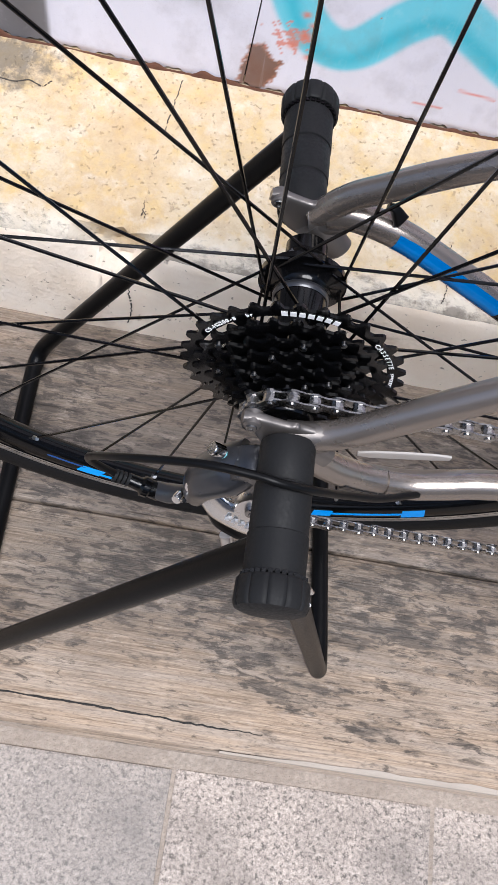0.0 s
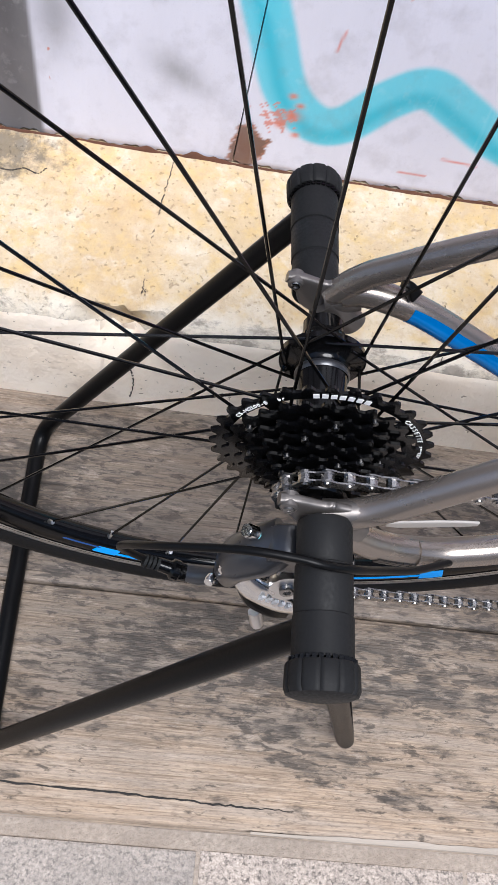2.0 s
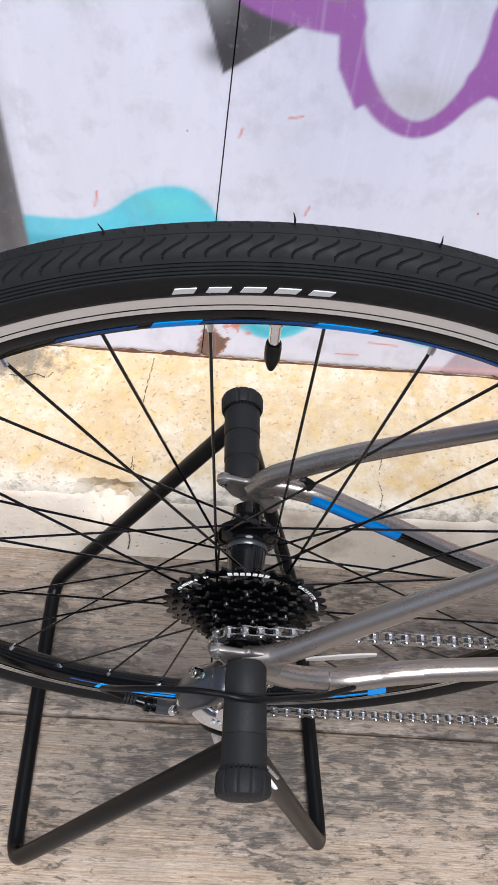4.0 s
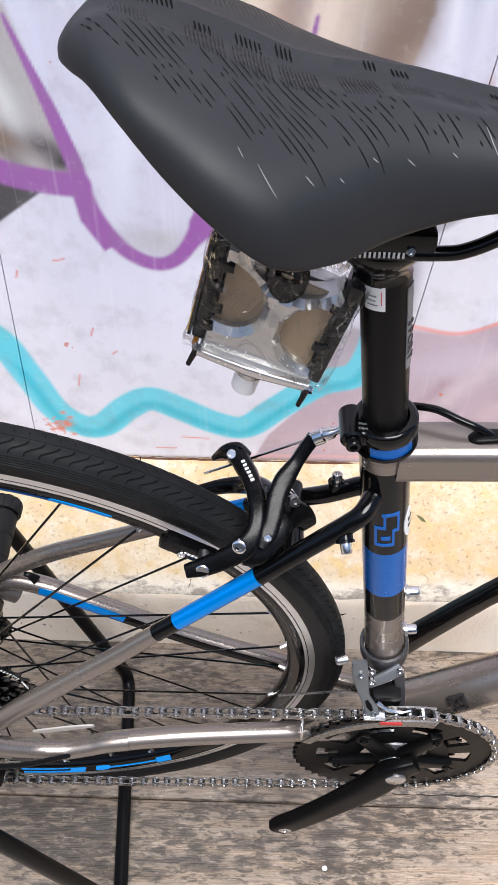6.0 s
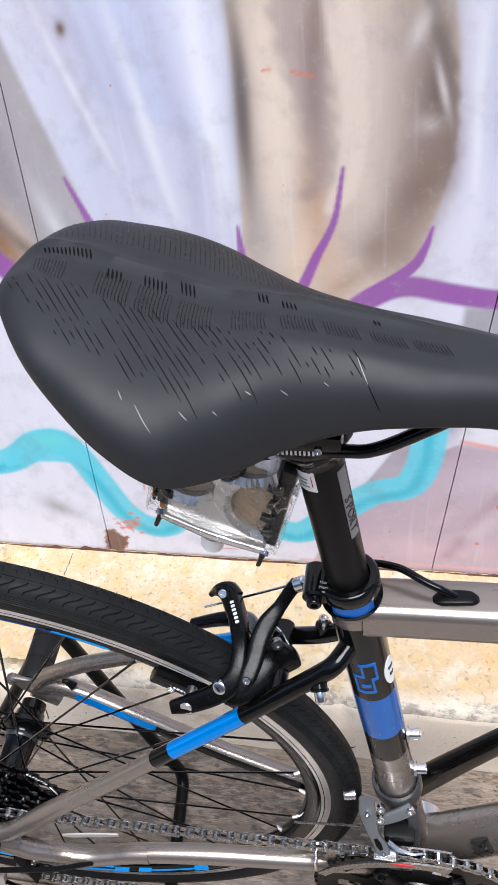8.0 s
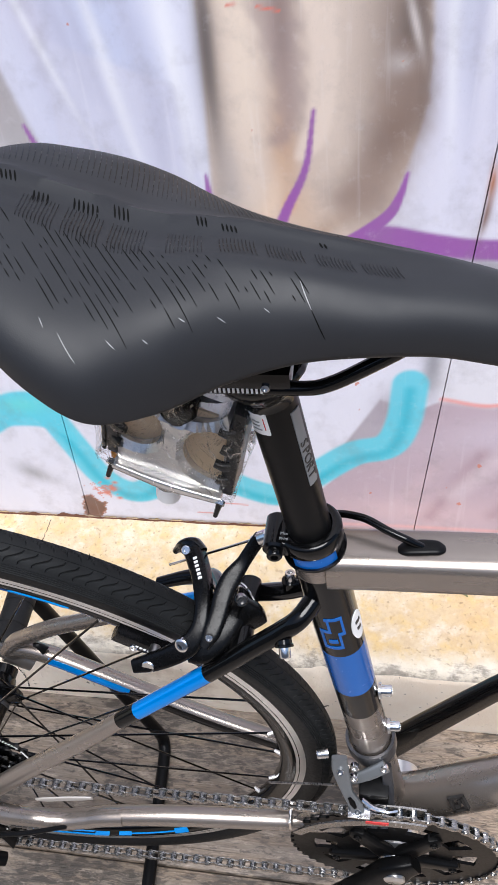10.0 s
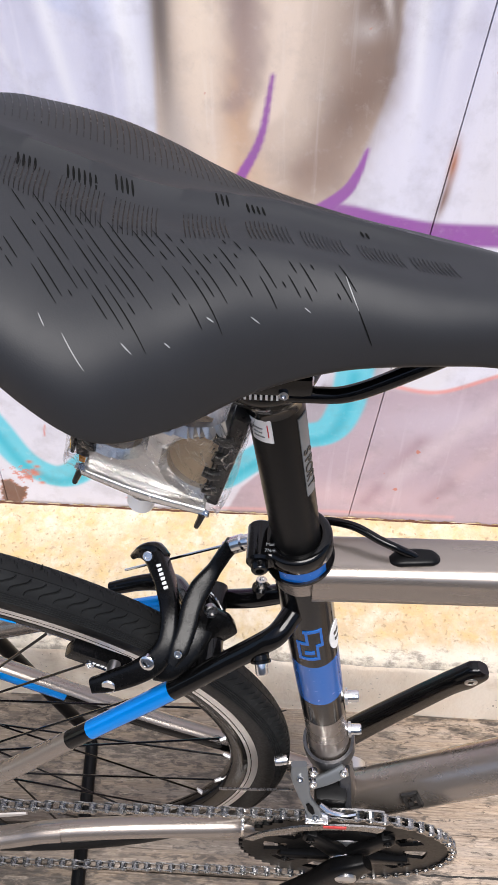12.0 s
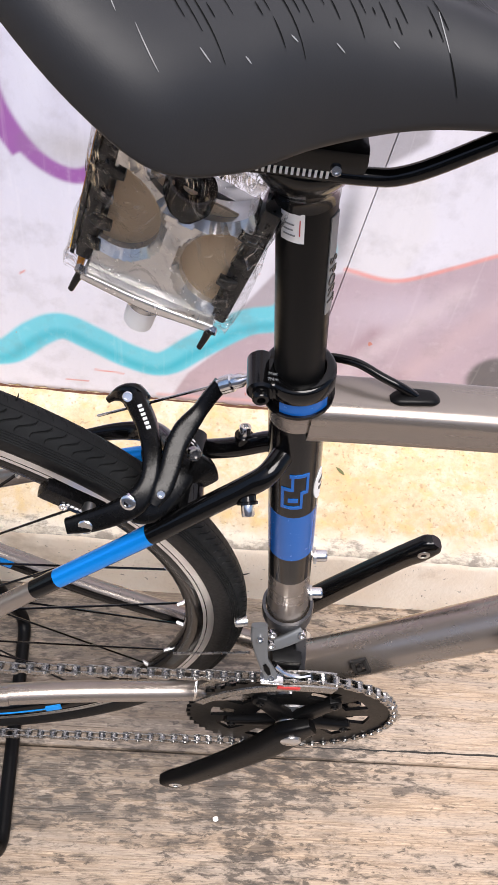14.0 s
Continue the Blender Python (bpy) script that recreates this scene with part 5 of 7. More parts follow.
sticker = bpart("sticker", bm, M_WHITE, seat_tube, "oval white sticker")
wrap_bar(0.659, 0.662, 60, 78, 0.0179, M_DARKPRINT, "printed_bar", sticker)
wrap_bar(0.651, 0.654, 62, 76, 0.0179, M_DARKPRINT, "printed_bar", sticker)
for z in (0.545, 0.480):
    p, out = on_tube(z, 90, 0.0185)
    bolt(p + out * 0.004, out, 0.0046, 0.0055, M_CHROME, "bottle_bolt", seat_tube)
    bpart("bolt_washer", lathe([(0.0035, -0.001), (0.0065, -0.001), (0.0065, 0.001), (0.0035, 0.001)], p, out, 14, True), M_ALU, seat_tube)

# seatpost and clamp
post = bpart("seatpost", tube([tube_axis(z) for z in (0.70, 0.76, 0.80, 0.84, 0.872)], 0.0138, 28), M_MATT, None, "black seatpost")


def post_bar(z0, z1, d0, d1, mat, name, lift=0.0005, parent=post):
    return wrap_bar(z0, z1, d0, d1, 0.0138, mat, name, parent, lift)


post_bar(0.806, 0.862, 47, 77, M_PRINTGLINT, "printed_panel")
bm = bmesh.new()
for k, ch in enumerate("SPORT"):
    p, out = on_tube(0.838 - k * 0.0060, 60, 0.0138, 0.0007)
    one = text_mesh(ch, 0.0088, frame_matrix(p, -up, out.cross(-up)))
    tmp = bpy.data.meshes.new("letters")
    one.to_mesh(tmp)
    one.free()
    bm.from_mesh(tmp)
    bpy.data.meshes.remove(tmp)
bpart("lettering", bm, M_DARKPRINT, post, smooth=False)
post_bar(0.852, 0.868, -52, -6, M_WHITE, "paper_label", 0.0006)
for z, d1 in ((0.8555, -22), (0.8582, -26), (0.8609, -24)):
    post_bar(z, z + 0.0005, -45, d1, M_PRINTGLINT, "printed_bar", 0.0010)
post_bar(0.8560, 0.8640, -14.5, -13, M_REDPRINT, "printed_bar", 0.0010)

cz = 0.752
clamp = bpart("seat_clamp", lathe([(0.0145, -0.0035), (0.0195, -0.0035), (0.0205, -0.002), (0.0205, 0.0060), (0.0198, 0.0075), (0.0180, 0.0085), (0.0150, 0.0085)], tube_axis(cz), up, 40, True), M_BLACK, None, "black alloy seat clamp")
bpart("clamp_ring", lathe([(0.0172, -0.0125), (0.0186, -0.0125), (0.0186, -0.0030), (0.0172, -0.0030)], tube_axis(cz), up, 40, True), M_BLACK, clamp)
wrap_bar(cz - 0.0122, cz - 0.0038, -34, 54, 0.0187, M_DEEPBLUE, "blue_inlay", clamp, 0.0005)
bpart("clamp_edge", lathe([(0.0180, -0.0150), (0.0206, -0.0145), (0.0206, -0.0122), (0.0180, -0.0122)], tube_axis(cz), up, 40, True), M_BLACK, clamp)
bm = lathe([(0, -0.0130), (0.0064, -0.0130), (0.0078, -0.0115), (0.0078, 0.0115), (0.0064, 0.0130), (0, 0.0130)], (0.3315, 0.0, 0.7520), "Y", 28)
add_blade(bm, [(0.3300, 0.0, 0.7520), (0.3400, 0.0, 0.7520), (0.3480, 0.0, 0.7515)], [0.0120, 0.0130, 0.0150], [0.0070, 0.0068, 0.0060], (0, 0, 1))
bpart("clamp_lug", bm, M_BLACK, clamp)
bolt((0.3315, -0.0140, 0.7515), (0.1, -1, 0), 0.0048, 0.0035, M_BLACK, "clamp_bolt", clamp)
for word, y in (("Max", -0.0045), ("7Nm", -0.0085)):
    bpart("lettering", text_mesh(word, 0.0029, frame_matrix((0.3370, y, 0.7594), (1, 0, 0), (0, 1, 0))), M_PRINTGLINT, clamp, smooth=False)

# top tube and down tube
top_tube = bpart("top_tube", blade([(0.362, 0.003, 0.7247), (0.40, 0.004, 0.7255), (0.60, 0.006, 0.730), (0.90, 0.012, 0.739), (1.02, 0.014, 0.743)], [0.0175], [0.0165], (0, 0, 1), power=0.62, sides=40), M_FRAME, None, "flattened grey top tube")
bpart("cable_port", blade([(0.407, 0.001, 0.7405), (0.411, 0.0012, 0.7425), (0.420, 0.002, 0.7435), (0.430, 0.0025, 0.7432), (0.434, 0.003, 0.7415)], [0.0030, 0.0052, 0.0058, 0.0052, 0.0028], [0.0022, 0.0026, 0.0026, 0.0026, 0.002], (0, 0, 1), power=0.7), M_MATT, top_tube, "black rubber cable port")
bpart("brake_cable", tube(spline([(0.345, 0.012, 0.735), (0.362, 0.022, 0.746), (0.383, 0.016, 0.753), (0.400, 0.007, 0.7520), (0.412, 0.003, 0.7490), (0.424, 0.002, 0.7420)], 30), 0.0026, 10), M_BLACK)
DT = [(0.428, 0.004, 0.310), (0.50, 0.006, 0.368), (0.60, 0.008, 0.449), (0.80, 0.012, 0.612), (0.95, 0.014, 0.732)]
down_tube = bpart("down_tube", tube(spline(DT, 26), [0.027, 0.0255] + [0.0245] * 24, 28, flat=0.95), M_FRAME, None, "fat grey down tube")
bpart("head_tube", tube([(1.02, 0.014, 0.69), (1.0, 0.014, 0.80)], 0.024, 24), M_FRAME)
bpart("shell", lathe([(0.0, -0.034), (0.0205, -0.034), (0.0215, -0.032), (0.0215, 0.032), (0.0205, 0.034), (0.0, 0.034)], BB, "Y", 32), M_FRAME)
for at, w in (((0.477, -0.0165, 0.372), (0.012, 0.010)),):
    m = frame_matrix(at, (0.66, 0.0, 0.53), (-0.42, 0.5, 0.55))
    bm = bmesh.new()
    for lo, hi in (((-0.008, -0.007), (-0.005, 0.007)), ((0.005, -0.007), (0.008, 0.007)), ((-0.008, 0.005), (0.008, 0.0072)), ((-0.008, -0.0072), (0.008, -0.005)), ((-0.004, -0.004), (0.000, 0.000)), ((0.0005, 0.0005), (0.004, 0.004))):
        add_box(bm, (*lo, -0.003), (*hi, 0.0014), 0, m)
    bpart("emblem", bm, M_DARKPRINT, down_tube, "small dark square emblem", smooth=False)
bolt((0.585, -0.0165, 0.463), (-0.25, -0.75, 0.55), 0.006, 0.004, M_ALU, "frame_boss", down_tube)

# rear triangle
near_stay = [(0.004, -0.0715, 0.4020), (0.022, -0.0705, 0.4070), (0.040, -0.0690, 0.4180), (0.080, -0.0640, 0.4560), (0.117, -0.0590, 0.4890), (0.160, -0.0530, 0.5260), (0.193, -0.0480, 0.5560), (0.219, -0.0440, 0.5790), (0.277, -0.0345, 0.6290), (0.313, -0.0282, 0.6610), (0.333, -0.0245, 0.6785), (0.3440, -0.0212, 0.6885), (0.3530, -0.0090, 0.6935)]
far_stay = [(0.004, 0.0795, 0.412), (0.020, 0.0785, 0.434), (0.038, 0.0765, 0.450), (0.081, 0.0700, 0.486), (0.136, 0.0640, 0.5200), (0.187, 0.0560, 0.5540), (0.229, 0.0490, 0.5830), (0.285, 0.0385, 0.6195), (0.324, 0.0265, 0.6465), (0.346, 0.0215, 0.6635), (0.360, 0.0170, 0.6745)]
for pts, label in ((near_stay, "seat stay painted grey, blue and black"), (far_stay, "far seat stay painted grey and black")):
    p = spline(pts, 91)
    bm, mats = banded(p, [0.0088 - 0.0018 * min(1, max(0, (i / 90 - 0.25) / 0.25)) for i in range(91)], [(0.519, 0), (0.582, 1), (0.664, 2), (1.0, 1)] if pts is near_stay else [(0.500, 0), (0.590, 1), (0.666, 2), (1.0, 1)], [M_FRAME, M_BLACK, M_BLUE], 20)
    stay = bpart("seat_stay", bm, mats, None, label)
    if pts is near_stay:
        q, side = Vector((0.3330, -0.0250, 0.6760)), Vector((0.15, -0.80, -0.58)).normalized()
    else:
        q, side = Vector((0.3320, 0.0240, 0.6540)), Vector((0, 0.22, 0.97)).normalized()
    bolt(q + side * 0.0130, side, 0.0040, 0.0036, M_CHROME, "rack_bolt", stay)
    bpart("boss", lathe([(0, -0.004), (0.0052, -0.004), (0.0056, 0.007), (0.0064, 0.0075), (0.0064, 0.0092), (0, 0.0092)], q, side, 18), M_BLACK, stay)
near_cs = [(0.012, -0.0720, 0.3920), (0.030, -0.0705, 0.3735), (0.046, -0.0690, 0.3615), (0.067, -0.0655, 0.3490), (0.094, -0.0620, 0.3430), (0.120, -0.0585, 0.3460), (0.146, -0.0555, 0.3510), (0.224, -0.0480, 0.3520), (0.325, -0.0380, 0.3420), (0.400, -0.0240, 0.3120)]
far_cs = [(0.012, 0.0800, 0.4160), (0.028, 0.0790, 0.4200), (0.060, 0.0755, 0.4150), (0.095, 0.0710, 0.4010), (0.140, 0.0660, 0.3800), (0.211, 0.0580, 0.3470), (0.297, 0.0490, 0.3170), (0.330, 0.0440, 0.3060), (0.405, 0.0280, 0.2980)]
bm, mats = banded(spline(near_cs, 81), [0.0098] * 81, [(1.0, 0)], [M_FRAME], 20)
near_chain_stay = bpart("chain_stay", bm, mats, None, "curved grey chain stay")
bm, mats = banded(spline(far_cs, 81), [0.0100] * 81, [(0.27, 0), (1.0, 0)], [M_FRAME], 20)
far_chain_stay = bpart("chain_stay", bm, mats, None, "far chain stay with a blue flash")
# blue and black flash along the upper inside of the far chain stay
fp = spline(far_cs, 81)
for i0, i1, mat in ((19, 40, M_BLUE), (40, 72, M_BLACK)):
    bm = bmesh.new()
    rows = []
    for i in range(i0, i1 + 1):
        t = (fp[min(i + 1, 80)] - fp[i - 1]).normalized()
        out = Vector((0, -0.80, -0.35))
        out = (out - t * out.dot(t)).normalized()
        across = t.cross(out)
        rows.append([bm.verts.new(fp[i] + (out * math.cos(a) + across * math.sin(a)) * (0.0103 if k else 0.0096)) for k in (0, 1) for a in np.linspace(-1.15, 1.15, 7)])
    for p, q in zip(rows, rows[1:]):
        for k in range(7, 13):
            bm.faces.new((p[k], q[k], q[k + 1], p[k + 1]))
        for k in (0, 6):
            bm.faces.new((p[k], q[k], q[k + 7], p[k + 7]))
    for e in (rows[0], rows[-1]):
        for k in range(6):
            bm.faces.new((e[k], e[k + 1], e[k + 8], e[k + 7]))
    bmesh.ops.recalc_face_normals(bm, faces=bm.faces)
    bpart("flash", bm, mat, far_chain_stay)
# maker's name on the chain stay: plain bars
cp = spline(near_cs, 81)
for k in range(7):
    i = 20 + k * 2
    t = (cp[i + 1] - cp[i - 1]).normalized()
    m = frame_matrix(cp[i] + Vector((0, -0.0098, -0.0005)), t, (0, -0.1, 1))
    bpart("printed_bar", box((-0.0024, -0.0032, -0.001), (0.0024, 0.0026, 0.0006), 0, m), M_DARKPRINT, near_chain_stay, smooth=False)
bpart("clear_guard", tube([p + Vector((0, -0.0012, 0.0012)) for p in cp[30:56]], 0.0097, 16), M_FRAME, near_chain_stay)

bpart("cable_guide", blade([(0.0440, 0.0750, 0.4380), (0.0490, 0.0745, 0.4370), (0.0550, 0.0735, 0.4300)], [0.0022, 0.0030, 0.0050], [0.0030], (0, -0.5, 0.85)), M_MATT, None, "small black cable guide")
# dropouts with their mudguard eyelets
for y, z, x in ((-0.0715, 0.405, 0.0), (0.0795, 0.412, -0.004)):
    bm = bmesh.new()
    add_blade(bm, [(x - 0.0225, y, z + 0.0120), (x - 0.0165, y, z + 0.0105), (x - 0.0090, y, z + 0.0060), (x - 0.0010, y, z), (x + 0.0080, y, z - 0.0030), (x + 0.0200, y, z - 0.0020)], [0.0030, 0.0056, 0.0090, 0.0150, 0.0170, 0.0130], [0.0034], (0, -1, 0), power=0.6, n=30)
    add_lathe(bm, [(0, -0.0055), (0.0040, -0.0055), (0.0052, -0.0045), (0.0054, 0.004), (0, 0.004)], (x - 0.0165, y, z + 0.0105), "Y", 20)
    add_tube(bm, [(x + 0.006, y, z - 0.004), (x + 0.028, y * 0.99, z + 0.003)], [0.012, 0.0098], 16, flat=0.8)
    add_tube(bm, [(x + 0.006, y, z - 0.004), (x + 0.030, y * 0.98, z - 0.024)], [0.013, 0.0098], 16, flat=0.8)
    drop = bpart("dropout", bm, M_CAST, None, "dull grey cast dropout with an eyelet")
    bolt((x - 0.0165, y - 0.0050, z + 0.0105), (0, -1, 0.15), 0.0032, 0.0016, M_STEEL, "eyelet_screw", drop)
bpart("stay_guard", blade([(0.060, -0.0470, 0.3440), (0.070, -0.0465, 0.3455), (0.092, -0.0445, 0.3485), (0.110, -0.0430, 0.3505), (0.120, -0.0420, 0.3512)], [0.0030, 0.0058, 0.0060, 0.0052, 0.0030], [0.0010], (0, -1, -0.1)), M_STAYGUARD, near_chain_stay, "dull white plastic guard strip")
bpart("bridge", tube([(0.300, -0.030, 0.646), (0.300, 0.034, 0.646)], 0.0085, 16), M_BLACK)

# ---- brake ----
brake = new("rim_brake")
brake.parent = bike
brake.location = Vector((0.29, 0, 0.65)) - bike.location
bpy.context.view_layer.update()
brake["label"] = "black dual-pivot rim brake"


def limb(pts, radii, flat, name, mat=M_BLACK, upv=(0.3, 0.3, 1)):
    n = 26
    p = spline(pts, n)
    r = [float(np.interp(i / (n - 1), np.linspace(0, 1, len(radii)), radii)) for i in range(n)]
    return bpart(name, tube(p, r, 16, flat=flat, up=upv), mat, brake)


VIEW = (0, -0.72, 0.69)  # the way the broad faces of the arms turn
bm = blade([(0.2590, 0.0400, 0.6735), (0.2640, 0.0290, 0.6745), (0.2690, 0.0170, 0.6755), (0.2730, 0.0030, 0.6750), (0.2745, -0.0100, 0.6715), (0.2730, -0.0210, 0.6660), (0.2670, -0.0300, 0.6600), (0.2560, -0.0355, 0.6545), (0.2400, -0.0390, 0.6475), (0.2260, -0.0415, 0.6440)],
           [0.0074, 0.0070, 0.0066, 0.0062, 0.0058, 0.0062, 0.0080, 0.0074, 0.0068, 0.0048], [0.0074, 0.0076, 0.0074, 0.0068, 0.0060, 0.0058, 0.0055, 0.0050, 0.0046, 0.0040], VIEW, power=0.5, n=40)
arm = bpart("brake_arm", bm, M_SATIN, brake, "curved black brake arm")
for k in range(6):  # maker's mark: plain bars
    c = Vector((0.2635, 0.0265, 0.6826)).lerp(Vector((0.2705, 0.0095, 0.6836)), k / 5)
    bpart("printed_bar", box((-0.0014, -0.0009, -0.0006), (0.0014, 0.0009, 0.0006), 0, frame_matrix(c, (0.95, 0.3, 0.25), (-0.35, 0.92, 0.1))), M_WHITE, arm, smooth=False)
bm = blade([(0.3125, 0.0330, 0.7030), (0.3075, 0.0290, 0.6970), (0.3010, 0.0220, 0.6890), (0.2930, 0.0110, 0.6830), (0.2880, 0.0000, 0.6770), (0.2855, -0.0120, 0.6710), (0.2820, -0.0240, 0.6660), (0.2780, -0.0320, 0.6610)],
           [0.0052, 0.0050, 0.0050, 0.0072, 0.0070, 0.0066, 0.0064, 0.0035], [0.0060, 0.0058, 0.0055, 0.0050, 0.0048, 0.0045, 0.0040, 0.0035], VIEW, power=0.5, n=40)
bpart("brake_arm", bm, M_SATIN, brake, "slim black brake arm to the cable adjuster")
limb([(0.2870, 0.0040, 0.6700), (0.2740, 0.0300, 0.6500), (0.2620, 0.0440, 0.6330), (0.2430, 0.0480, 0.6240), (0.2180, 0.0480, 0.6130)], [0.0085, 0.0080, 0.0070, 0.0060, 0.0050], 0.7, "brake_arm")
bm = blade([(0.2640, -0.0300, 0.6510), (0.2740, -0.0270, 0.6500), (0.2850, -0.0170, 0.6520), (0.2940, -0.0030, 0.6560), (0.2960, 0.0120, 0.6540)], [0.0085, 0.0110, 0.0105, 0.0085, 0.0080], [0.0045, 0.0050, 0.0055, 0.0060, 0.0060], VIEW, power=0.6)
bpart("brake_body", bm, M_SATIN, brake, "black brake bridge over the tyre")
bpart("mount_block", blade([(0.2970, 0.0000, 0.6600), (0.3050, -0.0010, 0.6540), (0.3090, -0.0015, 0.6460)], [0.0105, 0.0110, 0.0090], [0.0060, 0.0060, 0.0050], VIEW), M_SATIN, brake)
bm = blade([(0.2415, 0.0475, 0.6610), (0.2450, 0.0465, 0.6660), (0.2510, 0.0440, 0.6725), (0.2575, 0.0405, 0.6750), (0.2640, 0.0350, 0.6740)], [0.0024, 0.0032, 0.0056, 0.0088, 0.0076], [0.0032, 0.0038, 0.0055, 0.0062, 0.0055], VIEW, power=0.65)
bpart("release_lever", bm, M_BLACK, brake, "black quick-release lever")
bolt((0.2550, 0.0352, 0.6800), (-0.1, -0.72, 0.69), 0.0036, 0.0020, M_CHROME, "cable_bolt", brake)
bolt((0.2630, -0.0330, 0.6640), (-0.2, -0.80, 0.55), 0.0050, 0.0024, M_CHROME, "pivot_bolt", brake)
bolt((0.2820, -0.0290, 0.6690), (0, -0.72, 0.69), 0.0026, 0.0014, M_CHROME, "pivot_bolt", brake)
bolt((0.2380, -0.0420, 0.6470), (-0.1, -0.90, 0.42), 0.0050, 0.0026, M_CHROME, "pad_bolt", brake, False)
bolt((0.3000, 0.0020, 0.6700), (0.3, -0.8, 0.5), 0.0044, 0.0026, M_STEEL, "pivot_bolt", brake)
for y, s in ((-0.0190, -1), (0.0235, 1)):
    m = frame_matrix((0.2280, y - 0.002, 0.6400), (0.80, 0.01, -0.60), (0.60, 0, 0.80))
    pad = bpart("brake_pad", box((-0.024, -0.0065, -0.0050), (0.020, 0.0065, 0.0050), 0.003, m), M_SATIN, brake, "black brake shoe")
    if s < 0:
        for k in range(5):
            bpart("printed_bar", box((-0.006 + k * 0.0032, -0.0010, 0.0045), (-0.0039 + k * 0.0032, 0.0010, 0.0054), 0, m), M_WHITE, pad, smooth=False)
        bolt((0.2215, -0.0262, 0.6420), (0, -1, 0.2), 0.0030, 0.0020, M_CHROME, "shoe_bolt", pad)
        bpart("pad_stem", tube([(0.2370, -0.0240, 0.6400), (0.2370, -0.0400, 0.6430)], 0.0045, 12), M_ALU, brake)
adj = bpart("barrel_adjuster", lathe([(0, -0.010), (0.0042, -0.010), (0.0042, -0.004), (0.0058, -0.003), (0.0058, 0.004), (0.0046, 0.005), (0.0046, 0.011), (0.0030, 0.013), (0.0030, 0.018), (0, 0.018)], (0.3160, 0.0310, 0.7060), (0.82, -0.05, 0.57), 20), M_CHROME, brake)
bpart("brake_wire", tube([(0.3120, 0.0330, 0.7030), (0.2620, 0.0420, 0.6640), (0.2330, 0.0470, 0.6420)], 0.0010, 8), M_CHROME, brake)
bpart("brake_cable", tube(spline([(0.3300, 0.0300, 0.7155), (0.3410, 0.0310, 0.7240), (0.3520, 0.0280, 0.7330), (0.3620, 0.0220, 0.7460)], 14), 0.0026, 10), M_BLACK, brake)
for k in range(2):
    bpart("spring", tube(spline([(0.286 + 0.001 * k, 0.030, 0.648 - k * 0.006), (0.298, 0.022, 0.658 - k * 0.004), (0.308, 0.010, 0.652 - k * 0.006)], 8), 0.0011, 6), M_CHROME, brake)

# ---- front derailleur ----
fd = new("front_derailleur")
fd.parent = bike
fd.location = tube_axis(0.45) - bike.location
bpy.context.view_layer.update()
fd["label"] = "silver-grey front derailleur"
bpart("band", lathe([(0.0192, -0.009), (0.0218, -0.009), (0.0222, -0.007), (0.0222, 0.007), (0.0218, 0.009), (0.0192, 0.009)], tube_axis(0.452), up, 36, True), M_GUNMETAL, fd)
bpart("link_plate", blade([(0.3680, -0.0240, 0.4720), (0.3690, -0.0290, 0.4620), (0.3715, -0.0330, 0.4500), (0.3760, -0.0390, 0.4340), (0.3830, -0.0440, 0.4200), (0.3860, -0.0490, 0.4110)], [0.0066, 0.0074, 0.0064, 0.0046, 0.0058, 0.0064], [0.0034], VIEW, power=0.55, n=30), M_FDGREY, fd, "curved grey link plate")
bpart("link_plate", blade([(0.4080, -0.0190, 0.4520), (0.3960, -0.0240, 0.4460), (0.3840, -0.0270, 0.4400), (0.3760, -0.0280, 0.4360)], [0.0060, 0.0055, 0.0050, 0.0045], [0.0030], VIEW, power=0.55), M_FDGREY, fd)
bpart("link_plate", blade([(0.4080, -0.0140, 0.4400), (0.4110, -0.0240, 0.4200), (0.4130, -0.0340, 0.4020), (0.4180, -0.0400, 0.3950)], [0.0050], [0.0030], VIEW), M_GUNMETAL, fd)
for p in ((0.3810, -0.0240, 0.4540), (0.3810, -0.0310, 0.4480), (0.4065, -0.0220, 0.4520)):
    bolt(p, (0, -0.85, 0.5), 0.0036, 0.0026, M_CHROME, "pivot", fd)
bolt((0.3530, -0.0190, 0.4650), (-1, -0.2, 0), 0.0046, 0.005, M_ALU, "clamp_bolt", fd)
for p in ((0.3695, -0.0330, 0.4640), (0.3850, -0.0480, 0.4170)):
    bolt(p, (0, -0.72, 0.69), 0.0030, 0.0022, M_CHROME, "pivot", fd)
bpart("link_slot", blade([(0.3772, -0.0425, 0.4335), (0.3800, -0.0445, 0.4275), (0.3825, -0.0462, 0.4225)], [0.0014, 0.0026, 0.0016], [0.0022], VIEW), M_CRANK, fd, "dark slot in the link plate")
bpart("linkage", box((0.385, -0.036, 0.398), (0.412, -0.014, 0.424), 0.004), M_MATT, fd)
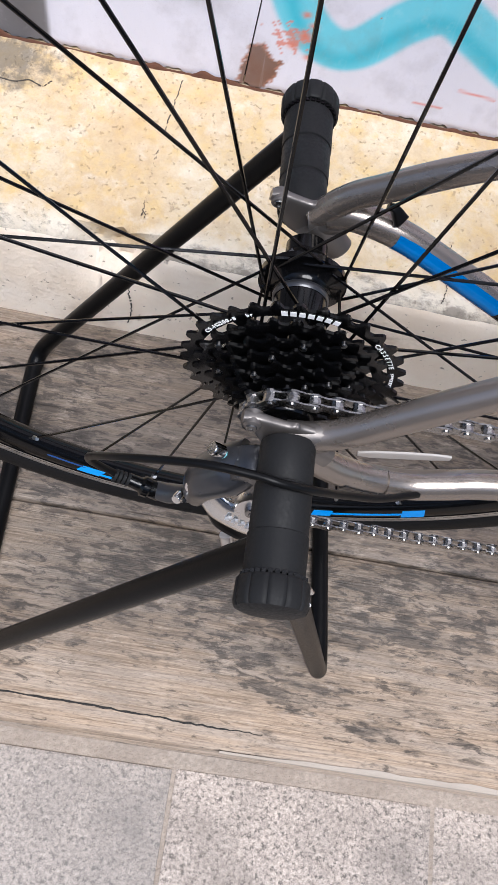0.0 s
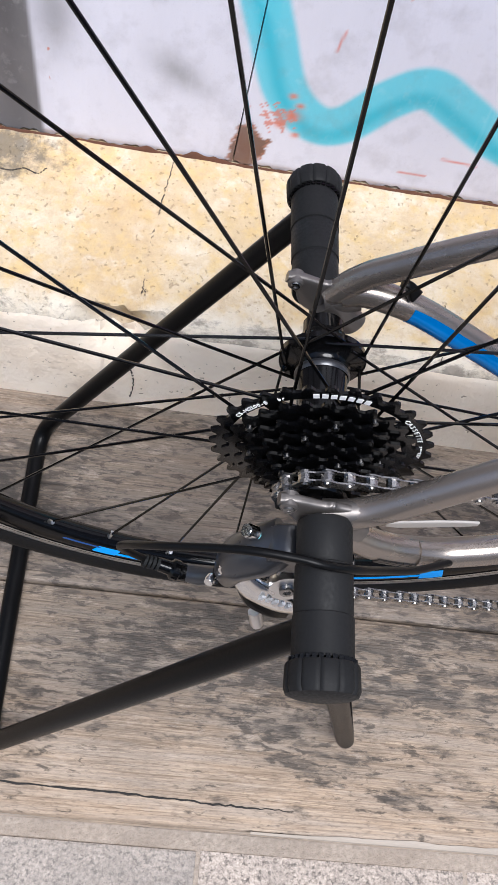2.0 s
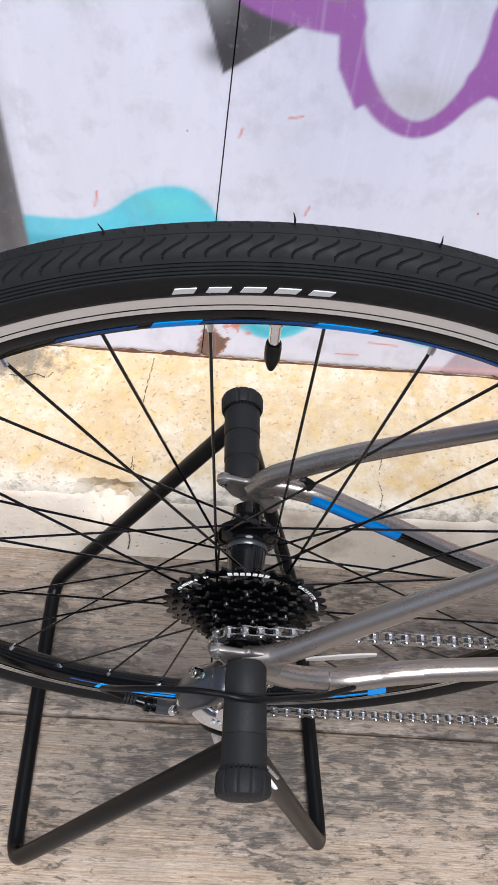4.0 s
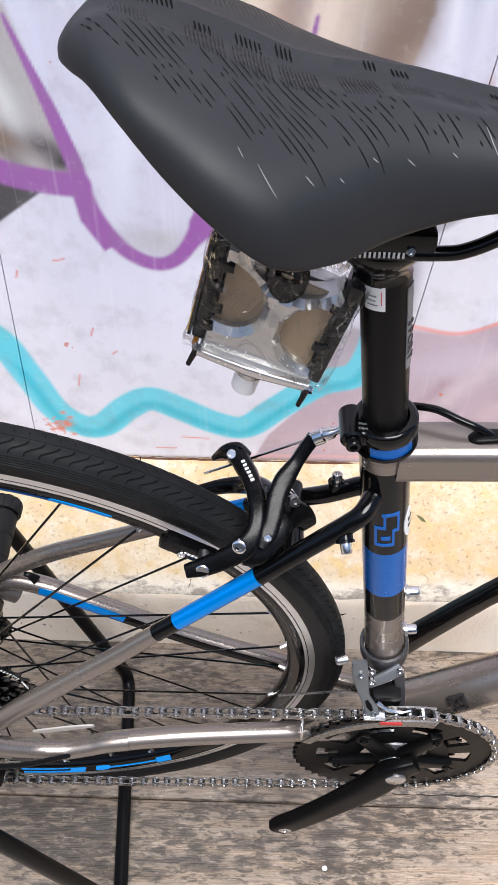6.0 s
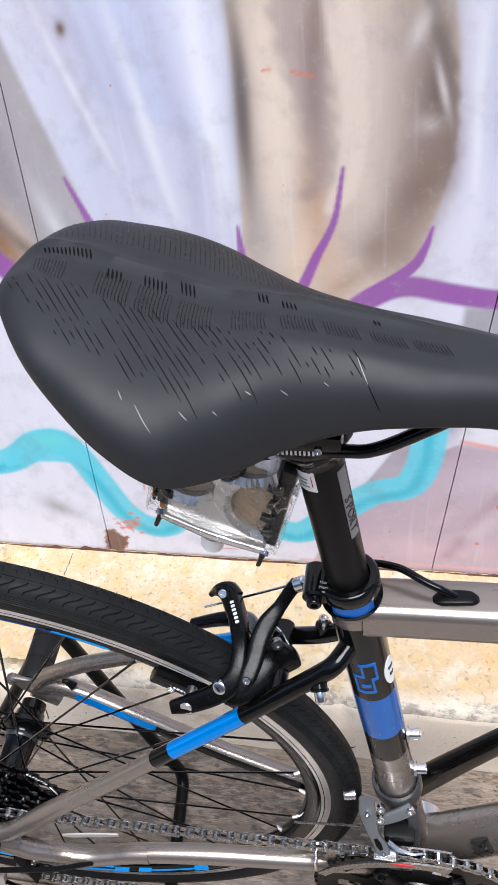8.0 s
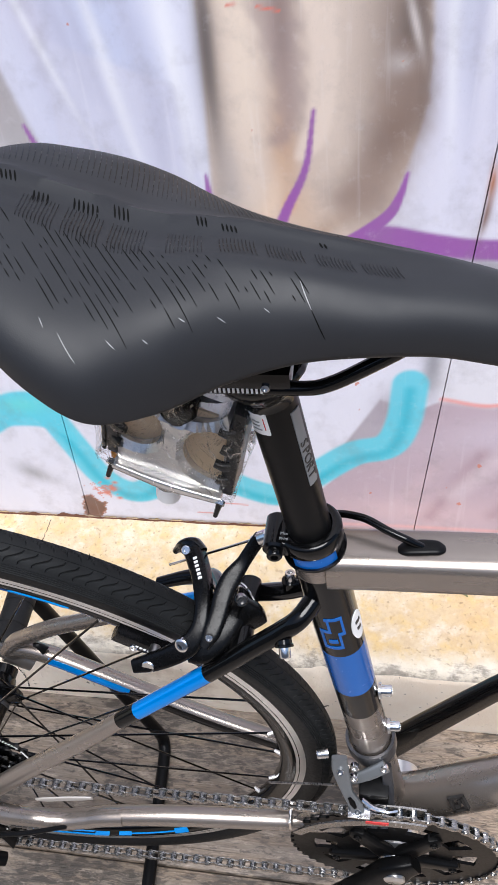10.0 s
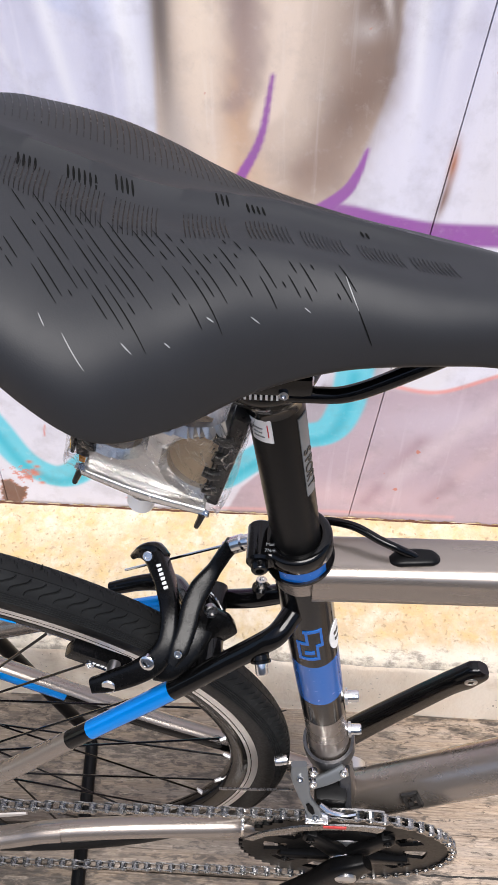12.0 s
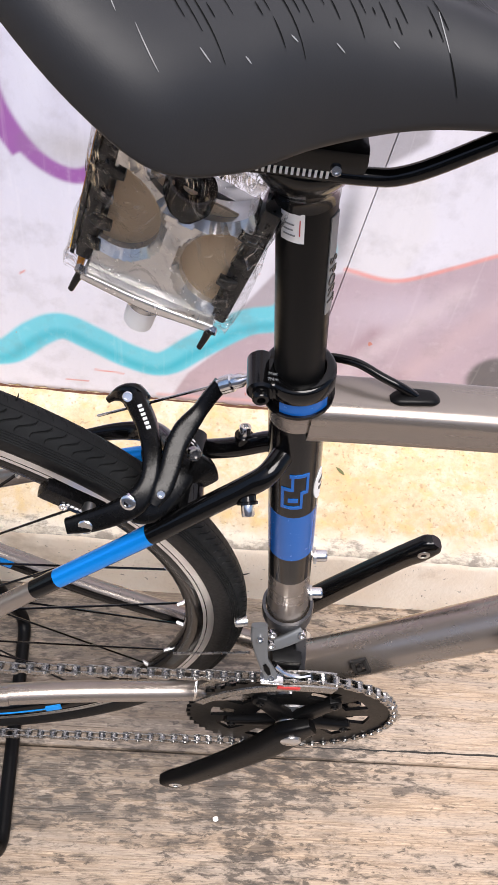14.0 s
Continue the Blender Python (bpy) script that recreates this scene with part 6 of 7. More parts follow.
for y, mat in ((-0.0525, M_STEEL), (-0.0395, M_STEEL)):
    bm = bmesh.new()
    outer, inner = [], []
    R = 50 * P / (2 * math.pi)
    for i in range(15):
        a = radians(78 + i * 5.2)
        outer.append(BB + Vector(((R + 0.014 - 0.004 * i / 14) * math.cos(a), y - BB.y, (R + 0.014 - 0.003 * i / 14) * math.sin(a))))
        inner.append(BB + Vector(((R + 0.001) * math.cos(a), y - BB.y, (R + 0.001) * math.sin(a))))
    v0 = [[bm.verts.new(p + Vector((0, e, 0))) for p in outer] for e in (-0.0008, 0.0008)]
    v1 = [[bm.verts.new(p + Vector((0, e, 0))) for p in inner] for e in (-0.0008, 0.0008)]
    for i in range(14):
        bm.faces.new((v0[0][i], v0[0][i + 1], v1[0][i + 1], v1[0][i]))
        bm.faces.new((v0[1][i], v1[1][i], v1[1][i + 1], v0[1][i + 1]))
        bm.faces.new((v0[0][i], v0[1][i], v0[1][i + 1], v0[0][i + 1]))
        bm.faces.new((v1[0][i], v1[0][i + 1], v1[1][i + 1], v1[1][i]))
    for i in (0, 14):
        bm.faces.new((v0[0][i], v1[0][i], v1[1][i], v0[1][i]))
    bmesh.ops.recalc_face_normals(bm, faces=bm.faces)
    cage = bpart("cage_plate", bm, mat, fd)
bpart("red_mark", box((0.392, -0.0540, 0.4060), (0.412, -0.0532, 0.4115), 0.0002), M_REDPRINT, fd)
bpart("cage_bridge", box((0.3760, -0.0535, 0.4140), (0.3960, -0.0390, 0.4165), 0.001), M_CHROME, fd)
bpart("cage_tail", box((0.3215, -0.0535, 0.3600), (0.3240, -0.0390, 0.3830), 0.0008), M_CHROME, fd)
bpart("cable_anchor", tube(spline([(0.388, -0.040, 0.4240), (0.398, -0.044, 0.4180), (0.410, -0.045, 0.4150), (0.420, -0.044, 0.4180)], 10), 0.0022, 8), M_CHROME, fd)
bpart("gear_wire", tube([(0.365, -0.030, 0.425), (0.30, -0.02, 0.385)], 0.0012, 6), M_STEEL, fd)

# ---- rear derailleur ----
rd = new("rear_derailleur")
rd.parent = bike
rd.location = Vector((-0.01, -0.08, 0.34)) - bike.location
bpy.context.view_layer.update()
rd["label"] = "grey and silver rear derailleur"


def rdlimb(pts, radii, flat, name, mat, upv=(0, 1, 0.2), sides=16):
    n = 22
    p = spline(pts, n)
    r = [float(np.interp(i / (n - 1), np.linspace(0, 1, len(radii)), radii)) for i in range(n)]
    return bpart(name, tube(p, r, sides, flat=flat, up=upv), mat, rd)


rdlimb([(-0.010, -0.0760, 0.3680), (-0.022, -0.0800, 0.3580), (-0.036, -0.0820, 0.3420), (-0.040, -0.0840, 0.3220)], [0.0150, 0.0170, 0.0150, 0.0110], 0.75, "body", M_GUNMETAL)
bpart("mount", lathe([(0, -0.012), (0.0130, -0.012), (0.0145, -0.009), (0.0145, 0.008), (0.012, 0.010), (0, 0.010)], (-0.008, -0.0790, 0.3660), "Y", 26), M_GUNMETAL, rd)
bpart("pivot_cap", lathe([(0, -0.005), (0.0110, -0.005), (0.0118, -0.003), (0.0118, 0.003), (0, 0.003)], (-0.002, -0.0920, 0.3320), (0.1, -1, 0.3), 24), M_ALU, rd)
bolt((-0.002, -0.0960, 0.3342), (0.1, -1, 0.3), 0.005, 0.002, M_STEEL, "pivot_bolt", rd)
plate = rdlimb([(-0.034, -0.0880, 0.3340), (-0.020, -0.0930, 0.3200), (0.0, -0.0960, 0.3090), (0.018, -0.0950, 0.3010)], [0.0070, 0.0115, 0.0115, 0.0100], 0.4, "silver_plate", M_CHROME, (1, 0, 0.3))
for k in range(5):  # maker's mark: plain bars
    bpart("printed_bar", box((-0.0014, -0.0030, -0.0008), (0.0012, 0.0024, 0.0010), 0, frame_matrix((-0.0155 + k * 0.0046, -0.0985 - 0.0003 * k, 0.3220 - k * 0.0022), (1, 0, -0.35), (0.3, 0, 1))), M_WHITE, plate, smooth=False)
rdlimb([(-0.030, -0.0840, 0.3140), (-0.020, -0.0870, 0.2920), (-0.004, -0.0880, 0.2740), (0.010, -0.0840, 0.2560)], [0.0080, 0.0095, 0.0085, 0.0070], 0.5, "cage", M_MATT)
bolt((-0.0090, -0.0900, 0.2430), (0.3, -0.5, -0.8), 0.0050, 0.0070, M_ALU, "limit_screw", rd, False)
bolt((-0.0320, -0.0755, 0.3740), (-0.75, -0.1, 0.65), 0.0046, 0.0042, M_CHROME, "b_screw", rd, False)
bpart("b_screw_thread", tube([(-0.030, -0.0755, 0.3720), (-0.018, -0.0755, 0.3600)], 0.0030, 10), M_TEAL, rd)
for p in ((-0.0430, -0.0880, 0.3400), (-0.0500, -0.0900, 0.3200)):
    bolt(p, (-0.4, -0.8, 0.4), 0.0034, 0.0030, M_CHROME, "link_screw", rd, False)
bpart("cable_arm", rdlimb([(-0.046, -0.0850, 0.3160), (-0.056, -0.0830, 0.3060), (-0.066, -0.0800, 0.3000)], [0.0060, 0.0070, 0.0062], 0.7, "anchor_arm", M_GUNMETAL).data and tube([(-0.066, -0.080, 0.3000), (-0.070, -0.0800, 0.3010)], 0.006, 12), M_SATIN, rd)
bpart("barrel", lathe([(0, -0.010), (0.0050, -0.010), (0.0062, -0.008), (0.0062, -0.001), (0.0072, 0.0), (0.0072, 0.004), (0.0050, 0.006), (0.0044, 0.016), (0, 0.016)], (-0.0710, -0.0800, 0.3010), (-0.92, 0.12, 0.30), 18), M_BLACK, rd)
for k in range(4):
    bpart("boot_ring", lathe([(0.0030, -0.0010), (0.0046, -0.0010), (0.0046, 0.0010), (0.0030, 0.0010)], (-0.0850 - k * 0.0028, -0.0785, 0.3060 + k * 0.0012), (-0.92, 0.12, 0.30), 12, True), M_RUBBER, rd)
bpart("gear_cable", tube(spline([(-0.0860, -0.0785, 0.3065), (-0.0980, -0.0780, 0.3160), (-0.1085, -0.0800, 0.3330), (-0.1050, -0.0860, 0.3560), (-0.0850, -0.0950, 0.3850), (-0.0420, -0.1030, 0.4150), (-0.0120, -0.1070, 0.4225), (0.0030, -0.1090, 0.4225), (0.0220, -0.1060, 0.4130), (0.0460, -0.0960, 0.3900), (0.0710, -0.0860, 0.3700), (0.1000, -0.0700, 0.3480)], 72), 0.0025, 10), M_MATT, rd)
for c, r in ((Vector((0.008, -0.0554, 0.318)), 0.0200), (Vector((LOW.x, -0.0554, LOW.z)), 0.0200)):
    bpart("pulley", sprocket(11, r, 0, 0.0024, 0.004, c, 0.004, 5, 0.008, 0.014), M_MATT, rd)
bpart("cage_plate", tube([(0.008, -0.0625, 0.325), (0.009, -0.0625, 0.285), (LOW.x, -0.0625, LOW.z - 0.006)], [0.009, 0.008, 0.009], 14, flat=0.14, up=(0, 1, 0)), M_MATT, rd)

# ---- saddle ----
SX = [0.191, 0.194, 0.200, 0.209, 0.223, 0.241, 0.262, 0.284, 0.306, 0.332, 0.360, 0.392, 0.420, 0.440, 0.452, 0.464, 0.472, 0.477, 0.479]
SW = [0.0080, 0.0150, 0.0245, 0.0370, 0.0534, 0.0661, 0.0763, 0.0783, 0.0642, 0.0440, 0.0338, 0.0295, 0.0240, 0.0214, 0.0195, 0.0166, 0.0128, 0.0080, 0.0040]
SZ = [0.9790, 0.9830, 0.9880, 0.9922, 0.9913, 0.9865, 0.9790, 0.9709, 0.9685, 0.9672, 0.9621, 0.9561, 0.9526, 0.9486, 0.9455, 0.9415, 0.9375, 0.9335, 0.9310]
SH = [0.0060, 0.0085, 0.0125, 0.0150, 0.0193, 0.0280, 0.0346, 0.0396, 0.0432, 0.0403, 0.0304, 0.0217, 0.0206, 0.0211, 0.0208, 0.0195, 0.0168, 0.0125, 0.0090]
SLOPES = [np.gradient(np.array(v), np.array(SX)) for v in (SW, SZ, SH)]
TWIST = Matrix.Translation((0.335, 0, 0)) @ Matrix.Rotation(radians(-3.8), 4, "Z") @ Matrix.Translation((-0.335, -0.0095, 0))


def eased(x, values, slopes):
    """A smooth curve through the saddle's stations."""
    i = int(np.clip(np.searchsorted(SX, x) - 1, 0, len(SX) - 2))
    h = SX[i + 1] - SX[i]
    f = (x - SX[i]) / h
    return (2 * f ** 3 - 3 * f ** 2 + 1) * values[i] + (f ** 3 - 2 * f ** 2 + f) * h * slopes[i] + (3 * f ** 2 - 2 * f ** 3) * values[i + 1] + (f ** 3 - f ** 2) * h * slopes[i + 1]


def saddle_at(x, s, lift=0.0):
    """A place on the saddle's skin: s from -1 (near edge) to 1 (far edge)."""
    w, zt, h = (float(eased(x, v, g)) for v, g in zip((SW, SZ, SH), SLOPES))
    h *= 0.78 if s > 0.5 else 1 - 0.44 * max(0, s)
    phi = s * radians(112)
    c, n = math.cos(phi), math.sin(phi)
    y = (w + lift) * math.copysign(abs(n) ** 0.86, n)
    z = zt - h + (h + lift) * math.copysign(abs(c) ** 0.72, c) if c > 0 else zt - h - 0.012 * min(1, max(0.12, (x - 0.195) / 0.075)) * abs(c)
    fade = min(1, max(0, (x - 0.195) / 0.02)) * min(1, max(0, (0.425 - x) / 0.05))
    ridge = 1.4 * math.exp(-((y - 0.012) / 0.0036) ** 2) + math.exp(-((y + 0.016) / 0.006) ** 2) * 0.6
    z += (0.0016 * ridge - 0.0016 * math.exp(-(y / 0.008) ** 2)) * fade
    return TWIST @ Vector((x, y, z))


bm = bmesh.new()
NS = 65
xs = np.concatenate([[0.1911, 0.1916, 0.1925, 0.194, 0.196, 0.1985, 0.2015, 0.2045, 0.2075], np.linspace(0.211, 0.436, 70), [0.440, 0.444, 0.448, 0.452, 0.456, 0.460, 0.464, 0.467, 0.470, 0.472, 0.474, 0.4755, 0.477, 0.478, 0.479]])
rows = [[bm.verts.new(saddle_at(x, -1 + 2 * k / (NS - 1))) for k in range(NS)] for x in xs]
for a, b in zip(rows, rows[1:]):
    for k in range(NS - 1):
        bm.faces.new((a[k], a[k + 1], b[k + 1], b[k]))
    bm.faces.new((a[0], b[0], b[-1], a[-1]))
bm.faces.new(rows[0][::-1])
bm.faces.new(rows[-1])
bmesh.ops.recalc_face_normals(bm, faces=bm.faces)
saddle = bpart("saddle", bm, M_SADDLE, None, "black padded sports saddle with slashed embossing")


def dash(x0, s0, x1, s1, wide, bm, lift=0.0003):
    """A thin stroke on the saddle from one place to another, tapering to its ends."""
    rows = []
    n = 6
    w0 = float(eased((x0 + x1) / 2, SW, SLOPES[0])) * 1.9
    dx, ds = x1 - x0, s1 - s0
    ln = math.hypot(dx, ds * w0)
    for i in range(n + 1):
        x, s = x0 + dx * i / n, s0 + ds * i / n
        t = wide * (0.45 + 0.55 * math.sin(math.pi * i / n))
        ox, os_ = t * ds * w0 / ln / 2, -t * dx / ln / 2 / w0
        rows.append([bm.verts.new(saddle_at(x + ox, s + os_, lift)), bm.verts.new(saddle_at(x - ox, s - os_, lift))])
    for a, b in zip(rows, rows[1:]):
        bm.faces.new((a[0], b[0], b[1], a[1]))


def skin_s(x, y):
    """The share across the saddle at which its near skin lies y from the middle."""
    w = float(eased(x, SW, SLOPES[0]))
    return -math.degrees(math.asin(min(1.0, (abs(y) / w) ** (1 / 0.86)))) / 112


def plan_dash(x0, y0, x1, y1, wide, bm, lift=0.0003, n=8):
    """A thin stroke that runs straight as seen from above, on the near side."""
    rows = []
    for i in range(n + 1):
        x, y = x0 + (x1 - x0) * i / n, y0 + (y1 - y0) * i / n
        t = wide * (0.45 + 0.55 * math.sin(math.pi * i / n)) * 0.72
        rows.append([bm.verts.new(saddle_at(x + e, skin_s(x + e, y), lift)) for e in (-t, t)])
    for a, b in zip(rows, rows[1:]):
        bm.faces.new((a[0], b[0], b[1], a[1]))


dark, pale, hatch = bmesh.new(), bmesh.new(), bmesh.new()
rng = random.Random(5)
for k in range(46):  # long broken slashes on the near side, all one way
    x0 = 0.1900 + k * 0.0040
    y, ending = 0.0150 + 0.004 * rng.random(), 0.004 * rng.uniform(-1, 1)
    while True:
        x = x0 + 0.95 * (y - 0.015)
        low = float(np.interp(x, (0.205, 0.225, 0.250, 0.280, 0.300, 0.330, 0.365), (0.024, 0.040, 0.054, 0.060, 0.052, 0.036, 0.020))) + ending
        ln = rng.choice((0.0016, 0.003, 0.006, 0.010, 0.016)) if x < 0.31 else rng.choice((0.0014, 0.003, 0.005, 0.007))
        if y + ln > min(low, 0.95 * float(eased(x, SW, SLOPES[0]))) or x > 0.365:
            break
        x1, y1 = x + 0.95 * ln, y + ln
        if x > 0.203 and rng.random() < 0.85:
            plan_dash(x, y, x1, y1, 0.00040, dark)
        y = y1 + rng.choice((0.0012, 0.002, 0.0035))
# pale strokes paint in the light that some grooves catch
dash(0.3610, -0.270, 0.3665, -0.480, 0.0004, pale)
dash(0.3665, -0.480, 0.3722, -0.710, 0.0005, dark)
for x, s, ln in ((0.2680, -0.425, 0.03), (0.2755, -0.450, 0.10), (0.2925, -0.455, 0.045), (0.3050, -0.485, 0.025), (0.3170, -0.430, 0.03), (0.3308, -0.485, 0.04), (0.3482, -0.465, 0.03)):
    dash(x, s, x + 0.075 * ln, s - ln, 0.00042, pale)
for x in (0.2115, 0.2410, 0.2595, 0.2780, 0.3020, 0.3240, 0.3435, 0.3640, 0.3830):  # hatched patches along the crown
    for j in range(10):
        dash(x + j * 0.0016, 0.005, x + j * 0.0016 + 0.004, -0.105, 0.00045, hatch)
for x, s, count in ((0.2130, 0.052, 12), (0.2440, 0.008, 4), (0.2600, 0.020, 6), (0.2760, 0.035, 4), (0.3120, 0.060, 3), (0.3235, 0.052, 4), (0.3650, 0.076, 2)):
    for j in range(count):
        dash(x + j * 0.0019, s + 0.014, x + j * 0.0019 + 0.0016, s - 0.016, 0.0009, dark)
for k in range(78):  # close hatching on the far side
    x = 0.196 + k * 0.0024
    top = float(np.interp(x, (0.20, 0.26, 0.34, 0.39), (0.55, 0.50, 0.42, 0.30)))
    dash(x, top, x + 0.011, 0.17, 0.0004, hatch)
for name, strokes, mat in (("embossing", dark, M_GROOVE), ("scuffing", pale, M_PRINTGLINT), ("hatching", hatch, M_HATCH)):
    tagged(bpart(name, strokes, mat, saddle, smooth=False), kind="stuff")
for s in (-1, 1):
    way = [(0.258, s * 0.024, 0.945), (0.262, s * 0.024, 0.912), (0.275, s * 0.0225, 0.8970), (0.314, s * 0.0220, 0.8955), (0.352, s * 0.0220, 0.8955), (0.368, s * 0.0215, 0.9005), (0.390, s * 0.0190, 0.9160), (0.418, s * 0.0130, 0.9360)]
    rail = bpart("saddle_rail", tube(spline([(p[0], p[1] + float(np.interp(p[0], (0.23, 0.27, 0.35, 0.42), (-0.003, 0, 0, -0.0145))), p[2]) for p in way], 40), 0.0036, 14), M_BLACK, saddle)
    for k in range(16):
        if s < 0:
            bpart("scale_tick", box((0.304 + k * 0.0022, -0.0262, 0.8950), (0.3050 + k * 0.0022, -0.0252, 0.8985), 0), M_WHITE, rail, smooth=False)
head = bpart("seatpost_head", tube(spline([(0.3360, 0.003, 0.868), (0.3340, 0.002, 0.878), (0.3325, 0.001, 0.886), (0.3320, 0.001, 0.893)], 12), [0.0145, 0.0145, 0.015, 0.016, 0.0175, 0.019, 0.0205, 0.022, 0.0235, 0.0245, 0.0245, 0.023], 24), M_BLACK, post)
bpart("head_clamp", box((0.306, -0.0275, 0.8980), (0.352, 0.0275, 0.9080), 0.004), M_BLACK, head)
bolt((0.3400, -0.0272, 0.9000), (0, -1, 0.3), 0.0022, 0.002, M_CHROME, "clamp_bolt", head)
bolt((0.3450, 0.0, 0.9100), (0.5, 0, 1), 0.0045, 0.004, M_CHROME, "clamp_bolt", head)

# ---- wrapped pedals hung under the saddle ----
ped = thing("pedal_pair", (0.275, -0.004, 0.79), "pair of silver and black pedals wrapped in clear plastic film", "pedals")
PM = frame_matrix((0.2773, -0.0110, 0.8363), (0.0606, -0.0085, -0.0213), (0.023, -0.009, 0.080)) @ Matrix(((1, -0.09, 0, 0), (0, 1, 0, 0), (0, 0, 1, 0), (0, 0, 0, 1)))


def pedal_part(name, bm, mat, label="", parent=None, smooth=True):
    bmesh.ops.transform(bm, matrix=PM, verts=bm.verts)
    ob = part(name, bm, mat, parent or ped, label, smooth)
    if parent is None:
        ob.matrix_parent_inverse = ped.matrix_world.inverted()
    return ob


def plate_with_windows(w, h, z0, z1, holes, n=36):
    """A plate in the pedal's own plane with oval openings."""
    bm = bmesh.new()
    keep = {}
    for i in range(n):
        for j in range(n):
            u, v = -w + 2 * w * (i + 0.5) / n, -h + 2 * h * (j + 0.5) / n
            if all(((u - a) / r) ** 2 + ((v - b) / q) ** 2 > 1 for a, b, r, q in holes):
                keep[i, j] = 1
    vs = {}

    def vert(i, j, s):
        if (i, j, s) not in vs:
            u, v = -w + 2 * w * i / n, -h + 2 * h * j / n
            for a, b, r, q in holes:
                e = math.hypot((u - a) / r, (v - b) / q)
                if 0.8 < e < 1.13:
                    u, v = a + (u - a) / e, b + (v - b) / e
            vs[i, j, s] = bm.verts.new((u, v, z1 + 0.003 * math.cos(u / w * 1.3) * math.cos(v / h * 1.1) - (0.004 if any(((u - a) / r) ** 2 + ((v - b) / q) ** 2 < 1.03 for a, b, r, q in holes) else 0) if s else z0))
        return vs[i, j, s]

    for i, j in keep:
        bm.faces.new([vert(*c, 1) for c in ((i, j), (i + 1, j), (i + 1, j + 1), (i, j + 1))])
        bm.faces.new([vert(*c, 0) for c in ((i, j), (i, j + 1), (i + 1, j + 1), (i + 1, j))])
        for near, (p, q) in (((i - 1, j), ((i, j), (i, j + 1))), ((i + 1, j), ((i + 1, j), (i + 1, j + 1))), ((i, j - 1), ((i, j), (i + 1, j))), ((i, j + 1), ((i, j + 1), (i + 1, j + 1)))):
            if near not in keep:
                bm.faces.new((vert(*p, 0), vert(*q, 0), vert(*q, 1), vert(*p, 1)))
    bmesh.ops.recalc_face_normals(bm, faces=bm.faces)
    return bm


pedal_part("pedal_body", plate_with_windows(0.0315, 0.0350, -0.0250, -0.0085, ((-0.0260, 0.0030, 0.0200, 0.0215), (0.0265, -0.0040, 0.0195, 0.0225), (0.0030, 0.0400, 0.0270, 0.0200)), 44), M_PEDAL, "polished silver pedal body with rounded openings")
pedal_part("end_bar", blade([(-0.0330, -0.0385, -0.0085), (-0.0120, -0.0375, -0.0070), (0.0, -0.0370, -0.0065), (0.0120, -0.0360, -0.0070), (0.0335, -0.0345, -0.0085)], [0.0030, 0.0034, 0.0040, 0.0034, 0.0030], [0.0060], (0, 0, 1), power=0.5), M_PEDAL, "thick silver pedal end with cast lettering")
for k in range(8):  # cast lettering too worn to read
    u = -0.027 + k * 0.0030 + (0.0190 if k > 3 else 0)
    pedal_part("cast_bar", box((u, -0.0388 + 0.06 * (u + 0.03), -0.0040), (u + 0.0020, -0.0362 + 0.06 * (u + 0.03), -0.0022), 0.0003), M_ALU)
pedal_part("card", box((-0.0300, -0.0300, -0.0165), (0.0300, 0.0270, -0.0145), 0.0005), M_TAN, "tan backing seen through the openings")
for s in (-1, 1):
    cage = pedal_part("pedal_cage", blade([(s * 0.0355, -0.0330, -0.0215), (s * 0.0355, -0.0200, -0.0210), (s * 0.0360, 0.0150, -0.0210), (s * 0.0360, 0.0390, -0.0225)], [0.0042], [0.0120], (0, 0, 1), power=0.3), M_PEDALBLACK, "black toothed pedal cage")
    for k, v in enumerate((-0.0200, -0.0060, 0.0090, 0.0240)):
        pedal_part("tooth", blade([(s * 0.0350, v, -0.0100), (s * 0.0315, v, -0.0085), (s * (0.0265 if k % 2 else 0.0290), v + 0.0005, -0.0085)], [0.0034, 0.0030, 0.0024], [0.0022], (0, 0, 1), power=0.55, n=8, sides=12), M_PEDALBLACK, "", cage)
    pedal_part("pin", tube([(s * 0.0335, -0.0380, -0.0065), (s * 0.0342 - 0.001, -0.0440, -0.0045), (s * 0.0345 - 0.002, -0.0510, -0.0035)], [0.0024, 0.0018, 0.0015], 8), M_BLACK)
    pedal_part("pin_nut", lathe([(0, 0), (0.0030, 0), (0.0030, 0.003), (0, 0.003)], (s * 0.0340, -0.0345, -0.0050), (0, -0.4, 1), 6), M_CHROME)
pedal_part("reflector", box((-0.0380, -0.0440, -0.0200), (-0.0345, -0.0340, -0.0120), 0.0008), M_AMBER, "amber reflector")
side_plate = pedal_part("side_plate", box((-0.0418, -0.0330, -0.0390), (-0.0398, 0.0400, -0.0085), 0.0008), M_PEDALBLACK, "black side plate with yellow stripes")
# the front stripe is yellow low down and a dimmer amber above
for v0, v1, z0, mat in ((-0.0315, -0.0060, -0.0150, M_YELLOW), (-0.0055, 0.0360, -0.0150, M_AMBER), (-0.0040, 0.0200, -0.0380, M_YELLOW)):
    pedal_part("stripe", box((-0.0424, v0, z0), (-0.0417, v1, z0 + 0.0050)), mat, "", side_plate, False)
pedal_part("second_pedal", blade([(0.0, -0.0320, -0.0330), (0.0, 0.0, -0.0330), (0.0, 0.0220, -0.0330)], [0.0330], [0.0045], (0, 0, 1), power=0.4), M_PEDAL, "second pedal packed behind the first")
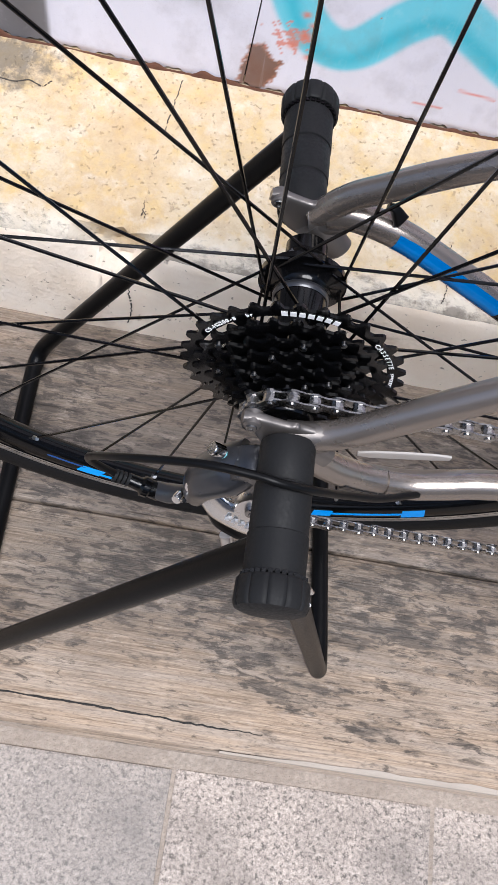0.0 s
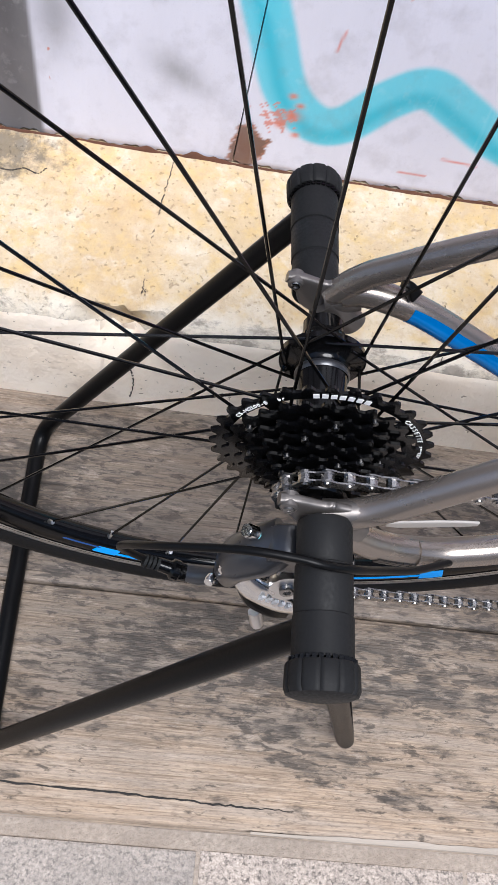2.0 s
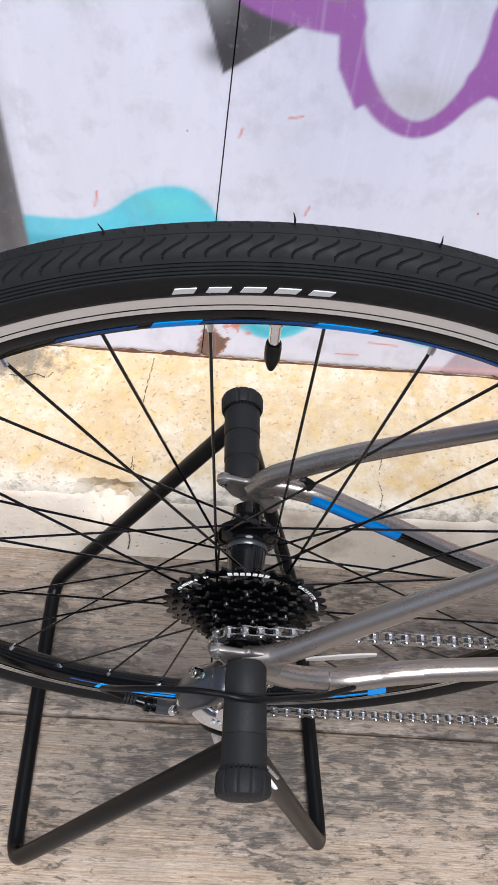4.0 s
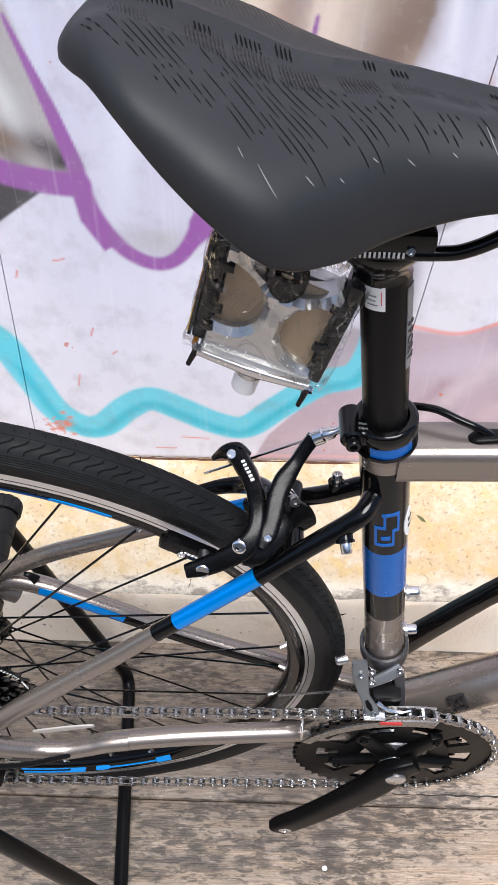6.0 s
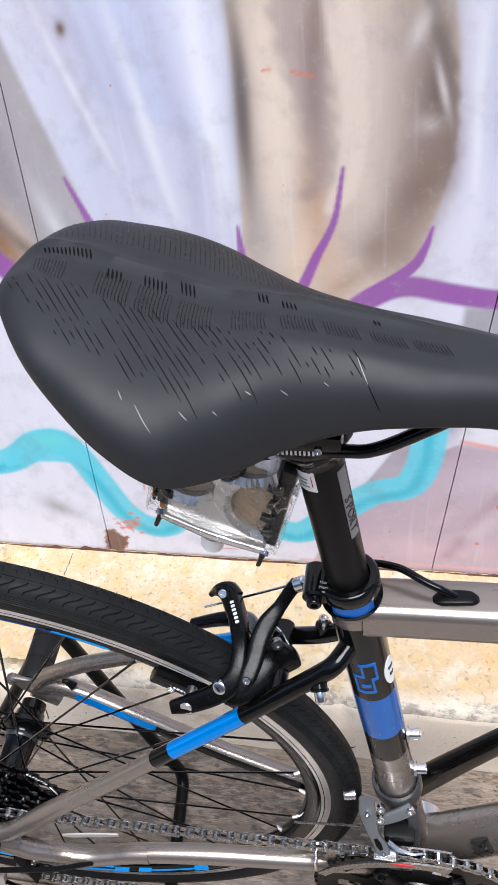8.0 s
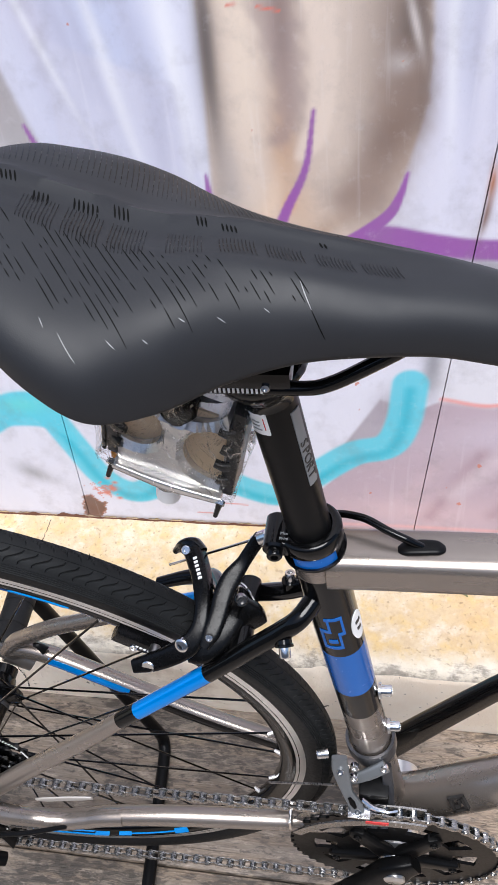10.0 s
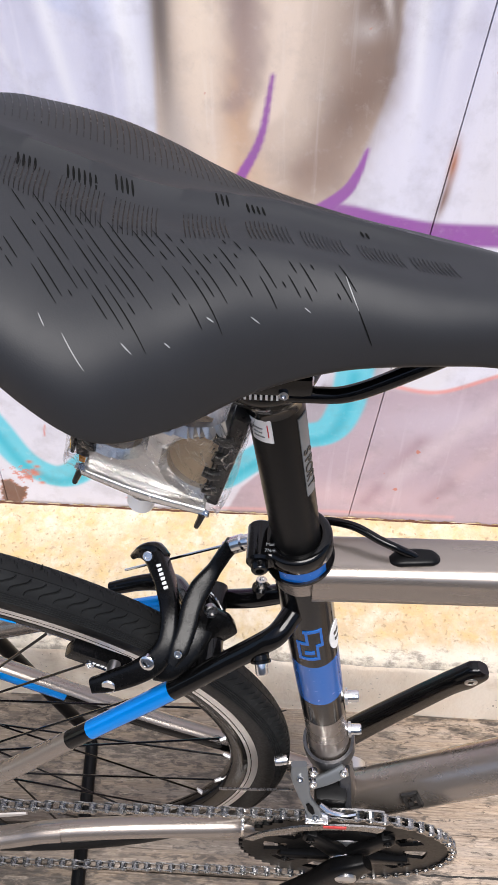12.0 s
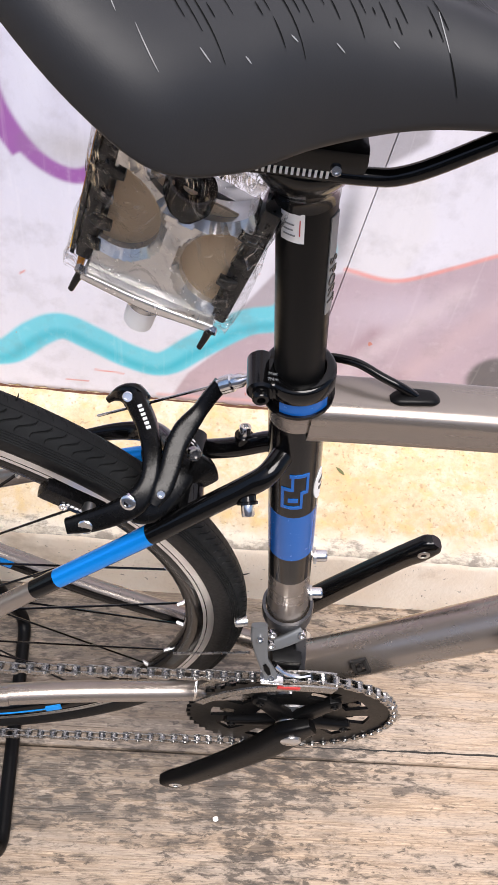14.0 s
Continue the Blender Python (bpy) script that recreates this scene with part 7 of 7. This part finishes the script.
pedal_part("spindle_boss", lathe([(0, 0), (0.0105, 0.0), (0.0092, 0.010), (0, 0.010)], (-0.0015, -0.0380, -0.0140), (0, -1, 0), 24), M_PEDAL)
pedal_part("spindle_cap", lathe([(0, 0.0), (0.0086, 0.0), (0.0088, 0.0025), (0.0080, 0.003), (0.0078, 0.016), (0.0060, 0.0175), (0, 0.0175)], (-0.0010, -0.0475, -0.0140), (0, -1, 0), 22), M_WHITE, "white plastic thread cap")
hole = pedal_part("dust_cap", lathe([(0, 0.004), (0.0030, 0.004), (0.0045, 0.006), (0.0070, 0.0055), (0.0080, 0.0035), (0.0095, 0.0075), (0.0112, 0.008), (0.0118, 0.006), (0.0118, -0.006), (0, -0.006)], (0.0005, 0.0225, -0.0175), (0, 1, 0.12), 32), M_BLACK, "round black bearing cap")
bm = box((-0.0425, -0.0365, -0.0410), (0.0415, 0.0520, -0.0010), 0.006)
bmesh.ops.subdivide_edges(bm, edges=bm.edges, cuts=7, use_grid_fill=True)
bmesh.ops.triangulate(bm, faces=bm.faces)
for v in bm.verts:
    v.co += Vector((noise.noise(v.co * 60), noise.noise(v.co * 60 + Vector((5, 0, 0))), noise.noise(v.co * 70 + Vector((0, 9, 0))))) * 0.0036
film = pedal_part("film", bm, M_FILM, "creased clear plastic film", smooth=False)
film.visible_shadow = False

# ---- stand ----
stand = thing("bicycle_stand", (0, 0, 0), "black tubular steel stand gripping the rear axle", "stand")
NEAR_END, FAR_END = Vector((0.0075, -0.134, 0.4000)), Vector((-0.0075, 0.160, 0.4060))


def bent(points, r_bend, n=7):
    """A path whose corners are rounded."""
    p = [Vector(q) for q in points]
    out = [p[0]]
    for a, b, c in zip(p, p[1:], p[2:]):
        u, w = (a - b).normalized(), (c - b).normalized()
        for i in range(n):
            f = i / (n - 1)
            s, e = b + u * r_bend, b + w * r_bend
            out.append((1 - f) ** 2 * s + 2 * f * (1 - f) * b + f * f * e)
    return out + [p[-1]]


part("leg_frame", tube(bent([NEAR_END, (-0.224, -0.170, 0.0090), (-0.240, 0.165, 0.0090), FAR_END], 0.030), 0.0088, 18), M_STAND, stand, "bent rear leg frame")
part("leg_frame", tube(bent([NEAR_END, (0.118, -0.138, 0.0090), (0.092, 0.158, 0.0090), FAR_END], 0.026), 0.0088, 18), M_STAND, stand, "bent front leg frame")
for a, b, near in ((Vector((0.0065, -0.0765, 0.402)), NEAR_END, True), (Vector((-0.0045, 0.0850, 0.405)), FAR_END, False)):
    way = (b - a).normalized()
    end = 0.0765 if near else 0.082
    grip = part("grip", lathe([(0, 0), (0.0152, 0.0), (0.0158, 0.002), (0.0158, 0.024), (0.0155, 0.0245), (0.0155, 0.026), (0.0162, 0.0265), (0.0164, 0.052), (0.0160, 0.0525), (0.0160, 0.0535), (0.0168, 0.054), (0.0168, end), (0, end)], a, way, 36), M_GRIP, stand, "stepped black rubber axle sleeve")
    bm = bmesh.new()
    rings = []
    for h, r0 in ((end + 0.0015, 0.0188), (end + 0.003, 0.0198), (end + 0.0145, 0.0202), (end + 0.0175, 0.0190), (end + 0.019, 0.0150), (end + 0.0195, 0.0)):
        u = way.orthogonal().normalized()
        w = way.cross(u)
        rings.append([bm.verts.new(a + way * h + (u * math.cos(2 * math.pi * k / 96) + w * math.sin(2 * math.pi * k / 96)) * r0 * (0.955 if k % 8 == 0 and r0 > 0.015 else 1)) for k in range(96)] if r0 else [bm.verts.new(a + way * h)])
    for p, q in zip(rings, rings[1:]):
        for k in range(96):
            bm.faces.new((p[k], p[(k + 1) % 96], q[(k + 1) % 96], q[k]) if len(q) > 1 else (p[k], p[(k + 1) % 96], q[0]))
    bm.faces.new(rings[0][::-1])
    bmesh.ops.recalc_face_normals(bm, faces=bm.faces)
    part("knob", bm, M_GRIP, grip, "ribbed black end knob")
    bm = bmesh.new()
    for k in range(30):
        an = 2 * math.pi * k / 30
        u = way.orthogonal().normalized()
        w = way.cross(u)
        c = a + way * (end + 0.0004) + (u * math.cos(an) + w * math.sin(an)) * 0.0168
        add_box(bm, (-0.0012, -0.0012, -0.0012), (0.0012, 0.0012, 0.0012), 0, Matrix.Translation(c))
    tagged(part("serration", bm, M_BLACK, grip), kind="stuff")
part("safety_pin", tube([(0.020, -0.140, 0.383), (0.036, -0.148, 0.362)], 0.0016, 8), M_CHROME, stand)
part("pin_tag", tube([(0.026, -0.150, 0.374), (0.034, -0.155, 0.362)], [0.0035, 0.0028], 10, flat=0.5), M_WHITE, stand)
